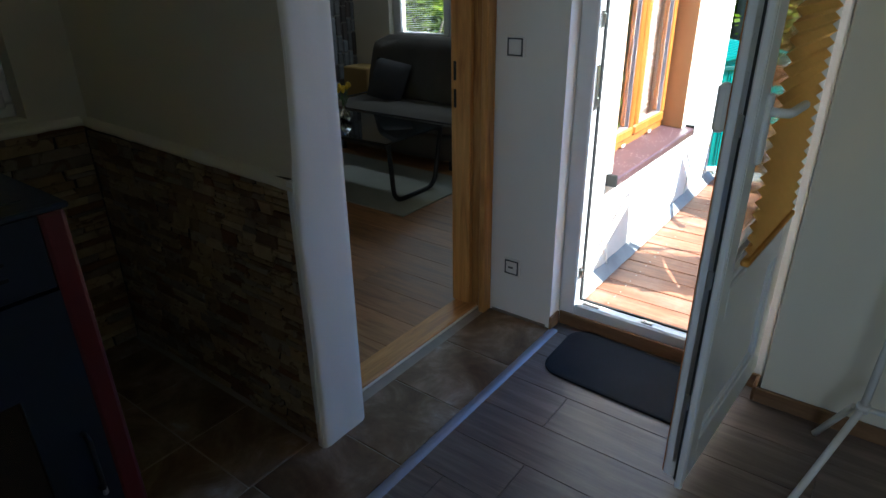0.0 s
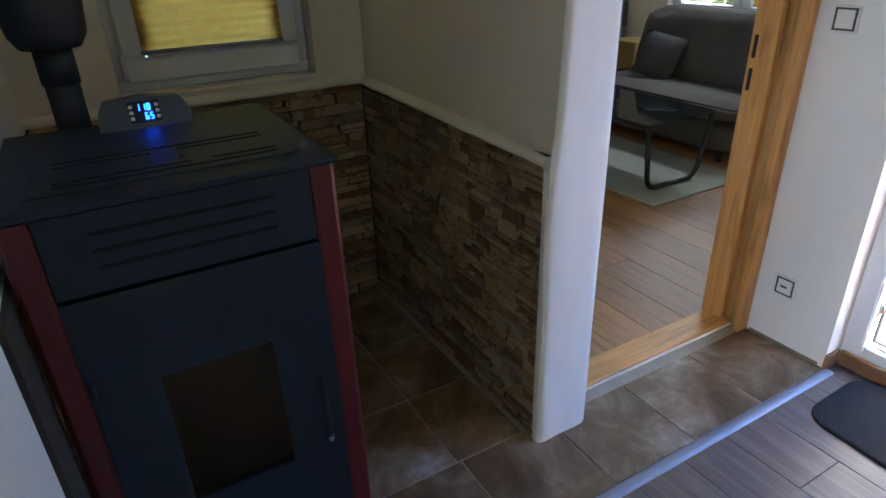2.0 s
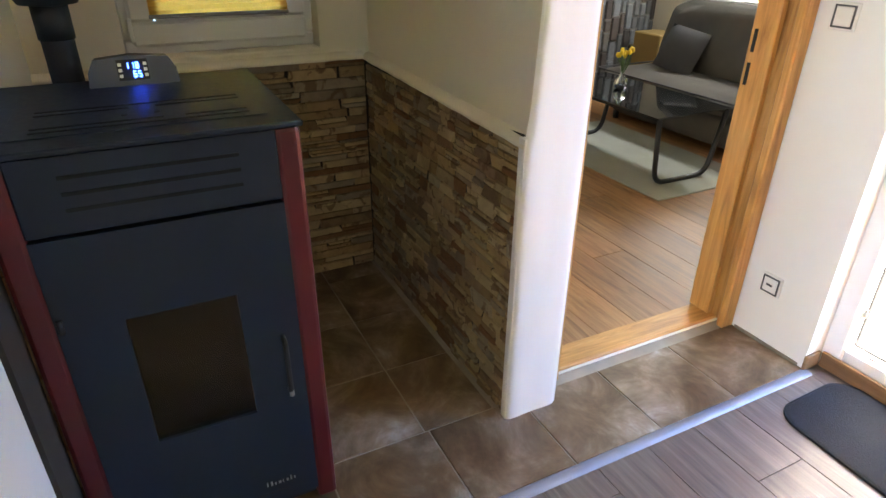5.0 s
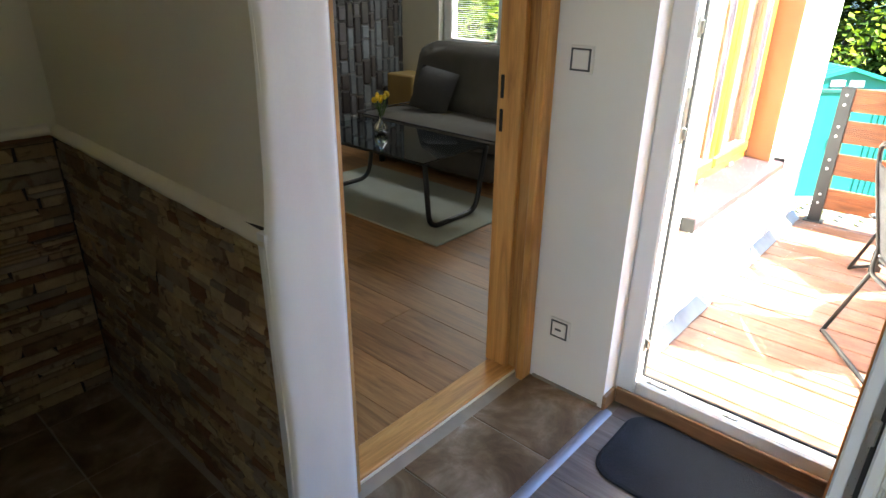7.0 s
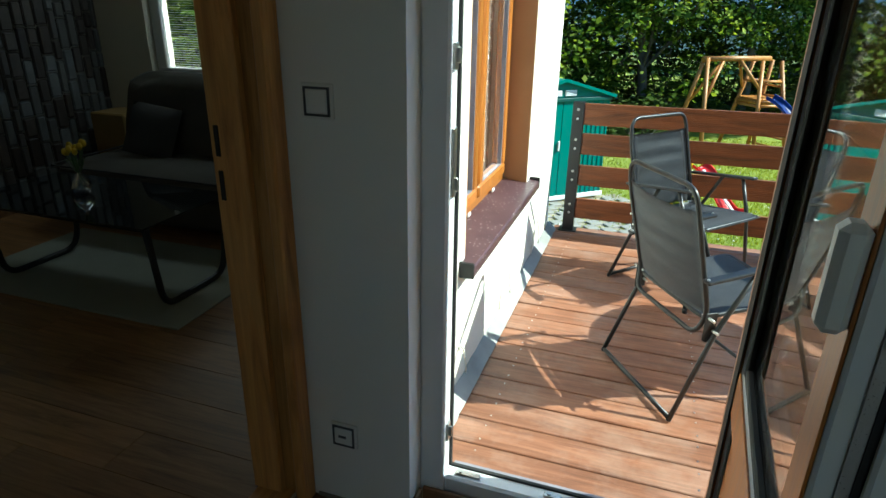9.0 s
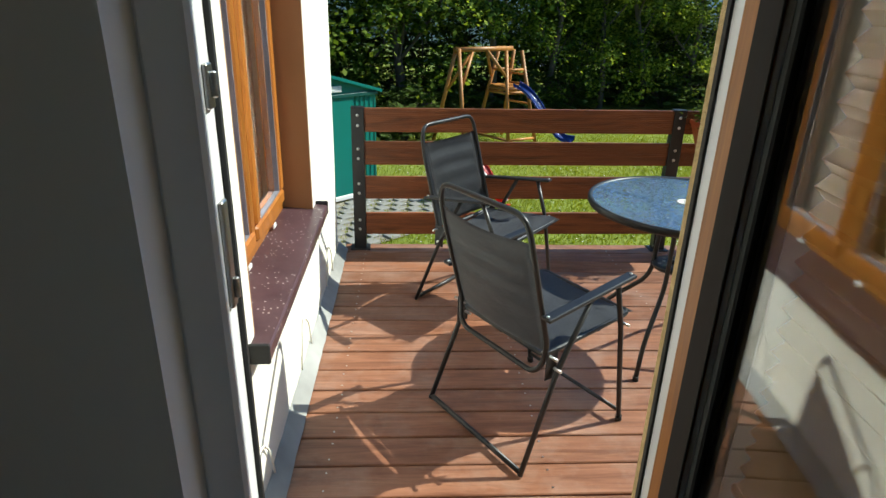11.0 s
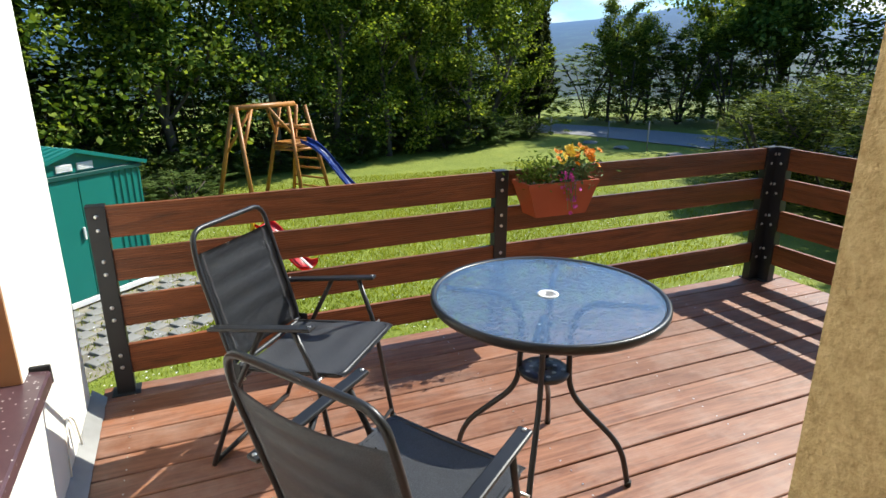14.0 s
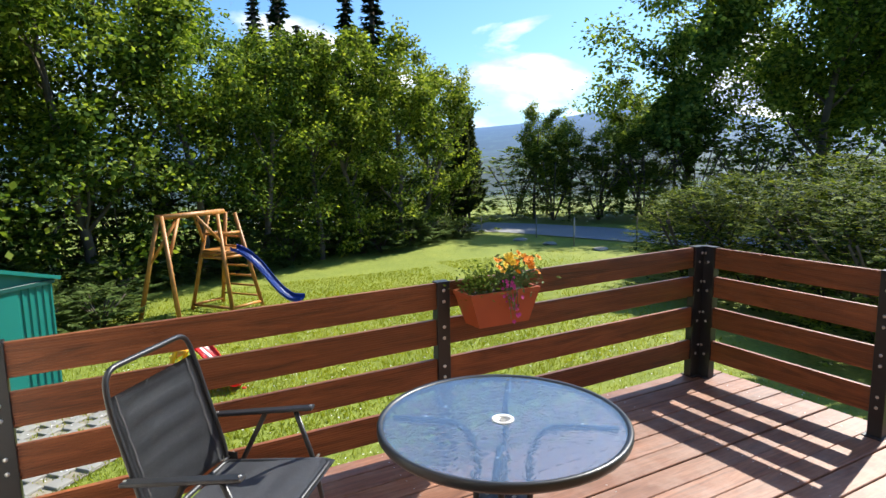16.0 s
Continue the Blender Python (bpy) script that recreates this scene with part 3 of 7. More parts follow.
slab("wall_terrace_side", DX1 + 0.012, 2.7, YB, YO - 0.02, -0.3, TOP, M_WALL)
slab("house_render", DX1, 3.4, YO - 0.02, YO, GROUND - 0.3, TOP + 0.3, M_YRENDER, "rough yellow spray render")
slab("house_render_over", XH, DX1, YO - 0.02, YO, 2.12, TOP + 0.3, M_YRENDER)
slab("terrace_reveal", DX1 - 0.001, DX1 + 0.012, FY1 + 0.009, YO, DECK, 2.12, M_YRENDER)
slab("wall_east", 2.7, 2.9, -2.7, YO, 0, TOP, M_WALL)
slab("wall_south_a", -2.72, 0.1, -2.9, -2.7, 0, TOP, M_WALL)
# unseen south wall; its opening is added to hold the fill lamp
slab("wall_south_b", 1.5, 2.9, -2.9, -2.7, 0, TOP, M_WALL)
slab("wall_south_low", 0.1, 1.5, -2.9, -2.7, 0, 0.95, M_WALL)
slab("wall_south_high", 0.1, 1.5, -2.9, -2.7, 2.05, TOP, M_WALL)
slab("wall_west_hall", -2.72, -2.52, -2.7, YL - 0.15, 0, TOP, M_WALL)
slab("ceiling", -6.3, 2.9, -2.9, YO, TOP, TOP + 0.2, M_WHITE, "white ceiling")
slab("ceiling_room", -6.3, XH, YO, YE, TOP, TOP + 0.2, M_WHITE, "white ceiling")
# living room outside wall with its window
WY0, WY1, WZ0, WZ1 = 2.93, 4.08, 0.49, 2.05
slab("outer_wall_near", XH - 0.3, XH, YO, WY0, -0.9, TOP, M_RENDER, "white rendered outer wall")
slab("outer_wall_far", XH - 0.3, XH, WY1, YE, -0.9, TOP, M_RENDER)
slab("outer_wall_low", XH - 0.3, XH, WY0, WY1, -0.9, WZ0 - 0.02, M_RENDER)
slab("outer_wall_high", XH - 0.3, XH, WY0, WY1, WZ1, TOP, M_RENDER)
slab("plinth", XH - 0.3, XH - 0.02, YO, YE - 0.02, GROUND - 0.3, -0.9, M_CONCRETE)
slab("window_reveal", XH - 0.13, XH - 0.001, WY1 - 0.012, WY1, WZ0, WZ1, M_REVEAL, "beige painted window reveal")
slab("window_reveal_near", XH - 0.13, XH - 0.001, WY0, WY0 + 0.012, WZ0, WZ1, M_REVEAL)
# living room back and side walls
BY = 4.68
BX0, BX1, BZ0, BZ1 = -4.15, -2.75, 0.80, 2.05
slab("room_wall_back_a", -5.0, BX0, BY, YE, 0, TOP, M_WALL)
slab("room_wall_back_b", BX1, XH - 0.3, BY, YE, 0, TOP, M_WALL)
slab("room_wall_back_low", BX0, BX1, BY, YE, 0, BZ0, M_WALL)
slab("room_wall_back_high", BX0, BX1, BY, YE, BZ1, TOP, M_WALL)
slab("room_wall_side", -4.9, -4.62, 3.52, YE, 0, TOP, M_GROUT)
slab("room_wall_side_near", -4.9, -4.60, YS + 0.19, 2.62, 0, TOP, M_WALL)
slab("room_wall_side_over", -4.9, -4.60, 2.62, 3.52, 2.04, TOP, M_WALL)
slab("room_wall_corner", -4.9, XN - 0.3, YS, YS + 0.19, 0, TOP, M_WALL)
slab("baseboard", XF + 0.04, DX0 - 0.02, YB - 0.006, YB - 0.001, 0.0, 0.012, M_GROUT)

# ---- window and door makers ----
def frame_bars(name, x0, x1, z0, z1, w, y0, y1, material, parent, swap=False, bevel=0.006):
    """Four mitred bars round an opening in the plane y (or x when swapped)."""
    for a, b, c, d in ((x0, x1, z0, z0 + w), (x0, x1, z1 - w, z1), (x0, x0 + w, z0 + w, z1 - w), (x1 - w, x1, z0 + w, z1 - w)):
        bm = bm_box(y0, y1, a, b, c, d, bevel) if swap else bm_box(a, b, y0, y1, c, d, bevel)
        part(name, bm, material, parent, kind="structure")


def pane(x0, x1, z0, z1, y, parent, swap=False, thick=0.006):
    bm = bm_box(y, y + thick, x0, x1, z0, z1) if swap else bm_box(x0, x1, y, y + thick, z0, z1)
    ob = part("pane", bm, M_GLASS, parent, "clear window glass", "structure")
    ob.visible_shadow = False
    return ob


# window_1: golden oak casements towards the terrace
win = tagged(new("window_1"), "golden oak double casement window with closed blinds", "window", kind="structure")
fx = XH - 0.13
frame_bars("window_frame", WY0 + 0.012, WY1 - 0.012, WZ0, WZ1, 0.055, fx - 0.06, fx, M_GOLDOAK, win, True)
mid = (WY0 + WY1) / 2
part("mullion", bm_box(fx - 0.055, fx + 0.004, mid - 0.022, mid + 0.022, WZ0 + 0.055, WZ1 - 0.055, 0.006), M_GOLDOAK, win, kind="structure")
for a, b in ((WY0 + 0.055, mid - 0.016), (mid + 0.016, WY1 - 0.055)):
    frame_bars("casement", a, b, WZ0 + 0.05, WZ1 - 0.05, 0.062, fx - 0.05, fx + 0.016, M_GOLDOAK, win, True, 0.01)
    frame_bars("bead", a + 0.062, b - 0.062, WZ0 + 0.112, WZ1 - 0.112, 0.006, fx - 0.012, fx + 0.009, M_ALU, win, True, 0)
    pane(a + 0.064, b - 0.064, WZ0 + 0.114, WZ1 - 0.114, fx - 0.02, win, True)
for k in range(2):
    part("drain_cap", bm_box(fx + 0.016, fx + 0.024, WY0 + 0.40 + 0.42 * k, WY0 + 0.44 + 0.42 * k, WZ0 + 0.018, WZ0 + 0.036, 0.003), M_WHITEPL, win, "small white drain cap", "structure")
for a, b in ((WY0 + 0.08, mid - 0.03), (mid + 0.03, WY1 - 0.08)):
    bm = bmesh.new()
    n = 64
    rows = [(fx - 0.075 - 0.004 * (k % 2), WZ0 + 0.09 + (WZ1 - WZ0 - 0.18) * k / n) for k in range(n + 1)]
    for (x0, z0), (x1, z1) in zip(rows, rows[1:]):
        bm.faces.new([bm.verts.new(p) for p in ((x0, a, z0), (x0, b, z0), (x1, b, z1), (x1, a, z1))])
    solid("pleated_blind", bm, simple("grey_pleats", (0.20, 0.155, 0.125), 0.8) if a < mid - 0.1 and "grey_pleats" not in bpy.data.materials else bpy.data.materials["grey_pleats"], "closed grey brown pleated window blind", "blind", "blinds of the terrace window")
# outer sill
bm = bmesh.new()
_y0, _y1 = 2.87, 4.15
_prof = [(XH - 0.13, 0.500), (XH + 0.050, 0.482), (XH + 0.056, 0.476), (XH + 0.056, 0.440), (XH + 0.050, 0.440), (XH + 0.048, 0.470), (XH - 0.13, 0.488)]
_a = [bm.verts.new((x, _y0, z)) for x, z in _prof]
_b = [bm.verts.new((x, _y1, z)) for x, z in _prof]
for i in range(len(_prof)):
    j = (i + 1) % len(_prof)
    bm.faces.new((_a[i], _a[j], _b[j], _b[i]))
bm.faces.new(_a[::-1])
bm.faces.new(_b)
sill = struct("window_sill", bm, M_SILL, "dark brown metal window sill with paint specks", "", None)
part("sill_end", bm_box(XH - 0.0, XH + 0.058, _y1, _y1 + 0.012, 0.436, 0.50, 0.003), M_RUBBER, sill, "black sill end cap", "structure")
part("sill_end", bm_box(XH - 0.0, XH + 0.058, _y0 - 0.012, _y0, 0.436, 0.50, 0.003), M_RUBBER, sill, "black sill end cap", "structure")

# window_2: living room back window, white, with open slats
win = tagged(new("window_2"), "white double casement window with venetian blinds", "window", kind="structure")
frame_bars("window_frame", BX0, BX1, BZ0, BZ1, 0.06, BY + 0.06, BY + 0.13, M_PVC, win)
mx = (BX0 + BX1) / 2
part("mullion", bm_box(mx - 0.03, mx + 0.03, BY + 0.055, BY + 0.13, BZ0 + 0.06, BZ1 - 0.06, 0.005), M_PVC, win, kind="structure")
for a, b in ((BX0 + 0.05, mx - 0.02), (mx + 0.02, BX1 - 0.05)):
    frame_bars("casement", a, b, BZ0 + 0.05, BZ1 - 0.05, 0.06, BY + 0.04, BY + 0.11, M_PVC, win)
    pane(a + 0.06, b - 0.06, BZ0 + 0.11, BZ1 - 0.11, BY + 0.08, win)
part("handle", bm_tube([(mx + 0.02, BY + 0.03, 1.28), (mx + 0.02, BY + 0.0, 1.28), (mx + 0.02, BY + 0.0, 1.17)], 0.009, 8, smooth_path=0.015), M_PVC, win, "white window handle", "structure")
for a, b in ((BX0 + 0.115, mx - 0.085), (mx + 0.085, BX1 - 0.115)):
    blind = thing("venetian_blind", pose(0, 0, 0), "half open blind with narrow white slats" if a < mx - 0.2 else "closed blind with narrow yellow slats", "blind", "blinds of the room window")
    bm = bmesh.new()
    tilt = 0.03 if a < mx - 0.2 else 1.15
    for k in range(62):
        z = BZ0 + 0.12 + k * 0.0165
        c, s2 = 0.008 * math.cos(tilt), 0.008 * math.sin(tilt)
        bm_box(a, b, BY + 0.072 - c, BY + 0.072 + c, z - 0.0006, z + 0.0006, 0, bm=bm)
        bm.verts.ensure_lookup_table()
    for v in bm.verts:
        k = round((v.co.z - BZ0 - 0.12) / 0.0165)
        v.co.z += (v.co.y - BY - 0.072) * math.tan(tilt)
    tagged(part("slats", bm, M_SLATBLIND if a < mx - 0.2 else M_BLIND, blind), kind="stuff")
    part("head_rail", bm_box(a, b, BY + 0.060, BY + 0.076, BZ1 - 0.14, BZ1 - 0.12, 0.002), M_PVC, blind)

# window_3: small niche window, white, yellow pleats
win = tagged(new("window_3"), "white tilt window above the stone cladding", "window", kind="structure")
frame_bars("window_frame", NY0, NY1, NZ0, NZ1, 0.05, XN - 0.17, XN - 0.08, M_PVC, win, True)
frame_bars("casement", NY0 + 0.03, NY1 - 0.03, NZ0 + 0.03, NZ1 - 0.03, 0.085, XN - 0.14, XN - 0.06, M_PVC, win, True, 0.01)
frame_bars("bead", NY0 + 0.115, NY1 - 0.115, NZ0 + 0.115, NZ1 - 0.115, 0.014, XN - 0.11, XN - 0.064, M_PVC, win, True, 0.004)
pane(NY0 + 0.12, NY1 - 0.12, NZ0 + 0.12, NZ1 - 0.12, XN - 0.12, win, True)
part("hinge", bm_box(XN - 0.062, XN - 0.045, NY0 + 0.022, NY0 + 0.038, NZ0 + 0.05, NZ0 + 0.13, 0.004), M_PVC, win, "white hinge cap", "structure")
part("window_board", bm_box(XN - 0.17, XN + 0.004, NY0, NY1, NZ0 - 0.012, NZ0 + 0.001, 0.003), M_WALL, win, "", "structure")


def pleats(x, y0, y1, z0, z1, n, deep=0.011):
    bm = bmesh.new()
    pts = [(x + (deep if k % 2 else 0), z0 + (z1 - z0) * k / n) for k in range(n + 1)]
    for (xa, za), (xb, zb) in zip(pts, pts[1:]):
        bm.faces.new([bm.verts.new(p) for p in ((xa, y0, za), (xa, y1, za), (xb, y1, zb), (xb, y0, zb))])
    return bm


blind = thing("pleated_blind", pose(XN - 0.062, NY0 + 0.1, NZ0 + 0.125), "yellow pleated blind in a white rail", "blind")
part("pleats", pleats(0.002, 0, NY1 - NY0 - 0.2, 0.012, 0.65, 44), M_BLIND, blind)
part("bottom_rail", bm_box(0, 0.016, -0.004, NY1 - NY0 - 0.196, 0, 0.013, 0.003), M_ALU, blind, "slim grey bottom rail")

# added fill lamp in the unseen south wall, brightens hall and niche
lamp = bpy.data.lights.new("south_fill", "AREA")
lamp.shape, lamp.size, lamp.size_y, lamp.energy, lamp.color = "RECTANGLE", 1.4, 1.1, 3.6, (1.0, 0.96, 0.88)
new("south_fill", lamp).matrix_world = look((0.8, -2.69, 1.5), (-0.6, 0.5, 1.0))
lamp = bpy.data.lights.new("room_window_sky", "AREA")
lamp.shape, lamp.size, lamp.size_y, lamp.energy, lamp.color = "RECTANGLE", 1.2, 0.25, 1.7, (0.92, 0.96, 1.0)
new("room_window_sky", lamp).matrix_world = look((-3.45, BY + 0.03, BZ1 - 0.2), (-3.45, 2.0, 0.3))

# ---- terrace door ----
door = tagged(new("door_1"), "white plastic terrace door standing open", "door", kind="structure")
part("frame_side", bm_box(DX0, DX0 + 0.07, FY0, FY1, 0.0, 2.12, 0.006), M_PVC, door, "white door frame", "structure")
part("frame_side", bm_box(DX1 - 0.045, DX1, FY0, FY1, 0.0, 2.12, 0.006), M_PVC, door, "white door frame", "structure")
part("frame_head", bm_box(DX0 + 0.07, DX1 - 0.045, FY0, FY1, 2.05, 2.12, 0.006), M_PVC, door, "", "structure")
part("frame_sill", bm_box(DX0 + 0.07, DX1 - 0.045, FY0 + 0.008, FY1 - 0.02, 0.02, 0.105, 0.008), M_PVC, door, "white door sill", "structure")
part("frame_step", bm_box(DX0 + 0.07, DX1 - 0.045, FY1 - 0.03, FY1 + 0.035, 0.0, 0.075, 0.004), M_ALU, door, "grey metal outer threshold", "structure")
part("gasket", bm_box(DX0 + 0.07, DX0 + 0.078, FY1 - 0.028, FY1 - 0.018, 0.105, 2.05), M_RUBBER, door, "black rubber gasket", "structure")
part("gasket", bm_box(DX1 - 0.050, DX1 - 0.045, FY1 - 0.012, FY1 - 0.001, 0.105, 2.05), M_RUBBER, door, "", "structure")
part("gasket", bm_box(DX0 + 0.078, DX1 - 0.0458, FY1 - 0.030, FY1 - 0.020, 0.105, 0.112), M_RUBBER, door, "", "structure")
part("outer_foil", bm_box(DX1 - 0.0450, DX1 - 0.012, FY1, FY1 + 0.008, 0.0, 2.12), M_GOLDOAK, door, "golden oak outer frame face", "structure")
part("outer_foil", bm_box(DX0 + 0.001, DX0 + 0.070, FY1, FY1 + 0.008, 0.0, 2.12), M_RUBBER, door, "", "structure")
for x, z in ((DX0 + 0.10, 0.0), (DX0 + 0.36, 0.0)):
    bm = bm_box(x, x + (0.075 if z == 0 and x < DX0 + 0.2 else 0.05), FY0 + 0.022, FY0 + 0.045, 0.105, 0.112, 0.003)
    bm_tube([(x + 0.015, FY0 + 0.033, 0.112), (x + 0.015, FY0 + 0.033, 0.117)], 0.006, 8, bm=bm)
    part("strike_plate", bm, M_STEEL, door, "steel strike plate", "structure")
for z in (0.22, 0.95, 1.25, 1.9):
    bm = bm_box(DX0 + 0.070, DX0 + 0.078, FY0 + 0.02, FY0 + 0.042, z, z + (0.17 if 0.9 < z < 1 else 0.06), 0.002)
    bm_box(DX0 + 0.078, DX0 + 0.086, FY0 + 0.026, FY0 + 0.034, z + 0.015, z + 0.05, 0.002, bm=bm)
    part("strike_plate", bm, M_STEEL, door, "steel strike plate", "structure")

LEAFYAW = -3.5
leaf = tagged(new("door_leaf"), "white door leaf with oak outer face and glass", "door", "", "structure")
leaf.matrix_basis = pose(-0.186, 2.160, 0.105, 0, 0, LEAFYAW - 90)
# local: x along the leaf from the hinge, y through its thickness (0 inside face away, towards the outside face), z up
LW, LH, T = 0.712, 1.96, 0.066
S0, S1 = -0.082, -0.082 + T   # leaf thickness towards the terrace side
RAILS = [("stile", 0.0, 0.10, 0.0, LH), ("stile", LW - 0.075, LW, 0.0, LH), ("rail", 0.10, LW - 0.075, 0.0, 0.11), ("rail", 0.10, LW - 0.075, 0.50, 0.60), ("rail", 0.10, LW - 0.075, LH - 0.10, LH)]
for nm, a, b, c, d in RAILS:
    part(nm, bm_box(a, b, S0 + 0.004, S1, c, d, 0.004), M_PVC, leaf, "white inner profile", "structure")
    part(nm + "_foil", bm_box(a + 0.002, b - 0.006, S0, S0 + 0.004, c + 0.002, d - 0.002, 0.001), M_GOLDOAK, leaf, "golden oak outer profile", "structure")
part("end_foil", bm_box(-0.004, 0.0, S0 + 0.001, S1 - 0.012, 0.0, LH), M_GOLDOAK, leaf, "golden oak hinge edge", "structure")
# near black strip over part of the golden oak stile
part("dark_cover", bm_box(0.042, 0.099, S0 - 0.003, S0, 0.002, LH - 0.002, 0.001), M_DARKSTRIP, leaf, "near black strip down the outer stile", "structure")
part("rebate", bm_box(LW, LW + 0.016, S1 - 0.02, S1, -0.02, LH + 0.01, 0.004), M_PVC, leaf, "", "structure")
part("lock_strip", bm_box(LW, LW + 0.004, S0 + 0.026, S0 + 0.044, 0.06, LH - 0.06), M_STEEL, leaf, "steel lock strip", "structure")
part("edge_gasket", bm_box(LW, LW + 0.006, S1 - 0.028, S1 - 0.020, 0.0, LH), M_RUBBER, leaf, "", "structure")
for z in (0.25, 0.62, 1.0, 1.4, 1.75):
    bm = bm_box(LW + 0.004, LW + 0.010, S0 + 0.028, S0 + 0.042, z, z + 0.05, 0.002)
    part("lock_pin", bm, M_STEEL, leaf, "steel locking pin", "structure")
for y0 in (S0 + 0.022, S1 - 0.034):
    ob = part("pane", bm_box(0.10, LW - 0.075, y0, y0 + 0.004, 0.60, LH - 0.10), M_GLASS, leaf, "large clear door glass", "structure")
    ob.visible_shadow = False
part("lower_panel", bm_box(0.10, LW - 0.075, S1 - 0.034, S1 - 0.018, 0.11, 0.50), M_PVC, leaf, "white lower panel", "structure")
part("lower_panel_foil", bm_box(0.10, LW - 0.075, S0 + 0.012, S0 + 0.024, 0.11, 0.50), M_GOLDOAK, leaf, "golden oak lower panel", "structure")
for nm, a, b, c, d in (("bead", 0.118, LW - 0.093, 0.60, 0.618), ("bead", 0.118, LW - 0.093, 0.482, 0.50), ("bead", 0.10, 0.118, 0.11, LH - 0.10), ("bead", LW - 0.093, LW - 0.075, 0.11, LH - 0.10), ("bead", 0.118, LW - 0.093, 0.11, 0.128), ("bead", 0.118, LW - 0.093, LH - 0.118, LH - 0.10)):
    part(nm, bm_box(a, b, S1 - 0.03, S1 - 0.008, c, d, 0.004), M_PVC, leaf, "white glazing bead", "structure")
    part(nm + "_outer", bm_box(a, b - 0.0, S0 + 0.008, S0 + 0.022, c, d, 0.003), M_RUBBER, leaf, "black glazing seal", "structure")
bm = bm_box(LW - 0.075, LW - 0.045, S1, S1 + 0.012, 0.93, 1.09, 0.004)
bm_tube([(LW - 0.06, S1 + 0.01, 1.05), (LW - 0.06, S1 + 0.05, 1.05), (LW - 0.19, S1 + 0.052, 1.05)], 0.0105, 10, smooth_path=0.02, bm=bm)
part("handle", bm, M_WHITEPL, leaf, "white lever handle", "structure")
bm = bm_box(LW - 0.035, LW - 0.003, S0 - 0.028, S0, 1.00, 1.11, 0.008)
part("pull", bm, M_WHITEPL, leaf, "pale outer door pull", "structure")
ob = pleats(0, 0, 1, 0, 1, 76, 1.0)
for v in ob.verts:
    v.co = Vector((0.125 + v.co.y * (LW - 0.25), S1 + 0.003 + v.co.x * 0.016, 0.66 + v.co.z * 1.2))
blind = thing("door_blind", leaf.matrix_basis.copy(), "yellow pleated blind on the terrace door", "blind")
part("pleats", ob, M_BLIND, blind)
part("bottom_rail", bm_box(0.12, LW - 0.12, S1, S1 + 0.022, 0.645, 0.662, 0.004), M_BLIND, blind)

# ---- living room door frame ----
d2 = tagged(new("door_2"), "oak door frame with an oak threshold", "door frame", kind="structure")
yL, yR = 1.27, YB - 0.001
part("threshold", bm_box(XF - 0.14, XF - 0.028, yL + 0.012, yR - 0.028, 0.0, 0.022, 0.004), M_OAKTHR, d2, "worn oak threshold", "structure")
part("threshold_edge", bm_box(XF - 0.028, XF - 0.022, yL + 0.012, yR - 0.03, 0.0, 0.012, 0.002), M_WALL, d2, "", "structure")
part("jamb", bm_box(XF - 0.15, XF - 0.002, yR - 0.030, yR, 0.0, 2.04, 0.003), M_OAKDOOR, d2, "knotty oak jamb", "structure")
part("jamb_stop", bm_box(XF - 0.15, XF - 0.055, yR - 0.058, yR - 0.030, 0.022, 2.0, 0.004), M_OAKDOOR, d2, "knotty oak stop", "structure")
part("casing", bm_box(XF - 0.002, XF + 0.030, yR - 0.062, yR - 0.001, 0.0, 2.10, 0.005), M_OAKDOOR, d2, "oak casing", "structure")
part("jamb", bm_box(XF - 0.15, XF - 0.002, yL, yL + 0.014, 0.0, 2.04, 0.002), M_OAKDOOR, d2, "", "structure")
part("head", bm_box(XF - 0.15, XF - 0.002, yL + 0.014, yR - 0.03, 2.01, 2.04, 0.003), M_OAKDOOR, d2, "", "structure")
for z in (0.93, 1.04):
    part("strike_plate", bm_box(XF - 0.135, XF - 0.122, yR - 0.0615, yR - 0.0575, z, z + 0.075, 0.001), M_FLUE, d2, "dark strike plate", "structure")


# beige door with a glazed top in the living room side wall
d3 = tagged(new("door_3"), "cream panelled door with a blind behind its glass", "door", kind="structure")
for a, b, c, d in ((2.62, 2.74, 0, 2.04), (3.40, 3.52, 0, 2.04), (2.74, 3.40, 0, 0.16), (2.74, 3.40, 0.60, 0.72), (2.74, 3.40, 1.02, 1.15), (2.74, 3.40, 1.9, 2.04)):
    part("board", bm_box(-4.66, -4.60, a, b, c, d, 0.004), M_CREAM, d3, "cream door frame board", "structure")
part("panel", bm_box(-4.65, -4.62, 2.74, 3.40, 0.16, 0.60), M_CREAM, d3, "cream panel", "structure")
part("panel", bm_box(-4.65, -4.62, 2.74, 3.40, 0.72, 1.02), M_CREAM, d3, "cream panel", "structure")
part("mullion", bm_box(-4.655, -4.605, 3.10, 3.14, 1.15, 1.9), M_PVC, d3, "", "structure")
pane(2.74, 3.40, 1.15, 1.9, -4.64, d3, True)
part("handle", bm_box(-4.60, -4.585, 3.47, 3.49, 1.0, 1.06, 0.003), M_STEEL, d3, "steel handle", "structure")

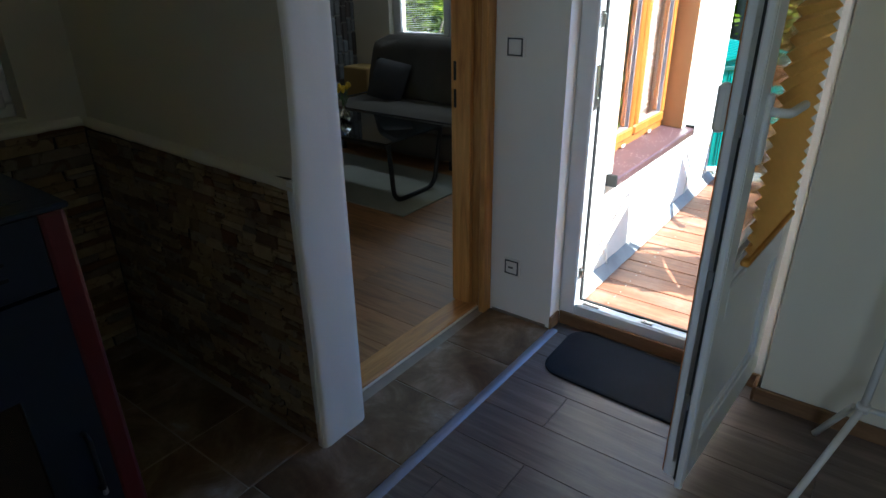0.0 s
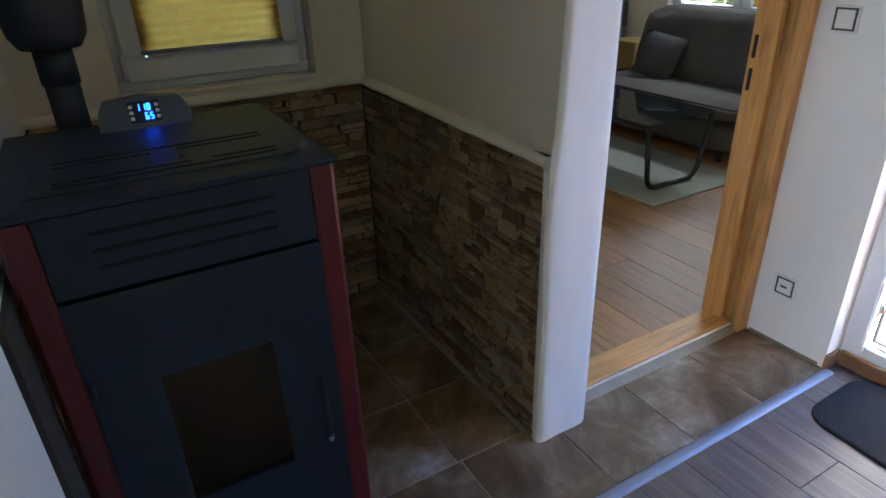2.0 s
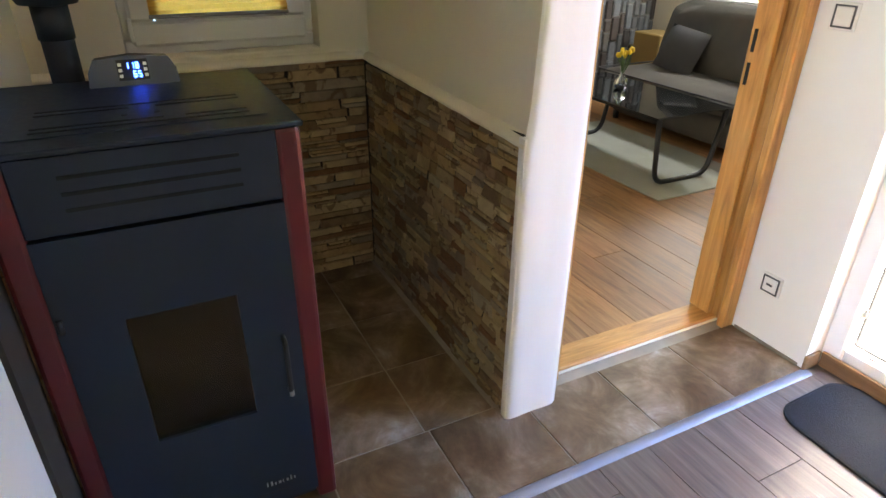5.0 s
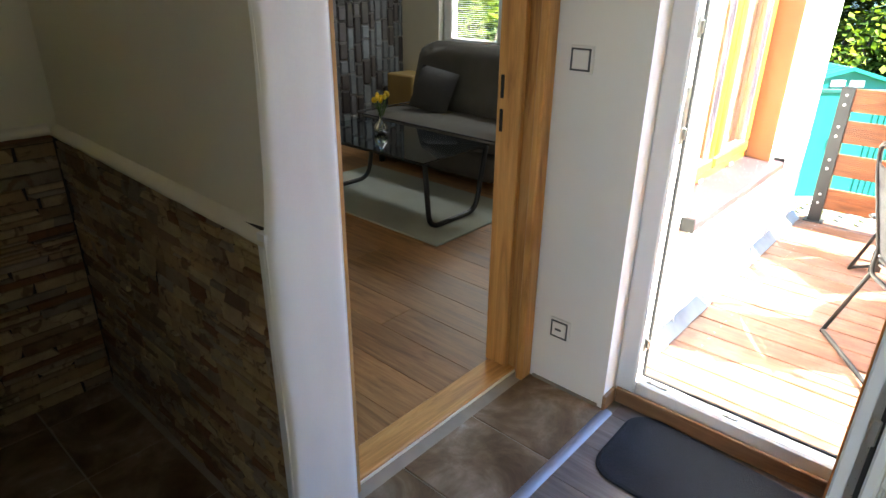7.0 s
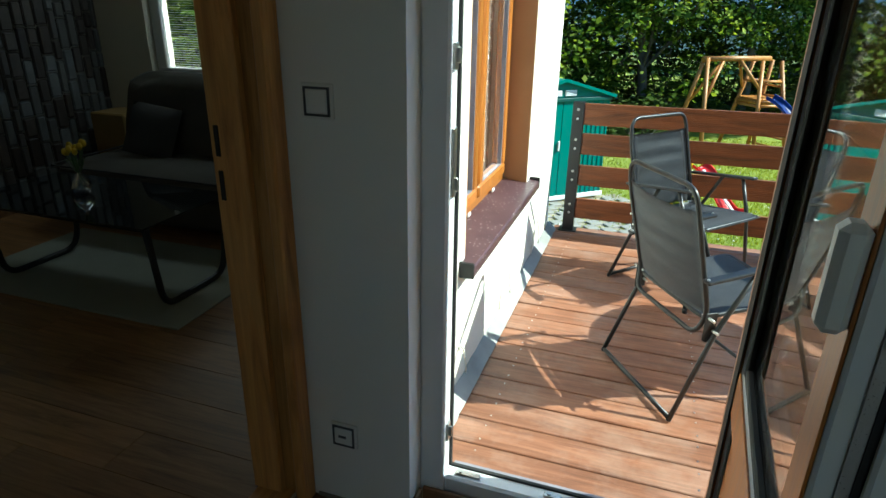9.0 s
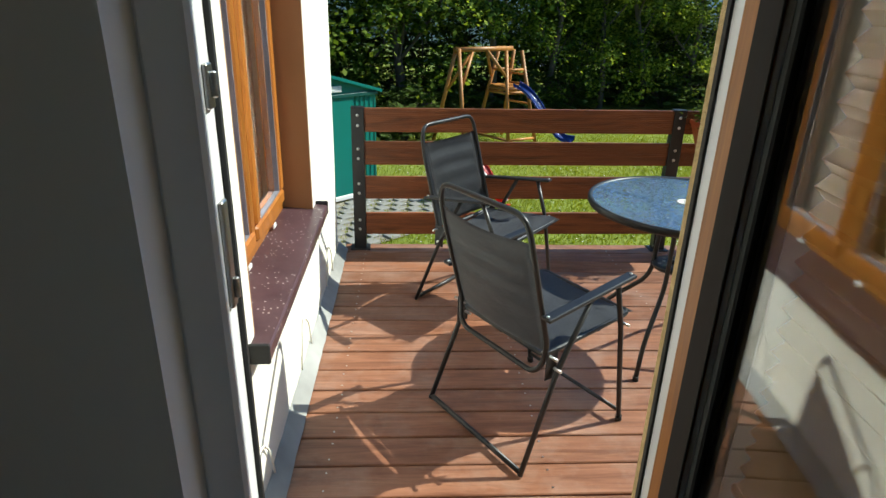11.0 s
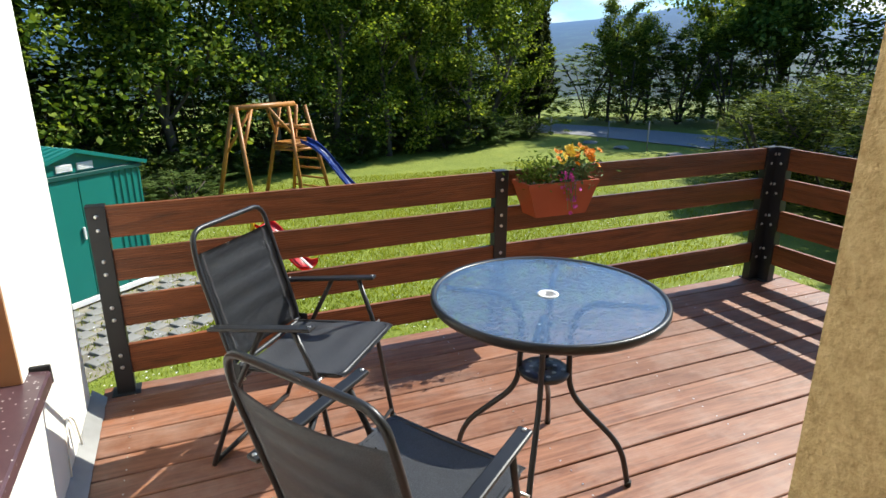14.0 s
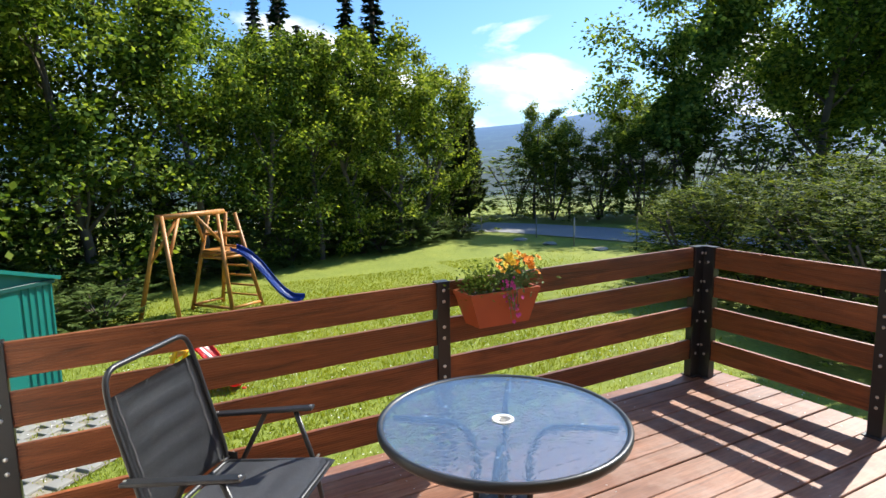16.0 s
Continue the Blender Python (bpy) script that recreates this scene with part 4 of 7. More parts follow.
# ---- interior things ----
def wall_plate(x, z, kind):
    """A square white switch or socket with a dark rim."""
    th = thing(kind, pose(x, YB, z), "white square light switch with a dark rim" if kind == "light_switch" else "white square wall socket with a dark rim", "light switch" if kind == "light_switch" else "socket")
    part("plate", bm_box(-0.041, 0.041, -0.009, 0, -0.041, 0.041, 0.003), M_WHITEPL, th)
    bm = bmesh.new()
    for a, b, c, d in ((-0.033, 0.033, 0.028, 0.033), (-0.033, 0.033, -0.033, -0.028), (-0.033, -0.028, -0.028, 0.028), (0.028, 0.033, -0.028, 0.028)):
        bm_box(a, b, -0.0125, -0.008, c, d, bm=bm)
    part("rim", bm, M_GREYPL, th, "dark grey rim")
    part("rocker" if kind == "light_switch" else "cover", bm_box(-0.0275, 0.0275, -0.013, -0.008, -0.0275, 0.0275, 0.002), M_WHITEPL, th)
    if kind == "socket":
        bm = bm_box(-0.014, 0.010, -0.0155, -0.0125, -0.004, 0.004, 0.001)
        part("lid_catch", bm, M_GREYPL, th, "grey lid catch")
    return th


wall_plate(-1.237, 1.178, "light_switch")
wall_plate(-1.217, 0.248, "socket")

# door mat with rounded corners
bm = bmesh.new()
_out = []
for cx, cy, a0 in ((-0.36, 2.06, 0), (-0.83, 2.10, 90), (-0.825, 1.905, 180), (-0.36, 1.885, 270)):
    for k in range(7):
        a = radians(a0 + 15 * k)
        _out.append((cx + 0.09 * math.cos(a), cy + 0.085 * math.sin(a)))
_lo = [bm.verts.new((x, y, 0.0)) for x, y in _out]
_hi = [bm.verts.new((x, y, 0.008)) for x, y in _out]
_in = [bm.verts.new((-0.55 + (x + 0.55) * 0.97, 1.97 + (y - 1.97) * 0.95, 0.011)) for x, y in _out]
for i in range(len(_out)):
    j = (i + 1) % len(_out)
    bm.faces.new((_lo[i], _lo[j], _hi[j], _hi[i]))
    bm.faces.new((_hi[i], _hi[j], _in[j], _in[i]))
bm.faces.new(_in)
solid("door_mat", bm, M_MAT, "dark blue grey rounded rubber door mat", "door mat")

# aluminium strip between tiles and laminate
_prof = [(-1.018, 0.0), (-1.014, 0.004), (-0.998, 0.008), (-0.982, 0.004), (-0.978, 0.0)]
bm = bmesh.new()
_a = [bm.verts.new((x, -0.14, z)) for x, z in _prof]
_b = [bm.verts.new((x, YB, z)) for x, z in _prof]
for i in range(4):
    bm.faces.new((_a[i], _a[i + 1], _b[i + 1], _b[i])).smooth = True
struct("floor_strip", bm, M_ALU, "rounded aluminium floor strip")

# skirting
for a, b, c, d, h in ((DX0 + 0.012, DX1 - 0.0, FY0 - 0.014, FY0 - 0.001, 0.062), (DX0 + 0.001, DX0 + 0.013, YB - 0.012, FY0 - 0.014, 0.062), (DX1 - 0.013, DX1 - 0.001, YB - 0.01, FY0 - 0.014, 0.062), (DX1 - 0.001, 2.69, YB - 0.014, YB - 0.001, 0.062), (2.686, 2.699, -2.69, YB - 0.014, 0.062)):
    struct("skirting", bm_box(a, b, c, d, 0, h, 0.003), M_LAMSKIRT, "brown wooden skirting board")
struct("skirting", bm_box(-4.585, -4.60, 3.53, BY, 0, 0.05), M_LAMSKIRT)

# white folding stand beside the wall
st = thing("folding_stand", pose(0.10, 1.94, 0), "white tubular folding stand near the wall", "stand")
for pts in (((0.02, -0.04, 0.25), (-0.09, -0.29, 0.012)), ((0.0, 0.0, 0.22), (-0.075, 0.09, 0.012)), ((0.02, -0.04, 0.25), (0.05, 0.02, 0.95)), ((0.36, -0.04, 0.25), (0.30, -0.29, 0.012)), ((0.36, -0.04, 0.25), (0.39, 0.02, 0.95))):
    part("leg", bm_tube(pts, 0.011, 8), M_WHITEPL, st)
for pts in (((0.02, -0.04, 0.25), (0.36, -0.04, 0.25)), ((0.05, 0.02, 0.95), (0.39, 0.02, 0.95))):
    part("crossbar", bm_tube(pts, 0.009, 8), M_WHITEPL, st)
part("joint", bm_lathe([(0.018, -0.012), (0.018, 0.012)], 12, at=(0.02, -0.04, 0.25)), M_WHITEPL, st, "white plastic joint")

# ---- pellet stove ----
stove = thing("pellet_stove", pose(-1.223, 0.157, 0), "anthracite pellet stove with burgundy side panels", "stove")
HW, DP, SH = 0.280, 0.552, 1.063
part("body", bm_box(-DP, -0.03, -HW + 0.005, HW - 0.005, 0.03, SH - 0.012, 0.004), M_STOVE, stove)
part("plinth", bm_box(-DP + 0.02, -0.045, -HW + 0.03, HW - 0.03, 0.0, 0.03), M_FLUE, stove)
top = part("top_plate", bm_box(-DP - 0.005, 0.006, -HW - 0.004, HW + 0.004, SH - 0.012, SH, 0.003), M_STOVE, stove)
part("lid", bm_box(-0.285, -0.065, -0.232, 0.232, SH, SH + 0.003, 0.001), M_STOVE, top, "raised hopper lid")
for x, y0, y1 in ((-0.250, -0.19, 0.20), (-0.222, -0.19, -0.02), (-0.222, 0.03, 0.20), (-0.122, -0.19, 0.04), (-0.122, 0.08, 0.20), (-0.094, -0.19, 0.20)):
    part("top_slot", bm_box(x - 0.0035, x + 0.0035, y0, y1, SH + 0.003, SH + 0.0045), M_SLOT, top, "dark vent slot")
for y in (-0.03, 0.03):
    part("screw_hole", bm_lathe([(0.006, 0), (0.006, 0.002)], 10, at=(-0.165, y, SH + 0.003)), M_RUBBER, top)
for sgn in (-1, 1):
    bm = bm_box(-DP + 0.02, -0.004, HW - 0.052 if sgn > 0 else -HW, HW if sgn > 0 else -HW + 0.052, 0.01, SH - 0.014, 0.01, 2)
    part("side_panel", bm, M_RED, stove, "burgundy steel side panel")
front = part("front_top", bm_box(-0.03, -0.006, -HW + 0.050, HW - 0.050, 0.899, SH - 0.014, 0.003), M_STOVE, stove)
for k in range(3):
    part("vent_slot", bm_box(-0.0062, -0.0045, -0.155, 0.155, 0.942 + 0.031 * k, 0.949 + 0.031 * k), M_SLOT, front, "dark vent slot")
# door with window opening
def plate_with_hole(x0, x1, ys, zs):
    """A plate x0..x1 thick over ys[0]..ys[3], zs[0]..zs[3], open between ys[1]..ys[2] and zs[1]..zs[2]."""
    bm = bmesh.new()
    for x in (x0, x1):
        v = [[bm.verts.new((x, y, z)) for z in zs] for y in ys]
        for i in range(3):
            for j in range(3):
                if (i, j) != (1, 1):
                    bm.faces.new((v[i][j], v[i + 1][j], v[i + 1][j + 1], v[i][j + 1]))
    rim = [e for e in bm.edges if len(e.link_faces) == 1]
    bmesh.ops.bridge_loops(bm, edges=[e for e in rim if all(ys[1] - 1e-6 <= w.co.y <= ys[2] + 1e-6 and zs[1] - 1e-6 <= w.co.z <= zs[2] + 1e-6 for w in e.verts)])
    bmesh.ops.bridge_loops(bm, edges=[e for e in bm.edges if len(e.link_faces) == 1])
    return bm


dr = part("door", plate_with_hole(-0.034, -0.004, (-HW + 0.050, -0.111, 0.107, HW - 0.050), (0.055, 0.368, 0.700, 0.893)), M_STOVE, stove)
part("fire_glass", bm_box(-0.018, -0.012, -0.111, 0.107, 0.368, 0.70), M_SMOKE, dr, "smoked brown fire glass")
part("handle", bm_tube([(0.0, 0.189, 0.415), (0.022, 0.189, 0.42), (0.024, 0.189, 0.562), (0.0, 0.189, 0.567)], 0.006, 8, smooth_path=0.01), M_FLUE, dr, "slim black door handle")
part("handle_tip", bm_box(0.017, 0.027, 0.184, 0.195, 0.408, 0.43, 0.003), M_STEEL, dr, "steel handle tip")
for z in (0.12, 0.70):
    part("hinge", bm_tube([(-0.002, -HW + 0.06, z), (-0.002, -HW + 0.06, z + 0.03)], 0.006, 8), M_RUBBER, dr)
for k in range(3):
    part("low_slot", bm_box(-0.0045, -0.003, -0.12 + 0.03 * k, 0.09 + 0.03 * k, 0.062 + 0.014 * k, 0.066 + 0.014 * k), M_RUBBER, dr)
for k, w in enumerate((3, 5, 4, 6, 3, 5, 4, 3)):
    part("badge", bm_box(-0.004, -0.0022, 0.10 + 0.010 * k, 0.10 + 0.010 * k + 0.001 * w, 0.118, 0.126 + (0.006 if k in (0, 1, 6) else 0)), M_STEEL, dr, "small raised maker's badge")
# burning chamber behind the glass
part("fire_box", bm_box(-0.22, -0.20, -0.13, 0.12, 0.34, 0.72), simple("soot_plate", (0.22, 0.14, 0.07), 0.7, 0.0), stove, "sooty fire chamber")
bm = bm_lathe([(0.045, 0), (0.045, 0.02), (0.036, 0.02), (0.036, 0.0)], 20, cap=False)
for v in bm.verts:
    v.co = Vector((-0.19 + v.co.z, v.co.x - 0.005, v.co.y + 0.60))
part("pellet_chute", bm, M_RUBBER, stove, "round black pellet chute")
part("ash_grate", bm_box(-0.19, -0.06, -0.06, 0.055, 0.43, 0.47, 0.01), M_GREYPL, stove, "grey burning pot")
# control panel
bm = bmesh.new()
_pl = [(-0.115, 0.0), (-0.112, 0.035), (-0.095, 0.062), (0.0, 0.070), (0.095, 0.062), (0.112, 0.035), (0.115, 0.0)]
for x0, lean in ((0.0, 0.0),):
    f = [bm.verts.new((0.03 - z * 0.35, y, z)) for y, z in _pl]
    b = [bm.verts.new((-0.06 - z * 0.2, y * 0.96, z * 0.9)) for y, z in _pl]
    bm.faces.new(f)
    bm.faces.new(b[::-1])
    for i in range(len(_pl)):
        j = (i + 1) % len(_pl)
        bm.faces.new((f[i], f[j], b[j], b[i]))
cp = part("control_panel", bm, M_GREYPL, stove, "dark control panel with a display", at=pose(-0.485, 0.005, SH) @ Matrix.Diagonal((0.9, 0.86, 0.95, 1)))
def on_panel(y, z, w, h, name, material, label=""):
    bm = bmesh.new()
    pts = [(y - w / 2, z - h / 2), (y + w / 2, z - h / 2), (y + w / 2, z + h / 2), (y - w / 2, z + h / 2)]
    lift = {"display": 0.0015, "digit": 0.0032}.get(name, 0.0035)
    a = [bm.verts.new((0.03 - q * 0.35 + lift, p, q)) for p, q in pts]
    c = [bm.verts.new((0.03 - q * 0.35 - 0.002, p, q)) for p, q in pts]
    bm.faces.new(a)
    bm.faces.new(c[::-1])
    for i in range(4):
        j = (i + 1) % 4
        bm.faces.new((a[i], c[i], c[j], a[j]))
    return part(name, bm, material, cp, label)


on_panel(0.0, 0.036, 0.078, 0.048, "display", M_RUBBER, "black display")
SEG = {"1": "bc", "8": "abcdefg", "6": "acdefg", "5": "acdfg", "2": "abged"}


def digit(ch, y, z, h=0.013):
    w = h * 0.5
    places = {"a": (0, h / 2, w, 0.0018), "g": (0, 0, w, 0.0018), "d": (0, -h / 2, w, 0.0018), "b": (w / 2, h / 4, 0.0018, h / 2), "c": (w / 2, -h / 4, 0.0018, h / 2), "f": (-w / 2, h / 4, 0.0018, h / 2), "e": (-w / 2, -h / 4, 0.0018, h / 2)}
    for k in SEG[ch]:
        dy, dz, ww, hh = places[k]
        on_panel(y + dy, z + dz, ww, hh, "digit", M_DIGIT, "glowing blue digit stroke")


digit("1", -0.014, 0.046)
digit("1", 0.000, 0.046)
digit("8", 0.012, 0.046)
digit("6", 0.004, 0.026)
digit("5", 0.016, 0.026)
for y, z in ((-0.032, 0.049), (-0.032, 0.036), (-0.032, 0.023), (0.032, 0.049), (0.032, 0.036), (0.032, 0.023)):
    on_panel(y, z, 0.009, 0.007, "button", M_STEEL, "small steel button")
# flue
bm = bm_tube([(-0.585, -0.142, 0.90), (-0.585, -0.142, 1.24)], 0.036, 20)
fl = part("flue", bm, M_FLUE, stove, "matt black stove pipe")
bm = bm_tube([(-0.585, -0.142, 1.16), (-0.585, -0.142, 1.24)], 0.040, 20)
part("flue_collar", bm, M_FLUE, fl)
bm = bm_lathe([(0.036, 0), (0.062, 0.004), (0.078, 0.03), (0.086, 0.10), (0.086, 0.24)], 24, at=(-0.585, -0.142, 1.235))
part("flue_tee", bm, M_FLUE, fl)
bm = bm_tube([(-0.585, -0.142, 1.40), (-0.585, -0.142, 2.4)], 0.042, 20)
part("flue_riser", bm, M_FLUE, fl)

# ---- living room ----
solid("rug", bm_box(-3.90, -2.41, 2.765, 3.62, 0.0, 0.012, 0.004), M_RUG, "pale grey green rectangular rug under the table", "rug")
ct = thing("coffee_table", pose(-3.17, 3.145, 0), "black glass coffee table on steel runner legs", "coffee table")
ctg = Mat("black_table_glass", 0.04)
ctg.color((0.010, 0.012, 0.013))
part("tabletop", bm_box(-0.60, 0.585, -0.31, 0.30, 0.432, 0.44, 0.002), ctg.m, ct, "glossy black glass top")
for x in (-0.46, 0.575):
    pts = [(x, -0.285, 0.432), (x, -0.245, 0.025), (x, 0.19, 0.025), (x, 0.275, 0.432)]
    part("leg", bm_tube(pts, 0.0165, 10, smooth_path=0.09), M_BLACK, ct, "black bent steel leg")
for y in (-0.27, 0.262):
    part("crossbar", bm_tube([(-0.46, y, 0.418), (0.575, y, 0.418)], 0.012, 8), M_BLACK, ct)

vase = thing("flower_vase", pose(-3.28, 3.16, 0.44), "clear glass bulb vase with yellow tulips", "vase")
part("vase", bm_lathe([(0.02, 0.0), (0.042, 0.012), (0.05, 0.035), (0.040, 0.062), (0.017, 0.085), (0.012, 0.11), (0.017, 0.135)], 24, cap=False), M_GLASS, vase, "clear glass bulb vase")
random.seed(5)
for k in range(9):
    a, r = 2 * math.pi * k / 9, random.uniform(0.015, 0.055)
    tip = (r * math.cos(a), r * math.sin(a), random.uniform(0.20, 0.25))
    st2 = part("stem", bm_tube([(0, 0, 0.03), (0, 0, 0.12), tip], 0.0022, 6), M_STEM, vase)
    bm = bm_lathe([(0.004, -0.006), (0.013, 0.004), (0.015, 0.016), (0.010, 0.028), (0.003, 0.032)], 10, at=tip)
    part("tulip_head", bm, M_YPETAL, st2, "yellow tulip head")
for k in range(5):
    a = 1.3 * k
    bm = bm_grid(1, 4, lambda u, v: Vector((math.cos(a) * (0.006 + 0.045 * v) + (u - 0.5) * 0.012 * math.sin(v * 3.1) * -math.sin(a), math.sin(a) * (0.006 + 0.045 * v) + (u - 0.5) * 0.012 * math.sin(v * 3.1) * math.cos(a), 0.10 + 0.10 * v)))
    part("leaf", bm, M_STEM, vase)


def soft_slab(x, y, z, bevel=0.05, puff=0.02, n=8):
    """An upholstered block, softly swollen."""
    bm = bm_box(-x / 2, x / 2, -y / 2, y / 2, 0, z)
    bmesh.ops.subdivide_edges(bm, edges=bm.edges[:], cuts=n, use_grid_fill=True)
    for v in bm.verts:
        c = v.co
        u, w, h = c.x / (x / 2), c.y / (y / 2), (c.z - z / 2) / (z / 2)
        k = 1 - 0.5 * (abs(u) ** 6 * abs(w) ** 6 + abs(u) ** 6 * abs(h) ** 6 + abs(w) ** 6 * abs(h) ** 6) * bevel * 2
        c.x *= k - bevel / x * (abs(w) ** 8 + abs(h) ** 8) * 0.6
        c.y *= k - bevel / y * (abs(u) ** 8 + abs(h) ** 8) * 0.6
        c.z = z / 2 + (c.z - z / 2) * (1 - bevel / z * (abs(u) ** 8 + abs(w) ** 8) * 0.5)
        c.z += puff * (1 - u * u) * (1 - w * w) * (1 if h > 0.9 else 0) + 0.006 * noise.noise(c * 7)
    for f in bm.faces:
        f.smooth = True
    return bm


sofa = thing("sofa", pose(-3.35, 4.02, 0), "grey brown upholstered sofa bed with piping", "sofa")
part("base", soft_slab(1.45, 0.62, 0.22, 0.03, 0.0), M_SOFA, sofa, at=pose(0, 0, 0.06))
part("seat", soft_slab(1.55, 0.74, 0.14, 0.06, 0.02), M_SOFA, sofa, "grey brown seat cushion", at=pose(-0.02, 0, 0.27))
part("backrest", soft_slab(1.32, 0.56, 0.16, 0.07, 0.02), M_SOFA, sofa, "quilted grey brown backrest", at=pose(0.03, 0.30, 0.64, 74))
part("piping", bm_tube([(-0.78, -0.36, 0.395), (0.74, -0.36, 0.395), (0.74, 0.34, 0.395), (-0.78, 0.34, 0.395)], 0.007, 8, True, smooth_path=0.05), M_CUSHION, sofa)
for x in (-0.6, 0.6):
    for y in (-0.25, 0.25):
        part("foot", bm_tube([(x, y, 0), (x, y, 0.07)], 0.025, 10), M_BLACK, sofa)
bm = bm_grid(10, 10, lambda u, v: Vector(((u - 0.5) * 0.36, -0.055 * (math.sin(math.pi * u) * math.sin(math.pi * v)) ** 0.5, (v - 0.5) * 0.34)))
bm_grid(10, 10, lambda u, v: Vector(((u - 0.5) * 0.36, 0.055 * (math.sin(math.pi * u) * math.sin(math.pi * v)) ** 0.5, (v - 0.5) * 0.34)), bm)
solid("cushion", bm, M_CUSHION, "small grey square cushion leaning on the sofa back", "cushion", at=pose(-3.62, 4.04, 0.585, -24, 8, 6))
solid("bedding_box", bm_box(-4.50, -4.18, 4.36, 4.64, 0, 0.60, 0.01), M_YELLOWWOOD, "yellow pine box beside the sofa", "box")

# ---- terrace ----
DX_L, DX_R = XH + 0.035, 3.20
struct("deck_joists", bm_box(XH + 0.05, DX_R - 0.03, 2.32, RY + 0.06, DECK - 0.13, DECK - 0.031), M_UNDER, "dark joists under the boards")
for x in (-0.9, 1.0, 3.0):
    struct("deck_pier", bm_box(x - 0.1, x + 0.1, RY - 0.25, RY - 0.05, GROUND - 0.3, DECK - 0.13), M_CONCRETE)
# flashing between wall and deck
bm = bm_grid(60, 3, lambda u, v: Vector((XH + 0.001 + 0.055 * v + 0.006 * noise.noise(Vector((u * 40, v * 3, 0))), 2.40 + u * (YE + 0.06 - 2.40), DECK + 0.055 - 0.05 * v + 0.012 * noise.noise(Vector((u * 26, v * 2, 5))) * (1 - v))))
struct("flashing", bm, M_FLASH, "crumpled grey flashing along the wall foot")
for y in (2.75, 3.55, 4.35):
    bm = bm_tube([(XH + 0.002, y, DECK + 0.03), (XH + 0.010, y + 0.03, 0.10), (XH + 0.006, y + 0.09, 0.16), (XH + 0.012, y + 0.17, 0.10), (XH + 0.010, y + 0.22, DECK + 0.04)], 0.004, 6, smooth_path=0.06)
    struct("mesh_edge", bm, M_RENDER, "loose curved edge of the render")

# ---- railing ----
def ribbed_board(length, along_x=True):
    """A fence board with fine grooves on both faces."""
    h, t, n = 0.140, 0.030, 11
    prof = [(-t / 2 + 0.003, 0.0), (t / 2 - 0.003, 0.0)]
    for k in range(n):
        z0, z1 = 0.006 + (h - 0.012) * k / n, 0.006 + (h - 0.012) * (k + 1) / n
        prof += [(t / 2, z0 + 0.001), (t / 2, z1 - 0.004), (t / 2 - 0.003, z1 - 0.0035), (t / 2 - 0.003, z1)]
    prof += [(t / 2 - 0.003, h), (-t / 2 + 0.003, h)]
    for k in range(n - 1, -1, -1):
        z0, z1 = 0.006 + (h - 0.012) * k / n, 0.006 + (h - 0.012) * (k + 1) / n
        prof += [(-t / 2 + 0.003, z1), (-t / 2 + 0.003, z1 - 0.0035), (-t / 2, z1 - 0.004), (-t / 2, z0 + 0.001)]
    bm = bmesh.new()
    place = (lambda l, y, z: (l, y, z)) if along_x else (lambda l, y, z: (y, l, z))
    a = [bm.verts.new(place(0, y, z)) for y, z in prof]
    b = [bm.verts.new(place(length, y, z)) for y, z in prof]
    for i in range(len(prof)):
        j = (i + 1) % len(prof)
        bm.faces.new((a[i], a[j], b[j], b[i]))
    bm.faces.new(a)
    bm.faces.new(b[::-1])
    return bm


BOARD_Z = [0.005, 0.240, 0.456, 0.655]
SLOPE = 0.455   # degrees by which the long side climbs away from the house


def rail_lift(x):
    return math.tan(radians(SLOPE)) * (x + 0.985)


rail = thing("railing", pose(0, 0, 0), "dark red brown board railing with black metal posts round the deck", "railing")


def rail_post(x, y, side, wide=0.075):
    """A black channel post with two bolts to each board; side: the face that looks at the deck."""
    def box(u0, u1, d0, d1, z0, z1, bevel=0.0):
        return bm_box(u0, u1, d0, d1, z0, z1, bevel) if side == "y" else bm_box(d0, d1, u0, u1, z0, z1, bevel)
    h = 0.797 + rail_lift(x)
    p = part("post", box(-wide / 2, wide / 2, -0.028, -0.022, DECK, h, 0.002), M_BLACK, rail, "black channel post with bolts", at=pose(x, y, 0))
    for u in (-wide / 2, wide / 2 - 0.005):
        part("flange", box(u, u + 0.005, -0.022, 0.028, DECK, h), M_BLACK, p)
    part("web", box(-0.006, 0.006, -0.022, 0.028, DECK, h - 0.005), M_BLACK, p)
    part("cap", box(-wide / 2, wide / 2, -0.028, 0.03, h, h + 0.004), M_BLACK, p)
    part("foot_plate", bm_box(-0.06, 0.06, -0.05, 0.05, DECK, DECK + 0.006, 0.001), M_BLACK, p)
    for z in (b + rail_lift(x) for b in BOARD_Z):
        for dz in (0.040, 0.100):
            bm = bm_lathe([(0.0095, 0.0), (0.0095, 0.002), (0.006, 0.0045), (0.002, 0.005)], 10)
            ox = 0.012 if (dz > 0.05) else -0.012
            for v in bm.verts:
                c = v.co.copy()
                v.co = Vector((c.x + (ox if wide > 0.1 else 0), -0.028 - c.z, c.y + z + dz)) if side == "y" else Vector((-0.028 - c.z, c.y + (ox if wide > 0.1 else 0), c.x + z + dz))
            part("bolt", bm, M_STEEL, p, "bright bolt head")
    return p


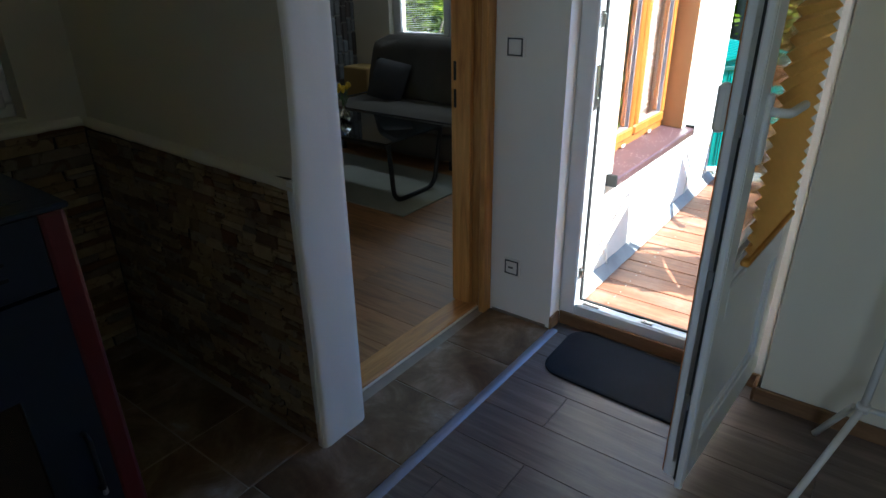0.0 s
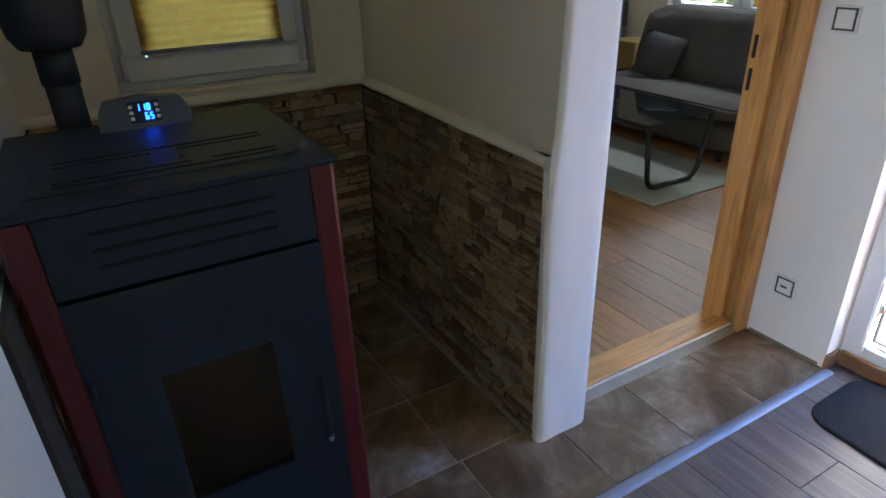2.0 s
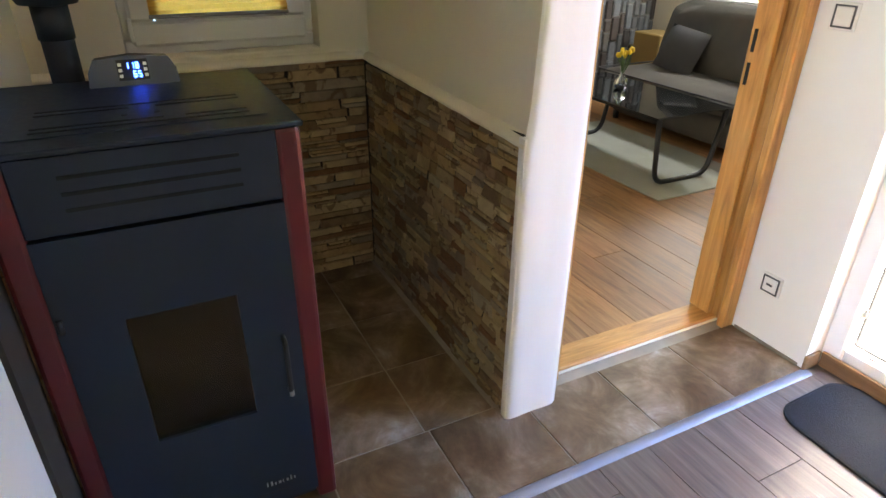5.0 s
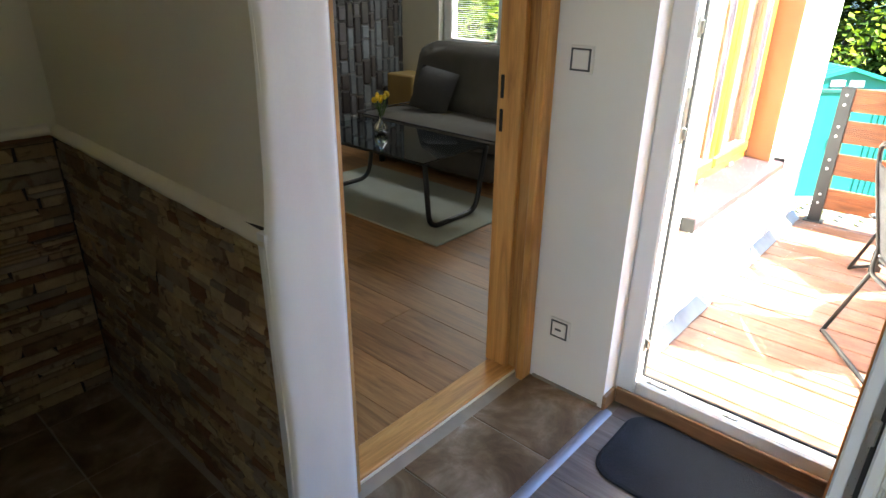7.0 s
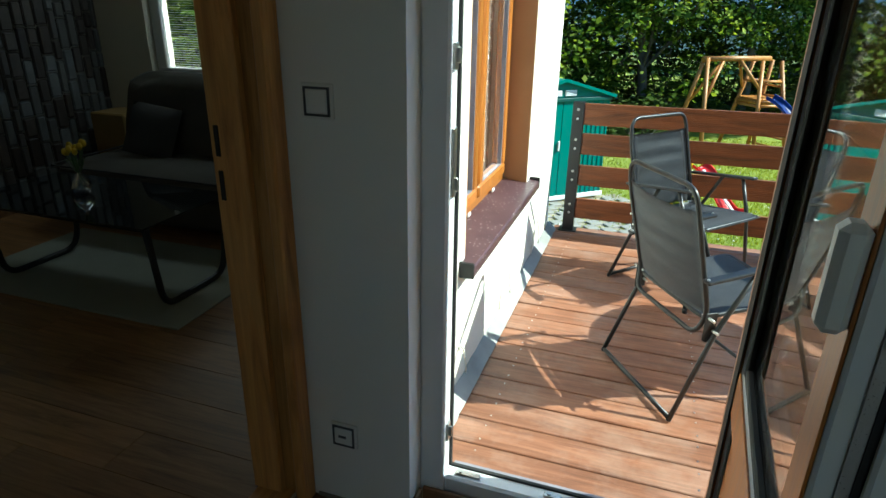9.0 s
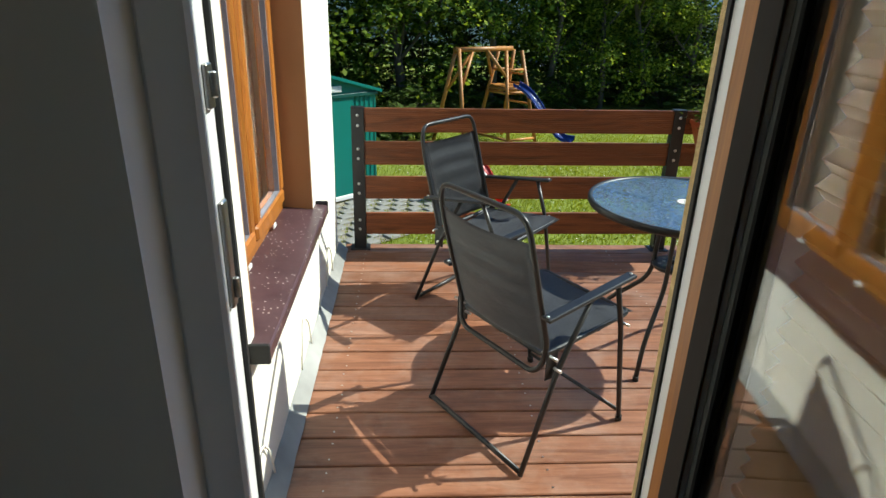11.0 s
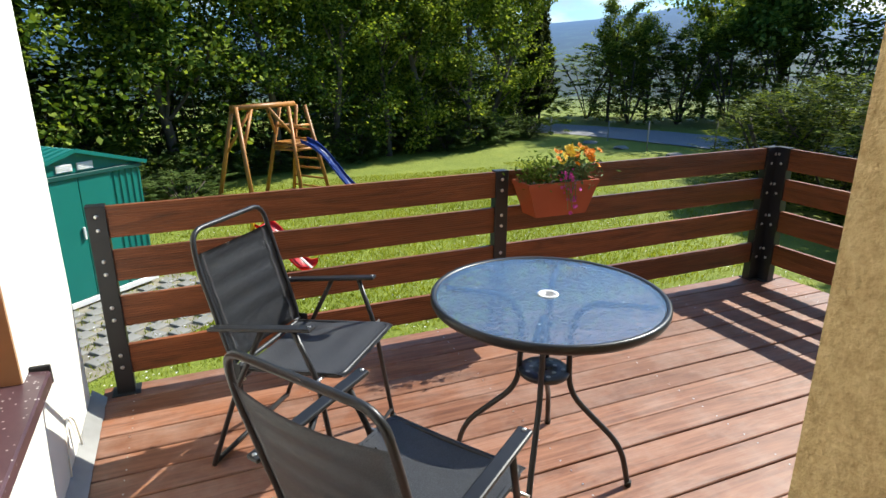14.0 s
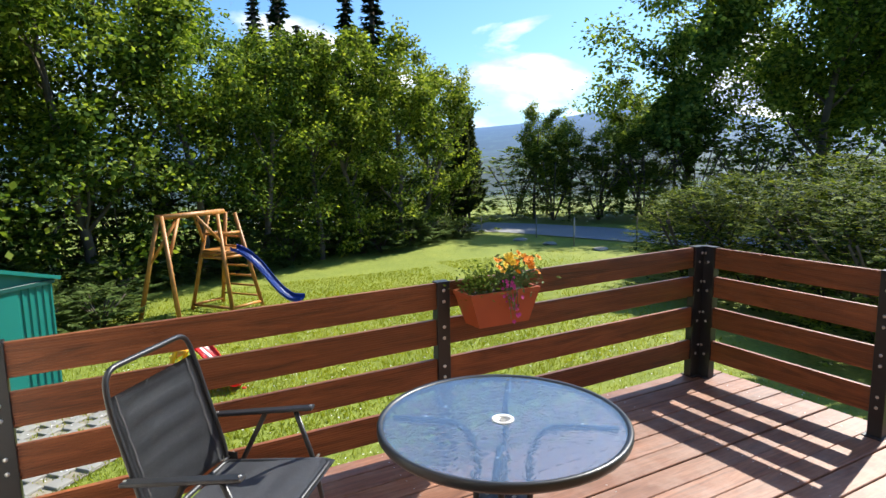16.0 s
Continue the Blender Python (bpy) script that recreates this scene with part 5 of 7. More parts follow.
rail_post(-0.985, RY, "y")
rail_post(0.953, RY, "y")
rail_post(RX - 0.055, RY, "y", 0.11)
rail_post(RX, RY - 0.055, "x", 0.11)
rail_post(RX, 3.87, "x")
for i, z in enumerate(BOARD_Z):
    part("board", ribbed_board(1.925), M_RAIL, rail, at=pose(-0.978, RY, z, 0, -SLOPE, 0.1 * (i % 3 - 1)))
    part("board", ribbed_board(2.06), M_RAIL, rail, at=pose(0.955, RY, z + rail_lift(0.955), 0, -SLOPE, 0.08 * (1 - i % 3)))
    part("board", ribbed_board(1.15, False), M_RAILY, rail, at=pose(RX, 3.865, z + rail_lift(RX)))

# ---- garden table ----
tbl = thing("garden_table", pose(0.49, 3.79, DECK), "round garden table with blue grey rippled glass and black legs", "garden table")
_gl = bm_lathe([(0.0235, 0.0), (0.385, 0.0), (0.385, 0.006), (0.0235, 0.006), (0.0235, 0.0)], 64, at=(0, 0, 0.711), cap=False)
for _f in _gl.faces:
    _f.smooth = False
part("glass_top", _gl, M_TABLEGLASS, tbl, "rippled clear glass top")
part("rim", bm_lathe([(0.382, 0.693), (0.398, 0.690), (0.404, 0.700), (0.404, 0.716), (0.399, 0.722), (0.388, 0.720), (0.383, 0.714), (0.382, 0.693)], 72, cap=False), M_BLACK, tbl, "black steel table rim")
bm = bm_lathe([(0.0235, 0.700), (0.0235, 0.718), (0.036, 0.720), (0.036, 0.7175), (0.026, 0.712), (0.020, 0.7165), (0.016, 0.700)], 32, cap=False)
part("umbrella_ring", bm, M_WHITEPL, tbl, "white plastic umbrella ring")
bm = bmesh.new()
_disc = part("shelf_ring", bm_lathe([(0.018, 0.0), (0.088, 0.0), (0.092, 0.012), (0.088, 0.020), (0.018, 0.020), (0.018, 0.0)], 40, at=(0, 0, 0.415), cap=False), M_BLACK, tbl, "black perforated steel disc")
# plate isn't pierced: pale discs on it imitate light through holes
for k in range(10):
    a = 2 * math.pi * k / 10
    r = 0.066 if k % 2 else 0.045
    part("hole", bm_lathe([(0.008, 0), (0.008, 0.0012)], 10, at=(r * math.cos(a), r * math.sin(a), 0.435)), M_CONCRETE, _disc, "pale disc painted for light through a hole")
for k in range(4):
    a = radians(-38 + 90 * k)
    c, s2 = math.cos(a), math.sin(a)
    pts = [(0.36 * c, 0.36 * s2, 0.700), (0.13 * c, 0.13 * s2, 0.695), (0.082 * c, 0.082 * s2, 0.60), (0.092 * c, 0.092 * s2, 0.35), (0.29 * c, 0.29 * s2, 0.16), (0.325 * c, 0.325 * s2, 0.0)]
    lg = part("leg", bm_tube(pts, 0.0105, 10, smooth_path=0.07), M_BLACK, tbl, "black bent steel tube leg")
    part("screw", bm_lathe([(0.005, 0), (0.003, 0.003)], 8, at=(0.25 * c, 0.25 * s2, 0.712)), M_STEEL, lg, "steel screw")
    part("foot_cap", bm_tube([(0.325 * c, 0.325 * s2, 0.0), (0.3245 * c, 0.3245 * s2, 0.022)], 0.0125, 10), M_RUBBER, lg)


# ---- folding chairs ----
def folding_chair(at, label):
    """Origin at the floor under the seat; looks along +x."""
    ch = thing("folding_chair", at, label, "folding chair", "chairs round the garden table")
    r = 0.0098
    # back frame: a closed loop from the handle down to the lower bow
    back = part("back_frame", bm_tube([(-0.185, 0.205, 0.345), (-0.165, 0.228, 0.44), (-0.268, 0.228, 0.80), (-0.292, 0.212, 0.918), (-0.292, -0.212, 0.918), (-0.268, -0.228, 0.80), (-0.165, -0.228, 0.44), (-0.185, -0.205, 0.345)], r, 10, True, smooth_path=0.07), M_BLACK, ch, "black steel back frame with a rounded handle")
    # back sling
    def sling_back(u, v):
        z = 0.43 + 0.405 * v
        x = -0.165 - 0.103 * (z - 0.44) / 0.36
        sag = 0.022 * (1 - (2 * u - 1) ** 2) + 0.004 * math.sin(v * 31) * (1 - (2 * u - 1) ** 4) * (0.4 + v)
        return Vector((x - sag, (u - 0.5) * 0.44, z - 0.012 * (1 - (2 * u - 1) ** 2) * (1 if v > 0.9 else 0)))
    bm = bm_grid(16, 20, sling_back)
    bmesh.ops.solidify(bm, geom=bm.faces[:], thickness=0.003)
    for f in bm.faces:
        f.smooth = True
    sb = part("back_sling", bm, M_SLING, ch, "stretched dark grey woven back")
    for y in (-0.185, 0.185):
        bm = bm_grid(2, 16, lambda u, v: sling_back(0.5 + y / 0.44 + (u - 0.5) * 0.012, v) + Vector((0.0042, 0, 0)))
        part("hem", bm, M_CUSHION, sb, "dark sewn hem")
    # seat
    seat = part("seat_frame", bm_tube([(-0.165, 0.213, 0.415), (0.258, 0.213, 0.452), (0.258, -0.213, 0.452), (-0.165, -0.213, 0.415)], r, 10, True, smooth_path=0.03), M_BLACK, ch)
    def sling_seat(u, v):
        sag = 0.020 * (1 - (2 * u - 1) ** 2) * (1 - 0.6 * v)
        front = 0.012 * max(0, v - 0.92) / 0.08
        return Vector((-0.160 + 0.435 * v, (u - 0.5) * 0.445, 0.421 + 0.045 * v - sag + 0.004 * math.sin(v * 14) * (1 - (2 * u - 1) ** 4) - front))
    bm = bm_grid(16, 18, sling_seat)
    bmesh.ops.solidify(bm, geom=bm.faces[:], thickness=0.004)
    for f in bm.faces:
        f.smooth = True
    part("seat_sling", bm, M_SLING, ch, "stretched dark grey woven seat")
    for sgn in (-1, 1):
        y = 0.258 * sgn
        arm = part("armrest", bm_box(-0.225, 0.185, y - 0.020, y + 0.020, -0.006, 0.008, 0.005, 2), M_BLACK, ch, "flat black armrest with steel rivets", at=pose(0, 0, 0.612, 0, -7.5, 0))
        for x in (-0.214, 0.175):
            part("rivet", bm_lathe([(0.006, 0), (0.005, 0.003), (0.002, 0.004)], 10, at=(x, y, 0.008)), M_STEEL, arm, "bright rivet")
        bm = bm_tube([(-0.277, 0.262 * sgn, 0.008), (-0.135, 0.252 * sgn, 0.37), (-0.010, y, 0.607)], r, 10, smooth_path=0.05)
        part("rear_leg", bm, M_BLACK, ch, "black steel rear leg")
        bm = bm_tube([(0.252, 0.246 * sgn, 0.008), (0.180, 0.243 * sgn, 0.44), (0.110, y, 0.622)], r, 10, smooth_path=0.05)
        fl = part("front_leg", bm, M_BLACK, ch, "black steel front leg")
        part("foot_cap", bm_tube([(0.2535, 0.246 * sgn, 0.0), (0.250, 0.246 * sgn, 0.022)], 0.0125, 10), M_RUBBER, fl)
        for x, z in ((-0.165, 0.425), (-0.140, 0.372), (0.190, 0.442)):
            part("pivot", bm_tube([(x, 0.205 * sgn, z), (x, 0.272 * sgn, z)], 0.0055, 8), M_STEEL, ch, "steel pivot bolt")
        part("hinge_plate", bm_box(-0.178, -0.128, 0.238 * sgn - 0.002, 0.238 * sgn + 0.002, 0.335, 0.445, 0.001), M_BLACK, ch)
    part("rear_bar", bm_tube([(-0.273, -0.262, 0.018), (-0.273, 0.262, 0.018)], r, 10), M_BLACK, ch, "black steel floor bar")
    part("front_bar", bm_tube([(0.246, -0.246, 0.045), (0.246, 0.246, 0.045)], 0.008, 10), M_BLACK, ch)
    part("cross_bar", bm_tube([(0.10, -0.215, 0.43), (0.10, 0.215, 0.43)], 0.008, 8), M_BLACK, ch)
    return ch


c1 = folding_chair(pose(-0.258, 4.310, DECK, 0, 0, -40), "black steel folding chair with grey sling beside the railing")
c2 = copy_thing(c1, pose(-0.212, 3.345, DECK, 0, 0, 33))
tagged(c2, "black steel folding chair with grey sling near the house wall")

# ---- planter on the railing ----
pl = thing("flower_box", pose(1.235, RY - 0.112, 0.580) @ Matrix.Diagonal((0.93, 0.93, 0.93, 1)), "terracotta flower box hung on the railing with orange and pink flowers", "flower box")
bm = bmesh.new()
_b0, _t0 = [(-0.17, -0.075), (0.17, -0.075), (0.17, 0.075), (-0.17, 0.075)], [(-0.23, -0.095), (0.23, -0.095), (0.23, 0.095), (-0.23, 0.095)]
_i1, _i0 = [(-0.222, -0.087), (0.222, -0.087), (0.222, 0.087), (-0.222, 0.087)], [(-0.215, -0.085), (0.215, -0.085), (0.215, 0.085), (-0.215, 0.085)]
_layers = [[bm.verts.new((x, y, z)) for x, y in ring] for ring, z in ((_b0, 0.0), (_t0, 0.175), ([(a * 1.03, b * 1.05) for a, b in _t0], 0.176), ([(a * 1.03, b * 1.05) for a, b in _t0], 0.20), (_i1, 0.20), (_i0, 0.17))]
for a, b in zip(_layers, _layers[1:]):
    for i in range(4):
        bm.faces.new((a[i], a[(i + 1) % 4], b[(i + 1) % 4], b[i]))
bm.faces.new(_layers[0][::-1])
part("trough", bm, M_TERRA, pl, "terracotta plastic trough")
part("soil", bm_grid(8, 4, lambda u, v: Vector(((u - 0.5) * 0.43, (v - 0.5) * 0.17, 0.172 + 0.01 * noise.noise(Vector((u * 9, v * 9, 0)))))), M_UNDER, pl)
for x in (-0.12, 0.12):
    part("bracket", bm_tube([(x, 0.09, 0.02), (x, 0.105, 0.25), (x, 0.135, 0.262), (x, 0.140, 0.20)], 0.004, 6, smooth_path=0.01), M_BLACK, pl)
random.seed(11)


def blossom(bm, c, r, petals, up):
    """A flower of cupped petals round c."""
    q = Vector(up).normalized().to_track_quat("Z", "Y")
    for layer, (rr, lift) in enumerate(((r, 0.0), (r * 0.6, r * 0.35))):
        for k in range(petals):
            a = 2 * math.pi * k / petals + layer * 0.5
            d, s = Vector((math.cos(a), math.sin(a), 0)), Vector((-math.sin(a), math.cos(a), 0))
            pts = [Vector((0, 0, 0)), d * rr * 0.55 + s * rr * 0.42 + Vector((0, 0, lift * 0.5)), d * rr + Vector((0, 0, lift + rr * 0.25)), d * rr * 0.55 - s * rr * 0.42 + Vector((0, 0, lift * 0.5))]
            bm.faces.new([bm.verts.new(Vector(c) + q @ p) for p in pts])
    return bm


def foliage(bm, c, spread, n, size, lo=-0.3, stretch=2.4):
    for _ in range(n):
        p = Vector(c) + Vector((random.gauss(0, spread[0]), random.gauss(0, spread[1]), random.gauss(0, spread[2])))
        d = Vector((random.gauss(0, 1), random.gauss(0, 1), random.uniform(lo, 1.2))).normalized()
        s = d.cross(Vector((random.random(), random.random(), random.random()))).normalized()
        k = size * random.uniform(0.6, 1.3)
        bm.faces.new([bm.verts.new(q) for q in (p, p + d * k * stretch / 2 + s * k * 0.45, p + d * k * stretch, p + d * k * stretch / 2 - s * k * 0.45)])
    return bm


plant = part("grey_foliage", foliage(bmesh.new(), (-0.13, 0, 0.24), (0.055, 0.05, 0.045), 700, 0.012), M_WEED, pl, "fine grey green foliage")
tagged(plant, kind="stuff")
tagged(part("leaves", foliage(bmesh.new(), (0.10, -0.01, 0.24), (0.075, 0.05, 0.05), 500, 0.018), M_STEM, pl, "green flower leaves"), kind="stuff")
for k in range(26):
    x, y, z = random.gauss(0.12, 0.062), random.gauss(-0.02, 0.055), random.uniform(0.27, 0.385)
    bl = part("blossom", blossom(bmesh.new(), (0, 0, 0), random.uniform(0.020, 0.030), 6, (random.gauss(0, 0.6), random.gauss(-0.5, 0.5), 1)), M_ORANGE if k % 3 else M_YPETAL, pl, "orange begonia blossom" if k % 3 else "yellow begonia blossom", at=pose(x, y, z))
for k, (x, y, z) in enumerate(((0.225, -0.04, 0.31), (0.255, -0.05, 0.36), (0.265, -0.03, 0.27), (-0.03, -0.06, 0.33))):
    part("blossom", blossom(bmesh.new(), (0, 0, 0), 0.026, 6, (0.4, -0.5, 0.8)), M_ORANGE, pl, "orange begonia blossom", at=pose(x, y, z))
for k in range(46):
    t = random.random()
    x, y, z = random.gauss(0.02 + 0.05 * t, 0.03), -0.085 - 0.03 * t + random.gauss(0, 0.014), 0.26 - 0.22 * t + random.gauss(0, 0.015)
    part("small_blossom", blossom(bmesh.new(), (0, 0, 0), random.uniform(0.009, 0.015), 5, (random.gauss(0, 0.5), -1, 0.3)), M_PINK, pl, "small pink blossom", at=pose(x, y, z))
for k in range(6):
    x0 = random.uniform(-0.02, 0.08)
    part("trailing_stem", bm_tube([(x0, -0.06, 0.2), (x0, -0.105, 0.21), (x0 + random.gauss(0, 0.02), -0.12, random.uniform(0.04, 0.1))], 0.002, 5, smooth_path=0.03), M_STEM, pl)

# ---- shed ----
def shed(at, label):
    """Metal tool shed; origin at the middle of its front foot, front towards -y."""
    sh = thing("garden_shed", at, label, "garden shed", "")
    W, D, H, P = 1.72, 1.9, 1.60, 1.84
    def ribs(x0, y0, x1, y1, z0, z1, n, name, lab):
        bm = bmesh.new()
        L = Vector((x1 - x0, y1 - y0, 0))
        nrm = Vector((L.y, -L.x, 0)).normalized() * 0.014
        pts = []
        for k in range(n):
            for f, o in ((0.0, 0), (0.55, 0), (0.65, 1), (0.9, 1)):
                pts.append(Vector((x0, y0, 0)) + L * ((k + f) / n) + nrm * o)
        pts.append(Vector((x1, y1, 0)))
        lo = [bm.verts.new(p + Vector((0, 0, z0))) for p in pts]
        hi = [bm.verts.new(p + Vector((0, 0, z1))) for p in pts]
        for i in range(len(pts) - 1):
            bm.faces.new((lo[i], lo[i + 1], hi[i + 1], hi[i]))
        return part(name, bm, M_GREEN, sh, lab)
    part("floor_frame", bm_box(-W / 2 - 0.03, W / 2 + 0.03, -0.035, D + 0.03, 0, 0.07, 0.006), M_WHITEPL, sh, "white base rail")
    ribs(0.42, 0, W / 2, 0, 0.07, H, 5, "front_panel", "ribbed green front panel")
    ribs(-W / 2, 0, -0.44, 0, 0.07, H, 5, "front_panel", "ribbed green front panel")
    ribs(W / 2, 0, W / 2, D, 0.07, H, 14, "side_panel", "ribbed green side panel")
    ribs(-W / 2, D, -W / 2, 0, 0.07, H, 14, "side_panel", "ribbed green side panel")
    part("back_panel", bm_box(-W / 2, W / 2, D - 0.01, D, 0.07, H), M_GREEN, sh)
    bm = bmesh.new()
    for y in (0.0, D):
        bm.faces.new([bm.verts.new(p) for p in ((-W / 2, y, H), (W / 2, y, H), (0, y, P))])
    part("gable", bm, M_GREEN, sh, "flat green gable")
    for a, b in ((-0.44, -0.004), (0.004, 0.42)):
        dd = part("door", bm_box(a, b, -0.022, -0.004, 0.075, H - 0.06, 0.004), M_GREEN, sh, "smooth green sliding door")
    part("door_handle", bm_box(-0.05, -0.02, -0.05, -0.022, 0.80, 0.95, 0.005), M_WHITEPL, dd, "white door handle")
    part("header", bm_box(-W / 2 - 0.01, W / 2 + 0.01, -0.05, 0.0, H - 0.055, H - 0.005, 0.004), simple("dark_green_trim", (0.008, 0.07, 0.06), 0.4), sh, "dark green header rail")
    for x in (-0.13, 0.13):
        v = part("vent", bm_box(x - 0.10, x + 0.10, -0.014, 0.0, H + 0.02, H + 0.11, 0.003), M_WHITEPL, sh, "white louvred vent")
        for k in range(4):
            part("louvre", bm_box(x - 0.09, x + 0.09, -0.020, -0.013, H + 0.030 + 0.02 * k, H + 0.038 + 0.02 * k, 0.002), M_WHITEPL, v)
    for sgn in (-1, 1):
        bm = bmesh.new()
        n = 15
        ov = 0.07
        sl = (P - H) / (W / 2)
        pts = []
        for k in range(n):
            for f, o in ((0.0, 0), (0.6, 0), (0.7, 1), (0.9, 1)):
                pts.append((-0.06 + (D + 0.12) * (k + f) / n, o * 0.012))
        pts.append((D + 0.06, 0))
        a = [bm.verts.new((0, y, P + 0.025 + o)) for y, o in pts]
        b = [bm.verts.new((sgn * (W / 2 + ov), y, P + 0.025 - sl * (W / 2 + ov) + o)) for y, o in pts]
        for i in range(len(pts) - 1):
            bm.faces.new((a[i], a[i + 1], b[i + 1], b[i]))
        part("roof_sheet", bm, M_GREEN, sh, "corrugated green roof sheet")
        part("barge", bm_box(-0.5, 0.5, -0.004, 0.02, -0.022, 0.022), M_GREEN, sh, "green roof edge", at=pose(sgn * (W / 4 + ov / 2), -0.07, (P + 0.02 + P + 0.02 - sl * (W / 2 + ov)) / 2, 0, math.degrees(math.atan(sl)) * sgn, 0) @ Matrix.Diagonal(((W / 2 + ov) / math.cos(math.atan(sl)), 1, 1, 1)))
    return sh


shed(pose(-1.84, 10.30, GROUND, 0, 0, 42), "green ribbed metal garden shed with white vents")

# concrete grass pavers in front of the shed
pav = tagged(new("paved_patch"), "worn grey grass pavers with gravelly soil", "", kind="structure")
me = mesh_of("paver", bm_box(-0.085, 0.085, -0.085, 0.085, 0, 0.035, 0.006), M_CONCRETE)
pm = pose(-1.35, 9.6, 0, 0, 0, 42)
for i in range(-7, 8):
    for j in range(-5, 5):
        if abs(i) + abs(j) > 10 or (i + j) % 2:
            continue
        p = pm @ Vector((i * 0.17, j * 0.17, 0))
        ob = new("paver", me)
        ob.matrix_basis = pose(p.x, p.y, lawn_height(p.x, p.y) + 0.004, 0, 0, 42)
        ob.parent = pav
bm = bm_grid(6, 6, lambda u, v: (lambda p: Vector((p.x, p.y, lawn_height(p.x, p.y) + 0.012)))(pm @ Vector(((u - 0.5) * 2.7, (v - 0.5) * 1.9, 0))))
part("paver_bed", bm, simple("sandy_bed", (0.26, 0.23, 0.17), 0.95, 0, 0.3, 8, 0.6), pav, "sandy bed", "structure")

# ---- swing frame with slide ----
sw = thing("swing_set", pose(0, 0, 0), "honey coloured wooden swing frame with climbing tower", "swing set")
A, B = Vector((0.35, 15.2, 0.40)), Vector((1.58, 15.96, 0.40))
ax = (B - A).normalized()
cr = Vector((-ax.y, ax.x, 0))


def pole(p, q, r, name="pole", parent=sw, material=M_SWING, label=""):
    return part(name, bm_tube([p, q], r, 10), material, parent, label)


pole(A - ax * 0.08, B + ax * 0.1, 0.055, "beam")
for c0, spread in ((A, 0.62),):
    for sgn in (-1, 1):
        f = c0 + cr * spread * sgn - ax * 0.18
        f.z = lawn_height(f.x, f.y) - 0.02
        pole(c0 + Vector((0, 0, 0.02)) + cr * 0.05 * sgn, f, 0.045, "leg")
        m1 = c0.lerp(f, 0.42)
        pole(A + ax * 0.42 + Vector((0, 0, -0.03)), m1, 0.035, "brace")
# tower
tz = -0.42
cor = {}
for i, (u, v) in enumerate(((-0.42, -0.55), (-0.42, 0.55), (0.42, -0.55), (0.42, 0.55))):
    foot = B + ax * (u + 0.05) + cr * v * 1.15
    foot.z = lawn_height(foot.x, foot.y) - 0.02
    head = B + ax * (u * 0.55 + 0.05) + cr * v * 0.25
    head.z = 0.36
    pole(foot, head, 0.042, "leg")
    cor[i] = (foot, head)
for k in range(7):
    t = 0.12 + 0.105 * k
    pole(cor[2][0].lerp(cor[2][1], t), cor[3][0].lerp(cor[3][1], t), 0.022, "rung")
for t in (0.06, 0.56, 0.60, 0.80):
    pole(cor[0][0].lerp(cor[0][1], t), cor[1][0].lerp(cor[1][1], t), 0.03, "rail")
    pole(cor[0][0].lerp(cor[0][1], t), cor[2][0].lerp(cor[2][1], t), 0.03, "rail")
    pole(cor[1][0].lerp(cor[1][1], t), cor[3][0].lerp(cor[3][1], t), 0.03, "rail")
pole(B - ax * 0.65, cor[0][0].lerp(cor[0][1], 0.72), 0.035, "brace")
pole(B - ax * 0.65, cor[1][0].lerp(cor[1][1], 0.72), 0.035, "brace")
for k in range(6):
    p = B + ax * (-0.22 + 0.1 * k)
    p.z = tz
    part("floor_board", bm_box(-0.045, 0.045, -0.34, 0.34, -0.012, 0.012, 0.003), M_SWING, sw, at=Matrix.Translation(p) @ pose(0, 0, 0, 0, 0, math.degrees(math.atan2(ax.y, ax.x))))
for k, off in enumerate((0.5, 0.85)):
    p = A + ax * off
    pole(p, p + Vector((0, 0, -0.16)), 0.012, "hook", material=M_BLACK, label="black swing hook")


def slide(name, p0, p1, width, material, label, hump=0.12):
    """A wavy trough from p0 down to p1."""
    th = thing(name, pose(0, 0, 0), label, "slide")
    p0, p1 = Vector(p0), Vector(p1)
    d = (p1 - p0)
    s = Vector((-d.y, d.x, 0)).normalized() * width / 2
    prof = [(-1.0, 0.09), (-1.12, 0.10), (-1.12, 0.085), (-0.98, 0.02), (-0.8, -0.01), (0, -0.02), (0.8, -0.01), (0.98, 0.02), (1.12, 0.085), (1.12, 0.10), (1.0, 0.09)]
    def run(off):
        bm = bmesh.new()
        rows = []
        for k in range(25):
            t = k / 24
            c = p0 + d * t
            c.z = p0.z + d.z * (t + 0.10 * math.sin(t * 2 * math.pi) * -1) + (0.06 * max(0, t - 0.85) / 0.15)
            c.z += -hump * math.sin(t * math.pi) * 0.3
            rows.append([bm.verts.new(c + s * a + Vector((0, 0, b * width * 2 + off))) for a, b in prof])
        for a, b in zip(rows, rows[1:]):
            for i in range(len(prof) - 1):
                bm.faces.new((a[i], b[i], b[i + 1], a[i + 1])).smooth = True
        bmesh.ops.solidify(bm, geom=bm.faces[:], thickness=0.012)
        return bm
    part("trough", run(0), material, th)
    foot = p1 + Vector((0, 0, 0))
    part("support", bm_tube([(p1.x, p1.y, p1.z - 0.02), (p1.x, p1.y, lawn_height(p1.x, p1.y) - 0.01)], 0.03, 8), material, th)
    return th


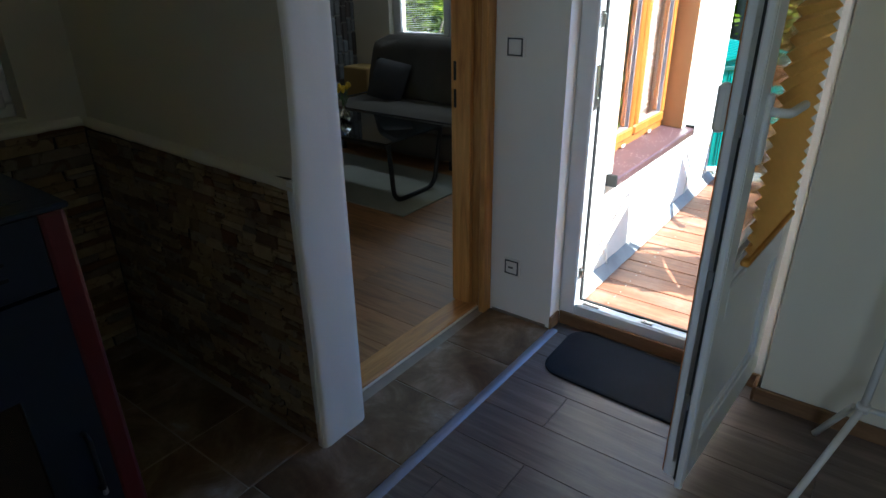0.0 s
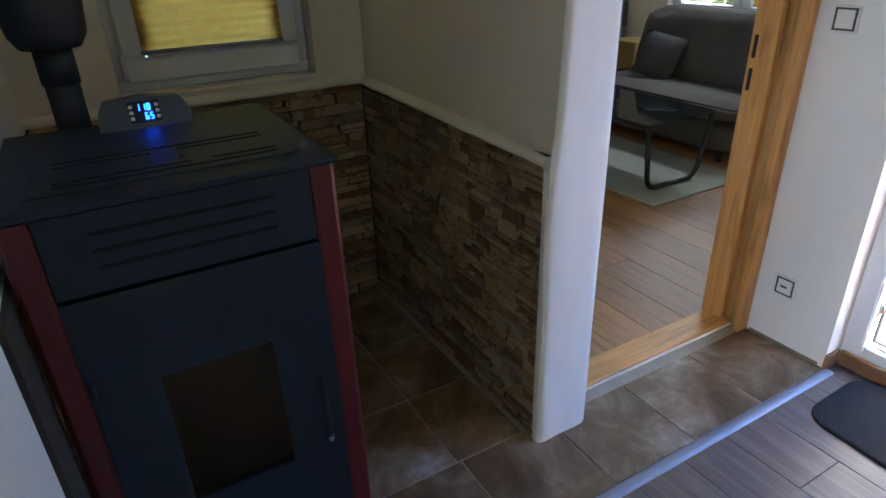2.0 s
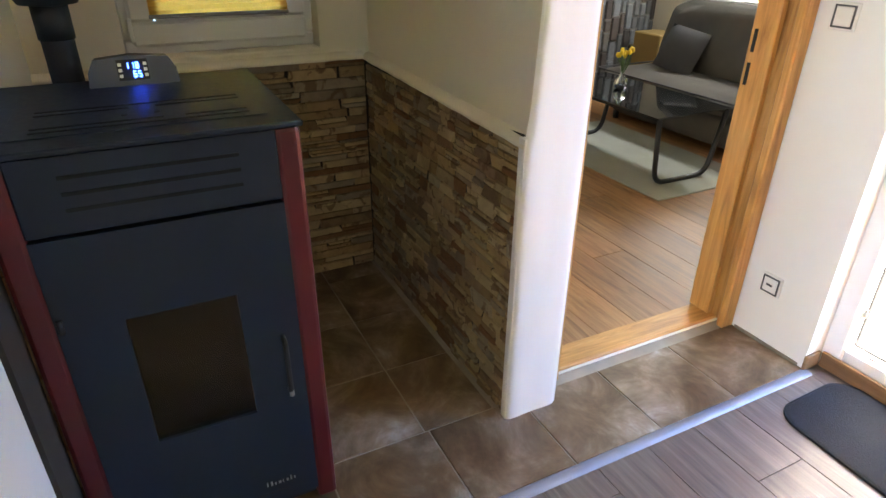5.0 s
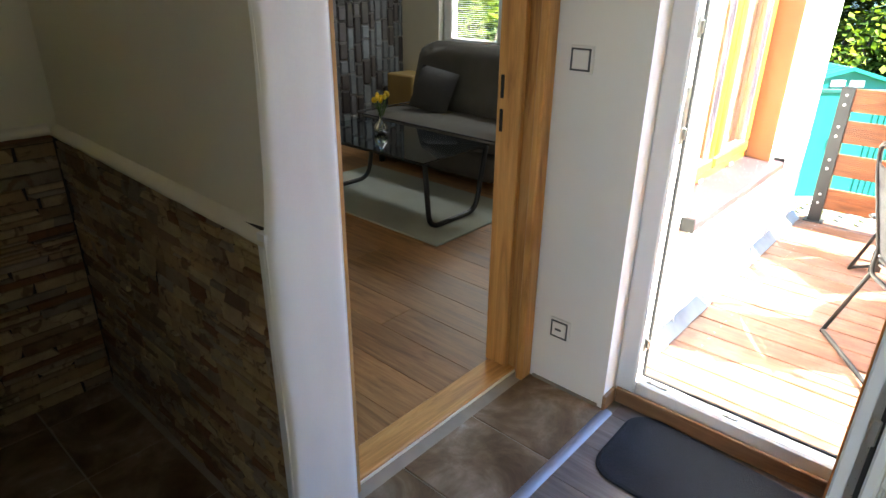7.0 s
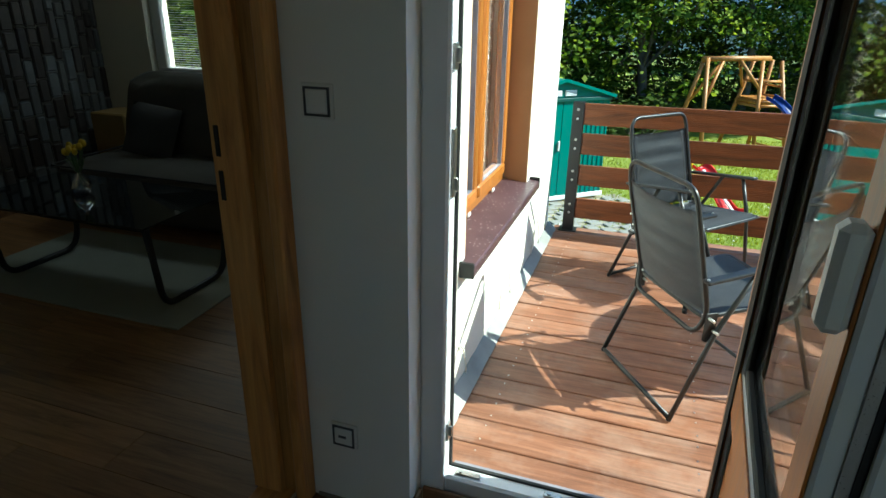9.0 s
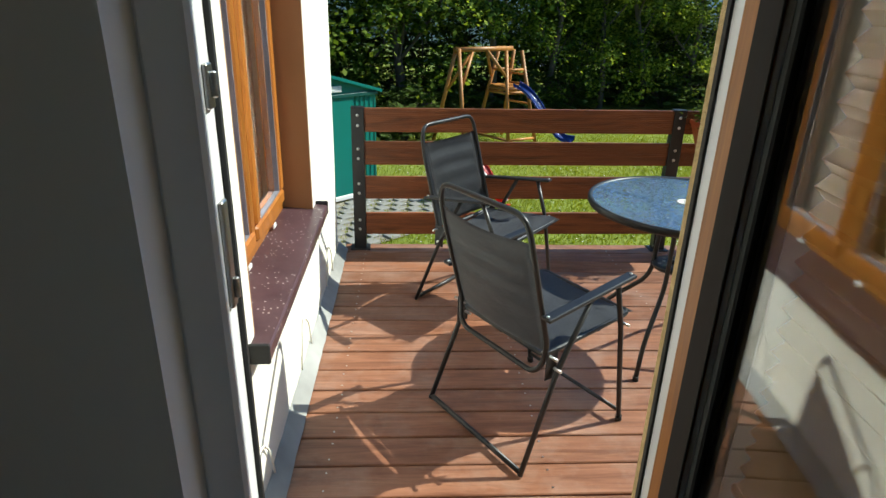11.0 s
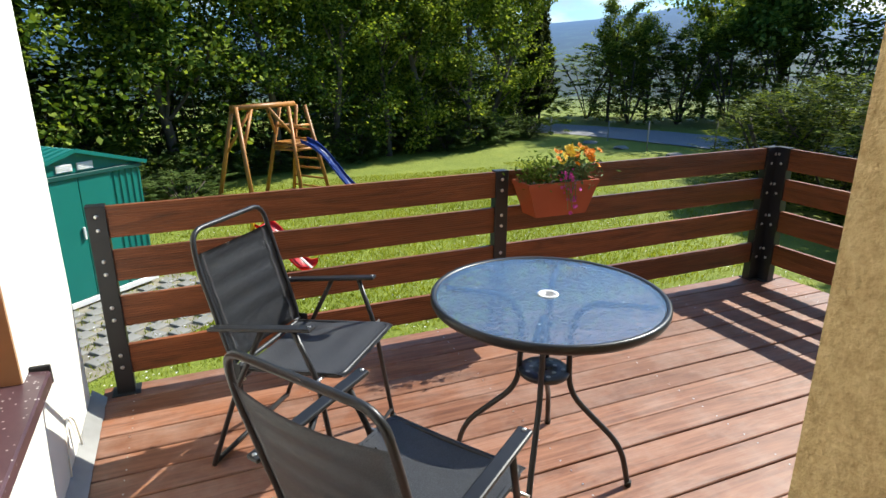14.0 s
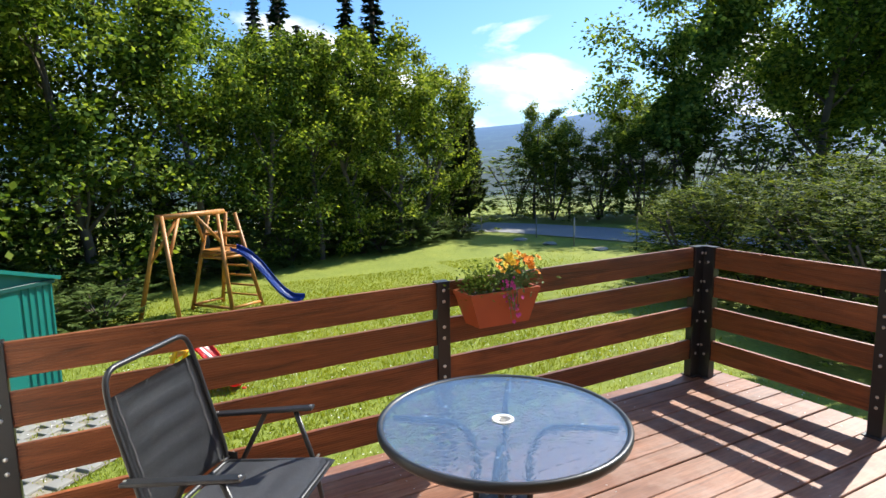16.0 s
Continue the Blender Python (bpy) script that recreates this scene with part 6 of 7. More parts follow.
slide("blue_slide", (1.72, 15.40, -0.36), (2.95, 14.75, -1.52), 0.42, M_BLUEPL, "blue plastic wave slide on the swing tower")
sl2 = slide("small_slide", (0.22, 10.75, -0.86), (0.86, 10.35, -1.50), 0.34, M_REDPL, "small red and yellow toddler slide on the lawn", 0.05)
for sgn in (-1, 1):
    o = Vector((-0.53, -0.85, 0)).normalized() * 0.19 * sgn
    bm = bm_tube([(0.22 + o.x, 10.75 + o.y, -0.66), (0.20 + o.x, 10.76 + o.y, -0.90), (-0.02 + o.x, 10.90 + o.y, -1.58)], 0.032, 8, smooth_path=0.05)
    part("side_rail", bm, M_YELPL, sl2, "yellow plastic ladder side")
for k in range(3):
    part("step", bm_box(-0.06, 0.06, -0.19, 0.19, -0.015, 0.015, 0.006), M_YELPL, sl2, "yellow plastic step", at=pose(0.15 - 0.06 * k, 10.79 + 0.045 * k, -1.05 - 0.18 * k, 0, 0, -32))
part("slide_stripe", bm_tube([(0.30, 10.72, -0.90), (0.55, 10.55, -1.16), (0.84, 10.37, -1.47)], 0.035, 8, flat=0.4), M_WHITEPL, sl2, "white stripe on the chute")

# thin fence posts and stones by the lane
for k, (x, y, h) in enumerate(((13.9, 20.9, 0.75), (13.6, 18.4, 1.0), (14.5, 16.4, 1.1), (13.0, 23.4, 0.7))):
    z = lawn_height(x, y)
    solid("fence_post", bm_tube([(x, y, z - 0.1), (x, y, z + h)], 0.025, 8), M_BARK if k == 2 else M_CONCRETE, "thin weathered fence post beside the lane", "fence post", "posts along the lane")
random.seed(3)
for k, (x, y) in enumerate(((13.2, 19.2), (13.7, 17.2), (12.9, 20.6))):
    bm = bmesh.new()
    bmesh.ops.create_icosphere(bm, subdivisions=2, radius=0.22)
    for v in bm.verts:
        v.co = Vector((v.co.x * 1.3, v.co.y, v.co.z * 0.35)) * (1 + 0.3 * noise.noise(v.co * 6 + Vector((k, 0, 0))))
    solid("stone", bm, M_CONCRETE, "flat grey field stone in the lawn", "stone", "stones by the lane", at=pose(x, y, lawn_height(x, y) + 0.03))

# ---- trees ----
def branchy(bm, p, d, length, r, level, tips, rng, spread=0.6):
    """A tapered limb with side limbs; the ends go into tips."""
    n = 5
    pts, q = [Vector(p)], Vector(p)
    dd = Vector(d).normalized()
    for k in range(n):
        dd = (dd + Vector((rng.gauss(0, 0.10), rng.gauss(0, 0.10), rng.gauss(0.03, 0.06)))).normalized()
        q = q + dd * length / n
        pts.append(q.copy())
    seg = 7 if level == 0 else 5
    rings, up = [], Vector((1, 0, 0)) if abs(dd.x) < 0.9 else Vector((0, 1, 0))
    for k, c in enumerate(pts):
        t = k / n
        a = (pts[min(k + 1, n)] - pts[max(k - 1, 0)]).normalized()
        s = a.cross(up).normalized()
        w = a.cross(s)
        rr = r * (1 - 0.72 * t)
        rings.append([bm.verts.new(c + (s * math.cos(6.2832 * j / seg) + w * math.sin(6.2832 * j / seg)) * rr) for j in range(seg)])
    for a, b in zip(rings, rings[1:]):
        for j in range(seg):
            bm.faces.new((a[j], a[(j + 1) % seg], b[(j + 1) % seg], b[j])).smooth = True
    if level >= 2:
        tips.extend(pts[1:])
        return
    for k in range(8 if level == 0 else 4):
        t = rng.uniform(0.22 if level == 0 else 0.3, 1.0)
        c = pts[int(t * n)].lerp(pts[min(n, int(t * n) + 1)], t * n - int(t * n))
        az = rng.uniform(0, 6.283)
        out = Vector((math.cos(az), math.sin(az), rng.uniform(0.1, 0.9)))
        nd = (dd * (1 - spread) + out * spread).normalized()
        branchy(bm, c, nd, length * rng.uniform(0.34, 0.52) * (1.15 - 0.5 * t * (level == 0)), r * 0.42 * (1 - 0.5 * t), level + 1, tips, rng, spread)
    tips.extend(pts[3:])


def leaf_quad(out, p, d, n, k, w):
    s = d.cross(n)
    if s.length < 1e-4:
        return
    s.normalize()
    out.append((p, p + d * k * 0.5 + s * k * w, p + d * k, p + d * k * 0.5 - s * k * w))


def quads_mesh(name, quads, material):
    co = np.array([[tuple(v) for v in q] for q in quads], dtype=np.float32).reshape(-1, 3)
    me = bpy.data.meshes.new(name)
    faces = np.arange(len(co)).reshape(-1, 4)
    me.from_pydata(co.tolist(), [], faces.tolist())
    me.materials.append(material)
    return me


def broadleaf(seed, height, width, leaves, size, material, clear=0.15, spread=0.62):
    """Trunk mesh and crown mesh of a broadleaved tree."""
    rng = random.Random(seed)
    tips, bm = [], bmesh.new()
    branchy(bm, (0, 0, -0.3), (rng.gauss(0, 0.03), rng.gauss(0, 0.03), 1), height * 0.86, height * 0.017, 0, tips, rng, spread)
    trunk = mesh_of("trunk", bm, M_BARK)
    tips = [t for t in tips if t.z > height * clear]
    # clumps hang on the limb ends and on a loose shell round them
    clumps = [(t, rng.uniform(0.30, 0.62) * width * 0.16) for t in tips]
    for _ in range(int(len(tips) * 0.5)):
        h = rng.uniform(clear, 1.0)
        rad = width * 0.5 * math.sin(min(1, (h - clear) / (1 - clear) * 0.93 + 0.12) * math.pi) ** 0.55 * rng.uniform(0.72, 1.08)
        a = rng.uniform(0, 6.283)
        clumps.append((Vector((rad * math.cos(a), rad * math.sin(a), h * height)), rng.uniform(0.4, 0.8) * width * 0.16))
    quads = []
    per = max(6, leaves // max(1, len(clumps)))
    for c, r in clumps:
        if rng.random() < 0.10:
            continue
        for _ in range(per):
            o = Vector((rng.gauss(0, 1), rng.gauss(0, 1), rng.gauss(0, 0.62)))
            p = c + o * r * 0.55
            d = (o.normalized() * 0.7 + Vector((rng.gauss(0, 0.5), rng.gauss(0, 0.5), rng.gauss(-0.25, 0.35)))).normalized()
            n = Vector((rng.gauss(0, 0.55), rng.gauss(0, 0.55), 1)).normalized()
            leaf_quad(quads, p, d, n, size * rng.uniform(0.65, 1.35), 0.38)
    return trunk, quads_mesh("crown", quads, material)


def conifer(seed, height, width, n, size, material, droop=0.25, clear=0.06, gaps=0.0):
    """A layered conifer with drooping sprays."""
    rng = random.Random(seed)
    trunk = mesh_of("trunk", bm_tube([(0, 0, -0.3), (0.03, 0, height * 0.5), (0, 0.02, height * 0.985)], height * 0.011, 7), M_BARK)
    quads = []
    layers = int(height * 3.2)
    for k in range(layers):
        h = clear + (1 - clear) * k / layers
        reach = width * 0.5 * (1 - h) ** 0.85 * rng.uniform(0.72, 1.12) + 0.05
        for b in range(rng.randint(5, 8)):
            if rng.random() < gaps:
                continue
            a = rng.uniform(0, 6.283)
            L = reach * rng.uniform(0.65, 1.15)
            m = max(3, int(n * L / (layers * width)))
            for j in range(m):
                t = (j + rng.random()) / m
                z = h * height - droop * L * t * t + 0.12 * t * L
                c = Vector((math.cos(a) * L * t, math.sin(a) * L * t, z))
                side = rng.choice((-1, 1))
                d = Vector((math.cos(a + side * rng.uniform(0.3, 1.1)), math.sin(a + side * rng.uniform(0.3, 1.1)), rng.uniform(-0.5, 0.12))).normalized()
                leaf_quad(quads, c, d, Vector((rng.gauss(0, 0.3), rng.gauss(0, 0.3), 1)), size * rng.uniform(0.6, 1.3) * (1.15 - 0.5 * t), 0.22)
    return trunk, quads_mesh("crown", quads, material)


def tall(meshes, h):
    """The scale that makes these meshes h metres high."""
    co = np.empty(len(meshes[1].vertices) * 3, dtype=np.float32)
    meshes[1].vertices.foreach_get("co", co)
    return h / float(np.percentile(co[2::3], 99.7))


def plant_tree(meshes, x, y, turn, scale, label, group, stretch=1.0, name="tree"):
    z = lawn_height(x, y)
    th = thing(name, Matrix.Translation((x, y, z)) @ pose(0, 0, 0, 0, 0, turn) @ Matrix.Diagonal((scale, scale, scale * stretch, 1)), label, "tree" if name == "tree" else "shrub", group)
    for nm, me in zip(("trunk", "crown"), meshes):
        ob = new(nm, me)
        ob.parent = th
        if nm == "crown":
            tagged(ob, kind="stuff")
    return th


maple = broadleaf(1, 8.5, 5.0, 21000, 0.13, M_LEAF, 0.05)
maple2 = broadleaf(2, 9.0, 4.4, 19000, 0.125, M_LEAF, 0.05)
birch = broadleaf(3, 8.0, 3.4, 17000, 0.12, M_LEAF2, 0.10, 0.5)
birch2 = broadleaf(7, 7.0, 3.2, 14000, 0.12, M_LEAF2, 0.03, 0.55)
spruce = conifer(4, 14.0, 4.2, 9000, 0.42, M_NEEDLE)
airy = broadleaf(5, 10.0, 5.6, 17000, 0.15, M_LEAF, 0.10, 0.8)
thuja = conifer(6, 5.2, 1.5, 14000, 0.20, M_THUJA, -0.9, 0.16)
G1, G2 = "trees of the wood edge", "spruces behind the wood edge"
for x, y, kind, turn, h in (
    (-12.5, 12.5, maple, 20, 11.0), (-9.6, 14.2, maple2, 70, 11.5), (-6.6, 15.6, maple, 140, 11.5), (-3.6, 17.4, maple2, 200, 10.5),
    (-0.9, 19.2, maple, 265, 9.0), (1.7, 20.0, maple2, 310, 7.7), (3.6, 20.8, maple, 15, 6.9), (5.5, 21.3, birch2, 50, 6.9),
    (7.1, 21.8, birch, 100, 7.3), (8.7, 22.2, birch2, 160, 7.6), (10.0, 23.0, birch, 250, 7.0),
    (-8.0, 19.5, maple, 33, 13.5), (-4.4, 21.5, maple2, 77, 12.5), (-1.0, 23.2, maple, 121, 10.5), (2.6, 24.2, maple2, 166, 8.0),
    (5.6, 25.2, maple, 215, 7.4), (8.4, 26.2, maple2, 262, 7.8), (-13.0, 18.0, maple2, 301, 14.0), (-17.0, 14.0, maple, 350, 13.5),
    (-16.0, 8.0, maple2, 5, 12.0), (-14.0, 24.0, maple, 205, 15.0)):
    plant_tree(kind, x, y, turn, tall(kind, h), "dense broadleaved tree with sunlit leaves at the wood edge" if kind in (maple, maple2) else "slender light green birch at the wood edge", G1)
for x, y, s in ((7.3, 37.0, 0.86), (9.0, 38.5, 1.0), (10.4, 39.5, 0.80), (13.1, 38.5, 0.98), (14.6, 38.0, 1.06), (12.4, 41.0, 0.8)):
    plant_tree(spruce, x, y, x * 40, s, "dark narrow spruce standing behind the broadleaved trees", G2)
for x, y, s in ((12.6, 24.3, 1.0), (13.2, 25.0, 1.12), (13.9, 25.8, 1.05)):
    plant_tree(thuja, x, y, x * 61, s, "narrow dull green thuja with bare lower trunk", "thujas by the lane")
plant_tree(birch2, 13.4, 28.5, 31, tall(birch2, 7.4), "light airy tree beyond the lane", "trees beyond the lane")
for x, y, kind, h in ((18.2, 26.6, birch2, 5.6), (19.6, 25.6, maple, 4.5), (21.2, 25.0, maple2, 4.5), (22.9, 24.4, maple, 5.0), (24.8, 23.6, maple2, 5.4), (20.5, 28.5, maple, 5.0), (23.5, 26.0, birch, 7.0), (15.5, 31.0, maple, 3.6), (12.5, 33.0, maple2, 3.4)):
    plant_tree(kind, x, y, h * 500, tall(kind, h), "rounded dark green tree beyond the lane", "trees beyond the lane")
spreading = broadleaf(9, 12.0, 8.0, 34000, 0.20, M_LEAFDARK, 0.05, 0.72)
for x, y, kind, h in ((26.0, 24.4, spreading, 13.5), (31.0, 20.8, airy, 15.0), (35.0, 17.8, spreading, 17.0), (38.0, 24.0, maple, 15.0), (33.0, 13.5, maple, 14.0)):
    plant_tree(kind, x, y, h * 137 + x * 50, tall(kind, h), "large dark green tree with layered spreading branches", "large trees near the lane")


def shrub(seed, w, h, n, size, material):
    rng = random.Random(seed)
    bm, quads = bmesh.new(), []
    for k in range(9):
        a = rng.uniform(0, 6.283)
        bm_tube([(0, 0, -0.1), (math.cos(a) * w * 0.16, math.sin(a) * w * 0.16, h * 0.4), (math.cos(a) * w * 0.36, math.sin(a) * w * 0.36, h * 0.75)], 0.02, 5, bm=bm)
    trunk = mesh_of("stems", bm, M_BARK)
    fans = int(n / 22)
    for _ in range(fans):
        a, t = rng.uniform(0, 6.283), rng.random() ** 0.5
        hh = rng.uniform(0.05, 1.0)
        rad = w * 0.5 * (1 - hh ** 2.2) ** 0.5 * t * rng.uniform(0.85, 1.1)
        c = Vector((rad * math.cos(a), rad * math.sin(a), hh * h))
        out = Vector((math.cos(a), math.sin(a), rng.uniform(-0.15, 0.5))).normalized()
        L = rng.uniform(0.25, 0.55)
        for j in range(22):
            u = j / 22
            sd = 1 if j % 2 else -1
            side = Vector((-out.y, out.x, 0)) * sd
            d = (out * 0.55 + side * 0.75 + Vector((0, 0, -0.15 + rng.gauss(0, 0.12)))).normalized()
            leaf_quad(quads, c + out * L * u, d, Vector((rng.gauss(0, 0.2), rng.gauss(0, 0.2), 1)), size * (1.2 - u) * rng.uniform(0.8, 1.2), 0.24)
    return trunk, quads_mesh("crown", quads, material)


yew = shrub(21, 3.0, 2.3, 16000, 0.10, M_BUSH)
lowbush = shrub(22, 1.6, 1.0, 3300, 0.15, M_WEED)
for x, y, s, turn in ((10.7, 11.3, 0.95, 10), (11.0, 10.0, 1.1, 60), (12.4, 8.4, 1.2, 130), (10.4, 8.0, 1.05, 200), (9.2, 6.6, 1.0, 250), (12.9, 12.0, 1.05, 300), (14.2, 10.2, 1.25, 20), (13.1, 13.4, 0.9, 75), (12.0, 5.6, 1.2, 111), (9.0, 4.4, 1.0, 19)):
    plant_tree(yew, x, y, turn, s, "wide yew hedge shrub with light green tips", "yew shrubs beside the lawn", 1.0, "shrub")
random.seed(31)
for k in range(34):
    t = k / 33
    x = -7.5 + 19.5 * t + random.gauss(0, 0.35)
    y = 14.2 + 6.8 * min(1, t * 1.5) + 1.6 * t + random.gauss(0, 0.5)
    plant_tree(lowbush, x, y, random.uniform(0, 360), random.uniform(0.55, 1.15), "low wild undergrowth with light leaves", "undergrowth along the wood edge", random.uniform(0.8, 1.3), "shrub")
for k in range(5):
    plant_tree(lowbush, -4.4 + 0.9 * k, 13.6 + 0.5 * k, 60 * k, 0.8, "low wild undergrowth with light leaves", "undergrowth along the wood edge", 1.0, "shrub")

understory = shrub(23, 3.2, 2.9, 4900, 0.21, M_LEAF)
random.seed(41)
for k in range(26):
    t = k / 25
    x = -9.0 + 21.5 * t + random.gauss(0, 0.3)
    y = 16.4 + 5.8 * min(1, t * 1.6) + 2.2 * t + random.gauss(0, 0.4)
    plant_tree(understory, x, y, random.uniform(0, 360), random.uniform(0.8, 1.15), "dark leafy young growth under the trees", "young growth under the trees", 1.0, "shrub")

for x, y, s, turn in ((18.6, 25.6, 1.3, 20), (20.4, 24.4, 1.35, 80), (22.2, 23.2, 1.45, 150), (24.0, 21.8, 1.5, 210), (25.6, 20.0, 1.5, 260), (18.0, 28.0, 1.2, 300), (26.8, 17.4, 1.5, 330), (13.0, 31.0, 1.2, 10), (15.3, 29.5, 1.3, 100)):
    plant_tree(understory, x, y, turn, s, "rounded dark green bush beyond the lane", "bushes beyond the lane", 1.0, "shrub")
for x, y, s, turn in ((-7.4, 8.8, 1.0, 20), (-9.4, 9.6, 1.1, 80), (-8.2, 11.2, 1.2, 150), (-10.8, 11.4, 1.3, 250)):
    plant_tree(understory, x, y, turn, s, "leafy sunlit bush behind the house", "bushes behind the house", 1.0, "shrub")

# ---- grass ----
rng = random.Random(77)
quads = []
for _ in range(110000):
    u = rng.random()
    y = 2.6 + 15.5 * u ** 1.25
    x = rng.uniform(-3.0, 5.5) + (y - 3) * rng.uniform(-0.05, 0.55)
    if -1.4 < x < 3.15 and y < 5.0:
        continue
    near = y < 8
    z = lawn_height(x, y)
    a = rng.uniform(0, 6.283)
    hgt = rng.uniform(0.020, 0.055)
    w = 0.004 if near else 0.009
    s = Vector((math.cos(a), math.sin(a), 0)) * w
    tip = Vector((x + rng.gauss(0, 0.02), y + rng.gauss(0, 0.02), z + hgt))
    b = Vector((x, y, z - 0.005))
    quads.append((b - s, b + s, tip + s * 0.3, tip - s * 0.3))
ob = tagged(new("grass", quads_mesh("grass", quads, M_BLADE)), "short mown green grass blades", "grass", kind="stuff")
quads = []
for _ in range(2600):
    y = 5.2 + 10 * rng.random() ** 1.3
    x = rng.uniform(-2.5, 7.5)
    z = lawn_height(x, y) + 0.045
    a = rng.uniform(0, 6.283)
    r = rng.uniform(0.007, 0.014)
    c, s = math.cos(a) * r, math.sin(a) * r
    quads.append(((x - c, y - s, z), (x + s, y - c, z + 0.004), (x + c, y + s, z), (x - s, y + c, z + 0.004)))
tagged(new("clover_flowers", quads_mesh("clover_flowers", quads, M_WHITEPL)), "tiny white clover flowers in the lawn", "flowers", kind="stuff")
quads = []
for _ in range(1500):
    y = rng.uniform(4.9, 5.6)
    x = rng.uniform(-1.6, -0.9)
    z = rng.uniform(0.05, 0.55)
    d = Vector((rng.gauss(0, 0.4), rng.gauss(0, 0.4), 1)).normalized()
    leaf_quad(quads, Vector((x, y + 0.15, lawn_height(x, y) + z * rng.random())), d, Vector((rng.gauss(0, 1), rng.gauss(0, 1), 0.2)), 0.09, 0.2)
tagged(new("weeds", quads_mesh("weeds", quads, M_WEED)), "tall weeds at the corner of the house", "weeds", kind="stuff")

# ---- floors, piece by piece ----
def shared(name, x, y, z, bevel, material):
    return mesh_of(name, bm_box(0, x, 0, y, -z, 0, bevel), material)


tiles = tagged(new("tiled_floor"), "brown mottled square floor tiles with pale joints", "", kind="structure")
part("grout_bed", bm_box(XN + 0.001, -1.016, YL + 0.001, YB - 0.001, -0.011, -0.0035), simple("pale_grout", (0.33, 0.29, 0.24), 0.95, 0, 0.2, 20, 0.3), tiles, "pale worn grout", "structure")


def lay_tile(x0, x1, y0, y1):
    g = 0.0025
    me = mesh_of("tile", bm_box(x0 - (x0 + x1) / 2 + g, x1 - (x0 + x1) / 2 - g, y0 - (y0 + y1) / 2 + g, y1 - (y0 + y1) / 2 - g, -0.009, 0.0, 0.0018), M_TILE)
    ob = new("tile", me)
    ob.location = ((x0 + x1) / 2, (y0 + y1) / 2, 0.0008 * noise.noise(Vector((x0 * 9, y0 * 9, 0))))
    ob.parent = tiles


ys = [YL, 0.09, 0.425, 0.757, 1.005]
xs = [XN, -2.345, -2.008, -1.673, -1.337]
for a, b in zip(xs, xs[1:]):
    for c, d in zip(ys, ys[1:]):
        lay_tile(a, b, c, d)
for c, d in zip([YL, 0.10, 0.436, 0.77, 1.106, 1.438, 1.774], [0.10, 0.436, 0.77, 1.106, 1.438, 1.774, YB]):
    lay_tile(-1.337, -1.017, c, d)
part("grout_bed", bm_box(XF - 0.03, -1.332, 1.2, YB - 0.001, -0.011, -0.002), bpy.data.materials["pale_grout"], tiles, "", "structure")


def lay_planks(parent, x0, x1, y0, y1, w, length, material, z, seed, name="plank"):
    rng = random.Random(seed)
    g, y = 0.0006, y0
    while y < y1 - 0.01:
        x = x0 - rng.uniform(0, length)
        h = min(w, y1 - y)
        while x < x1:
            a, b = max(x, x0), min(x + length, x1)
            if b - a > 0.03:
                me = mesh_of(name, bm_box(a + g - (a + b) / 2, b - g - (a + b) / 2, g, h - g, -0.010, 0, 0.0012), material)
                ob = new(name, me)
                ob.location = ((a + b) / 2, y, z)
                ob.parent = parent
            x += length
        y += w


hall = tagged(new("laminate_floor"), "grey brown wood laminate boards", "", kind="structure")
lay_planks(hall, -0.981, 2.69, -2.69, FY0 - 0.001, 0.192, 1.21, M_LAMHALL, 0.0, 5)
room = tagged(new("living_room_floor"), "warm brown oak boards", "", kind="structure")
lay_planks(room, -4.60, XF - 0.141, YS + 0.197, BY - 0.001, 0.192, 1.29, M_LAMROOM, 0.0, 6)
slab("hall_edge", -2.5, -1.0, -2.69, YL - 0.15, -0.011, 0.0, M_LAMHALL)

# deck boards
deck = tagged(new("deck"), "red brown stained larch deck boards with dark gaps", "", kind="structure")
rng = random.Random(9)
pitch = 0.1465
y = RY + 0.065 - pitch
for k in range(19):
    me = mesh_of("deck_board", bm_box(0, DX_R - DX_L, 0.003, pitch - 0.004, -0.028, 0.0, 0.0035), M_DECK)
    ob = new("deck_board", me)
    ob.matrix_basis = pose(DX_L + rng.uniform(-0.004, 0.006), y - k * pitch, DECK + rng.uniform(-0.0012, 0.0012), rng.gauss(0, 0.12), 0, rng.gauss(0, 0.03))
    ob.parent = deck
    tagged(ob, kind="structure")
bm = bmesh.new()
for k in range(19):
    for x in (-0.95, -0.2, 0.6, 1.4, 2.2, 3.0):
        for d in (0.03, pitch - 0.035):
            bm_lathe([(0.0035, 0.0), (0.0035, 0.0006)], 8, bm, at=(x + rng.gauss(0, 0.003), y - k * pitch + d, DECK + 0.0008))
tagged(part("deck_screws", bm, M_STEEL, deck, "small deck screws"), kind="stuff")

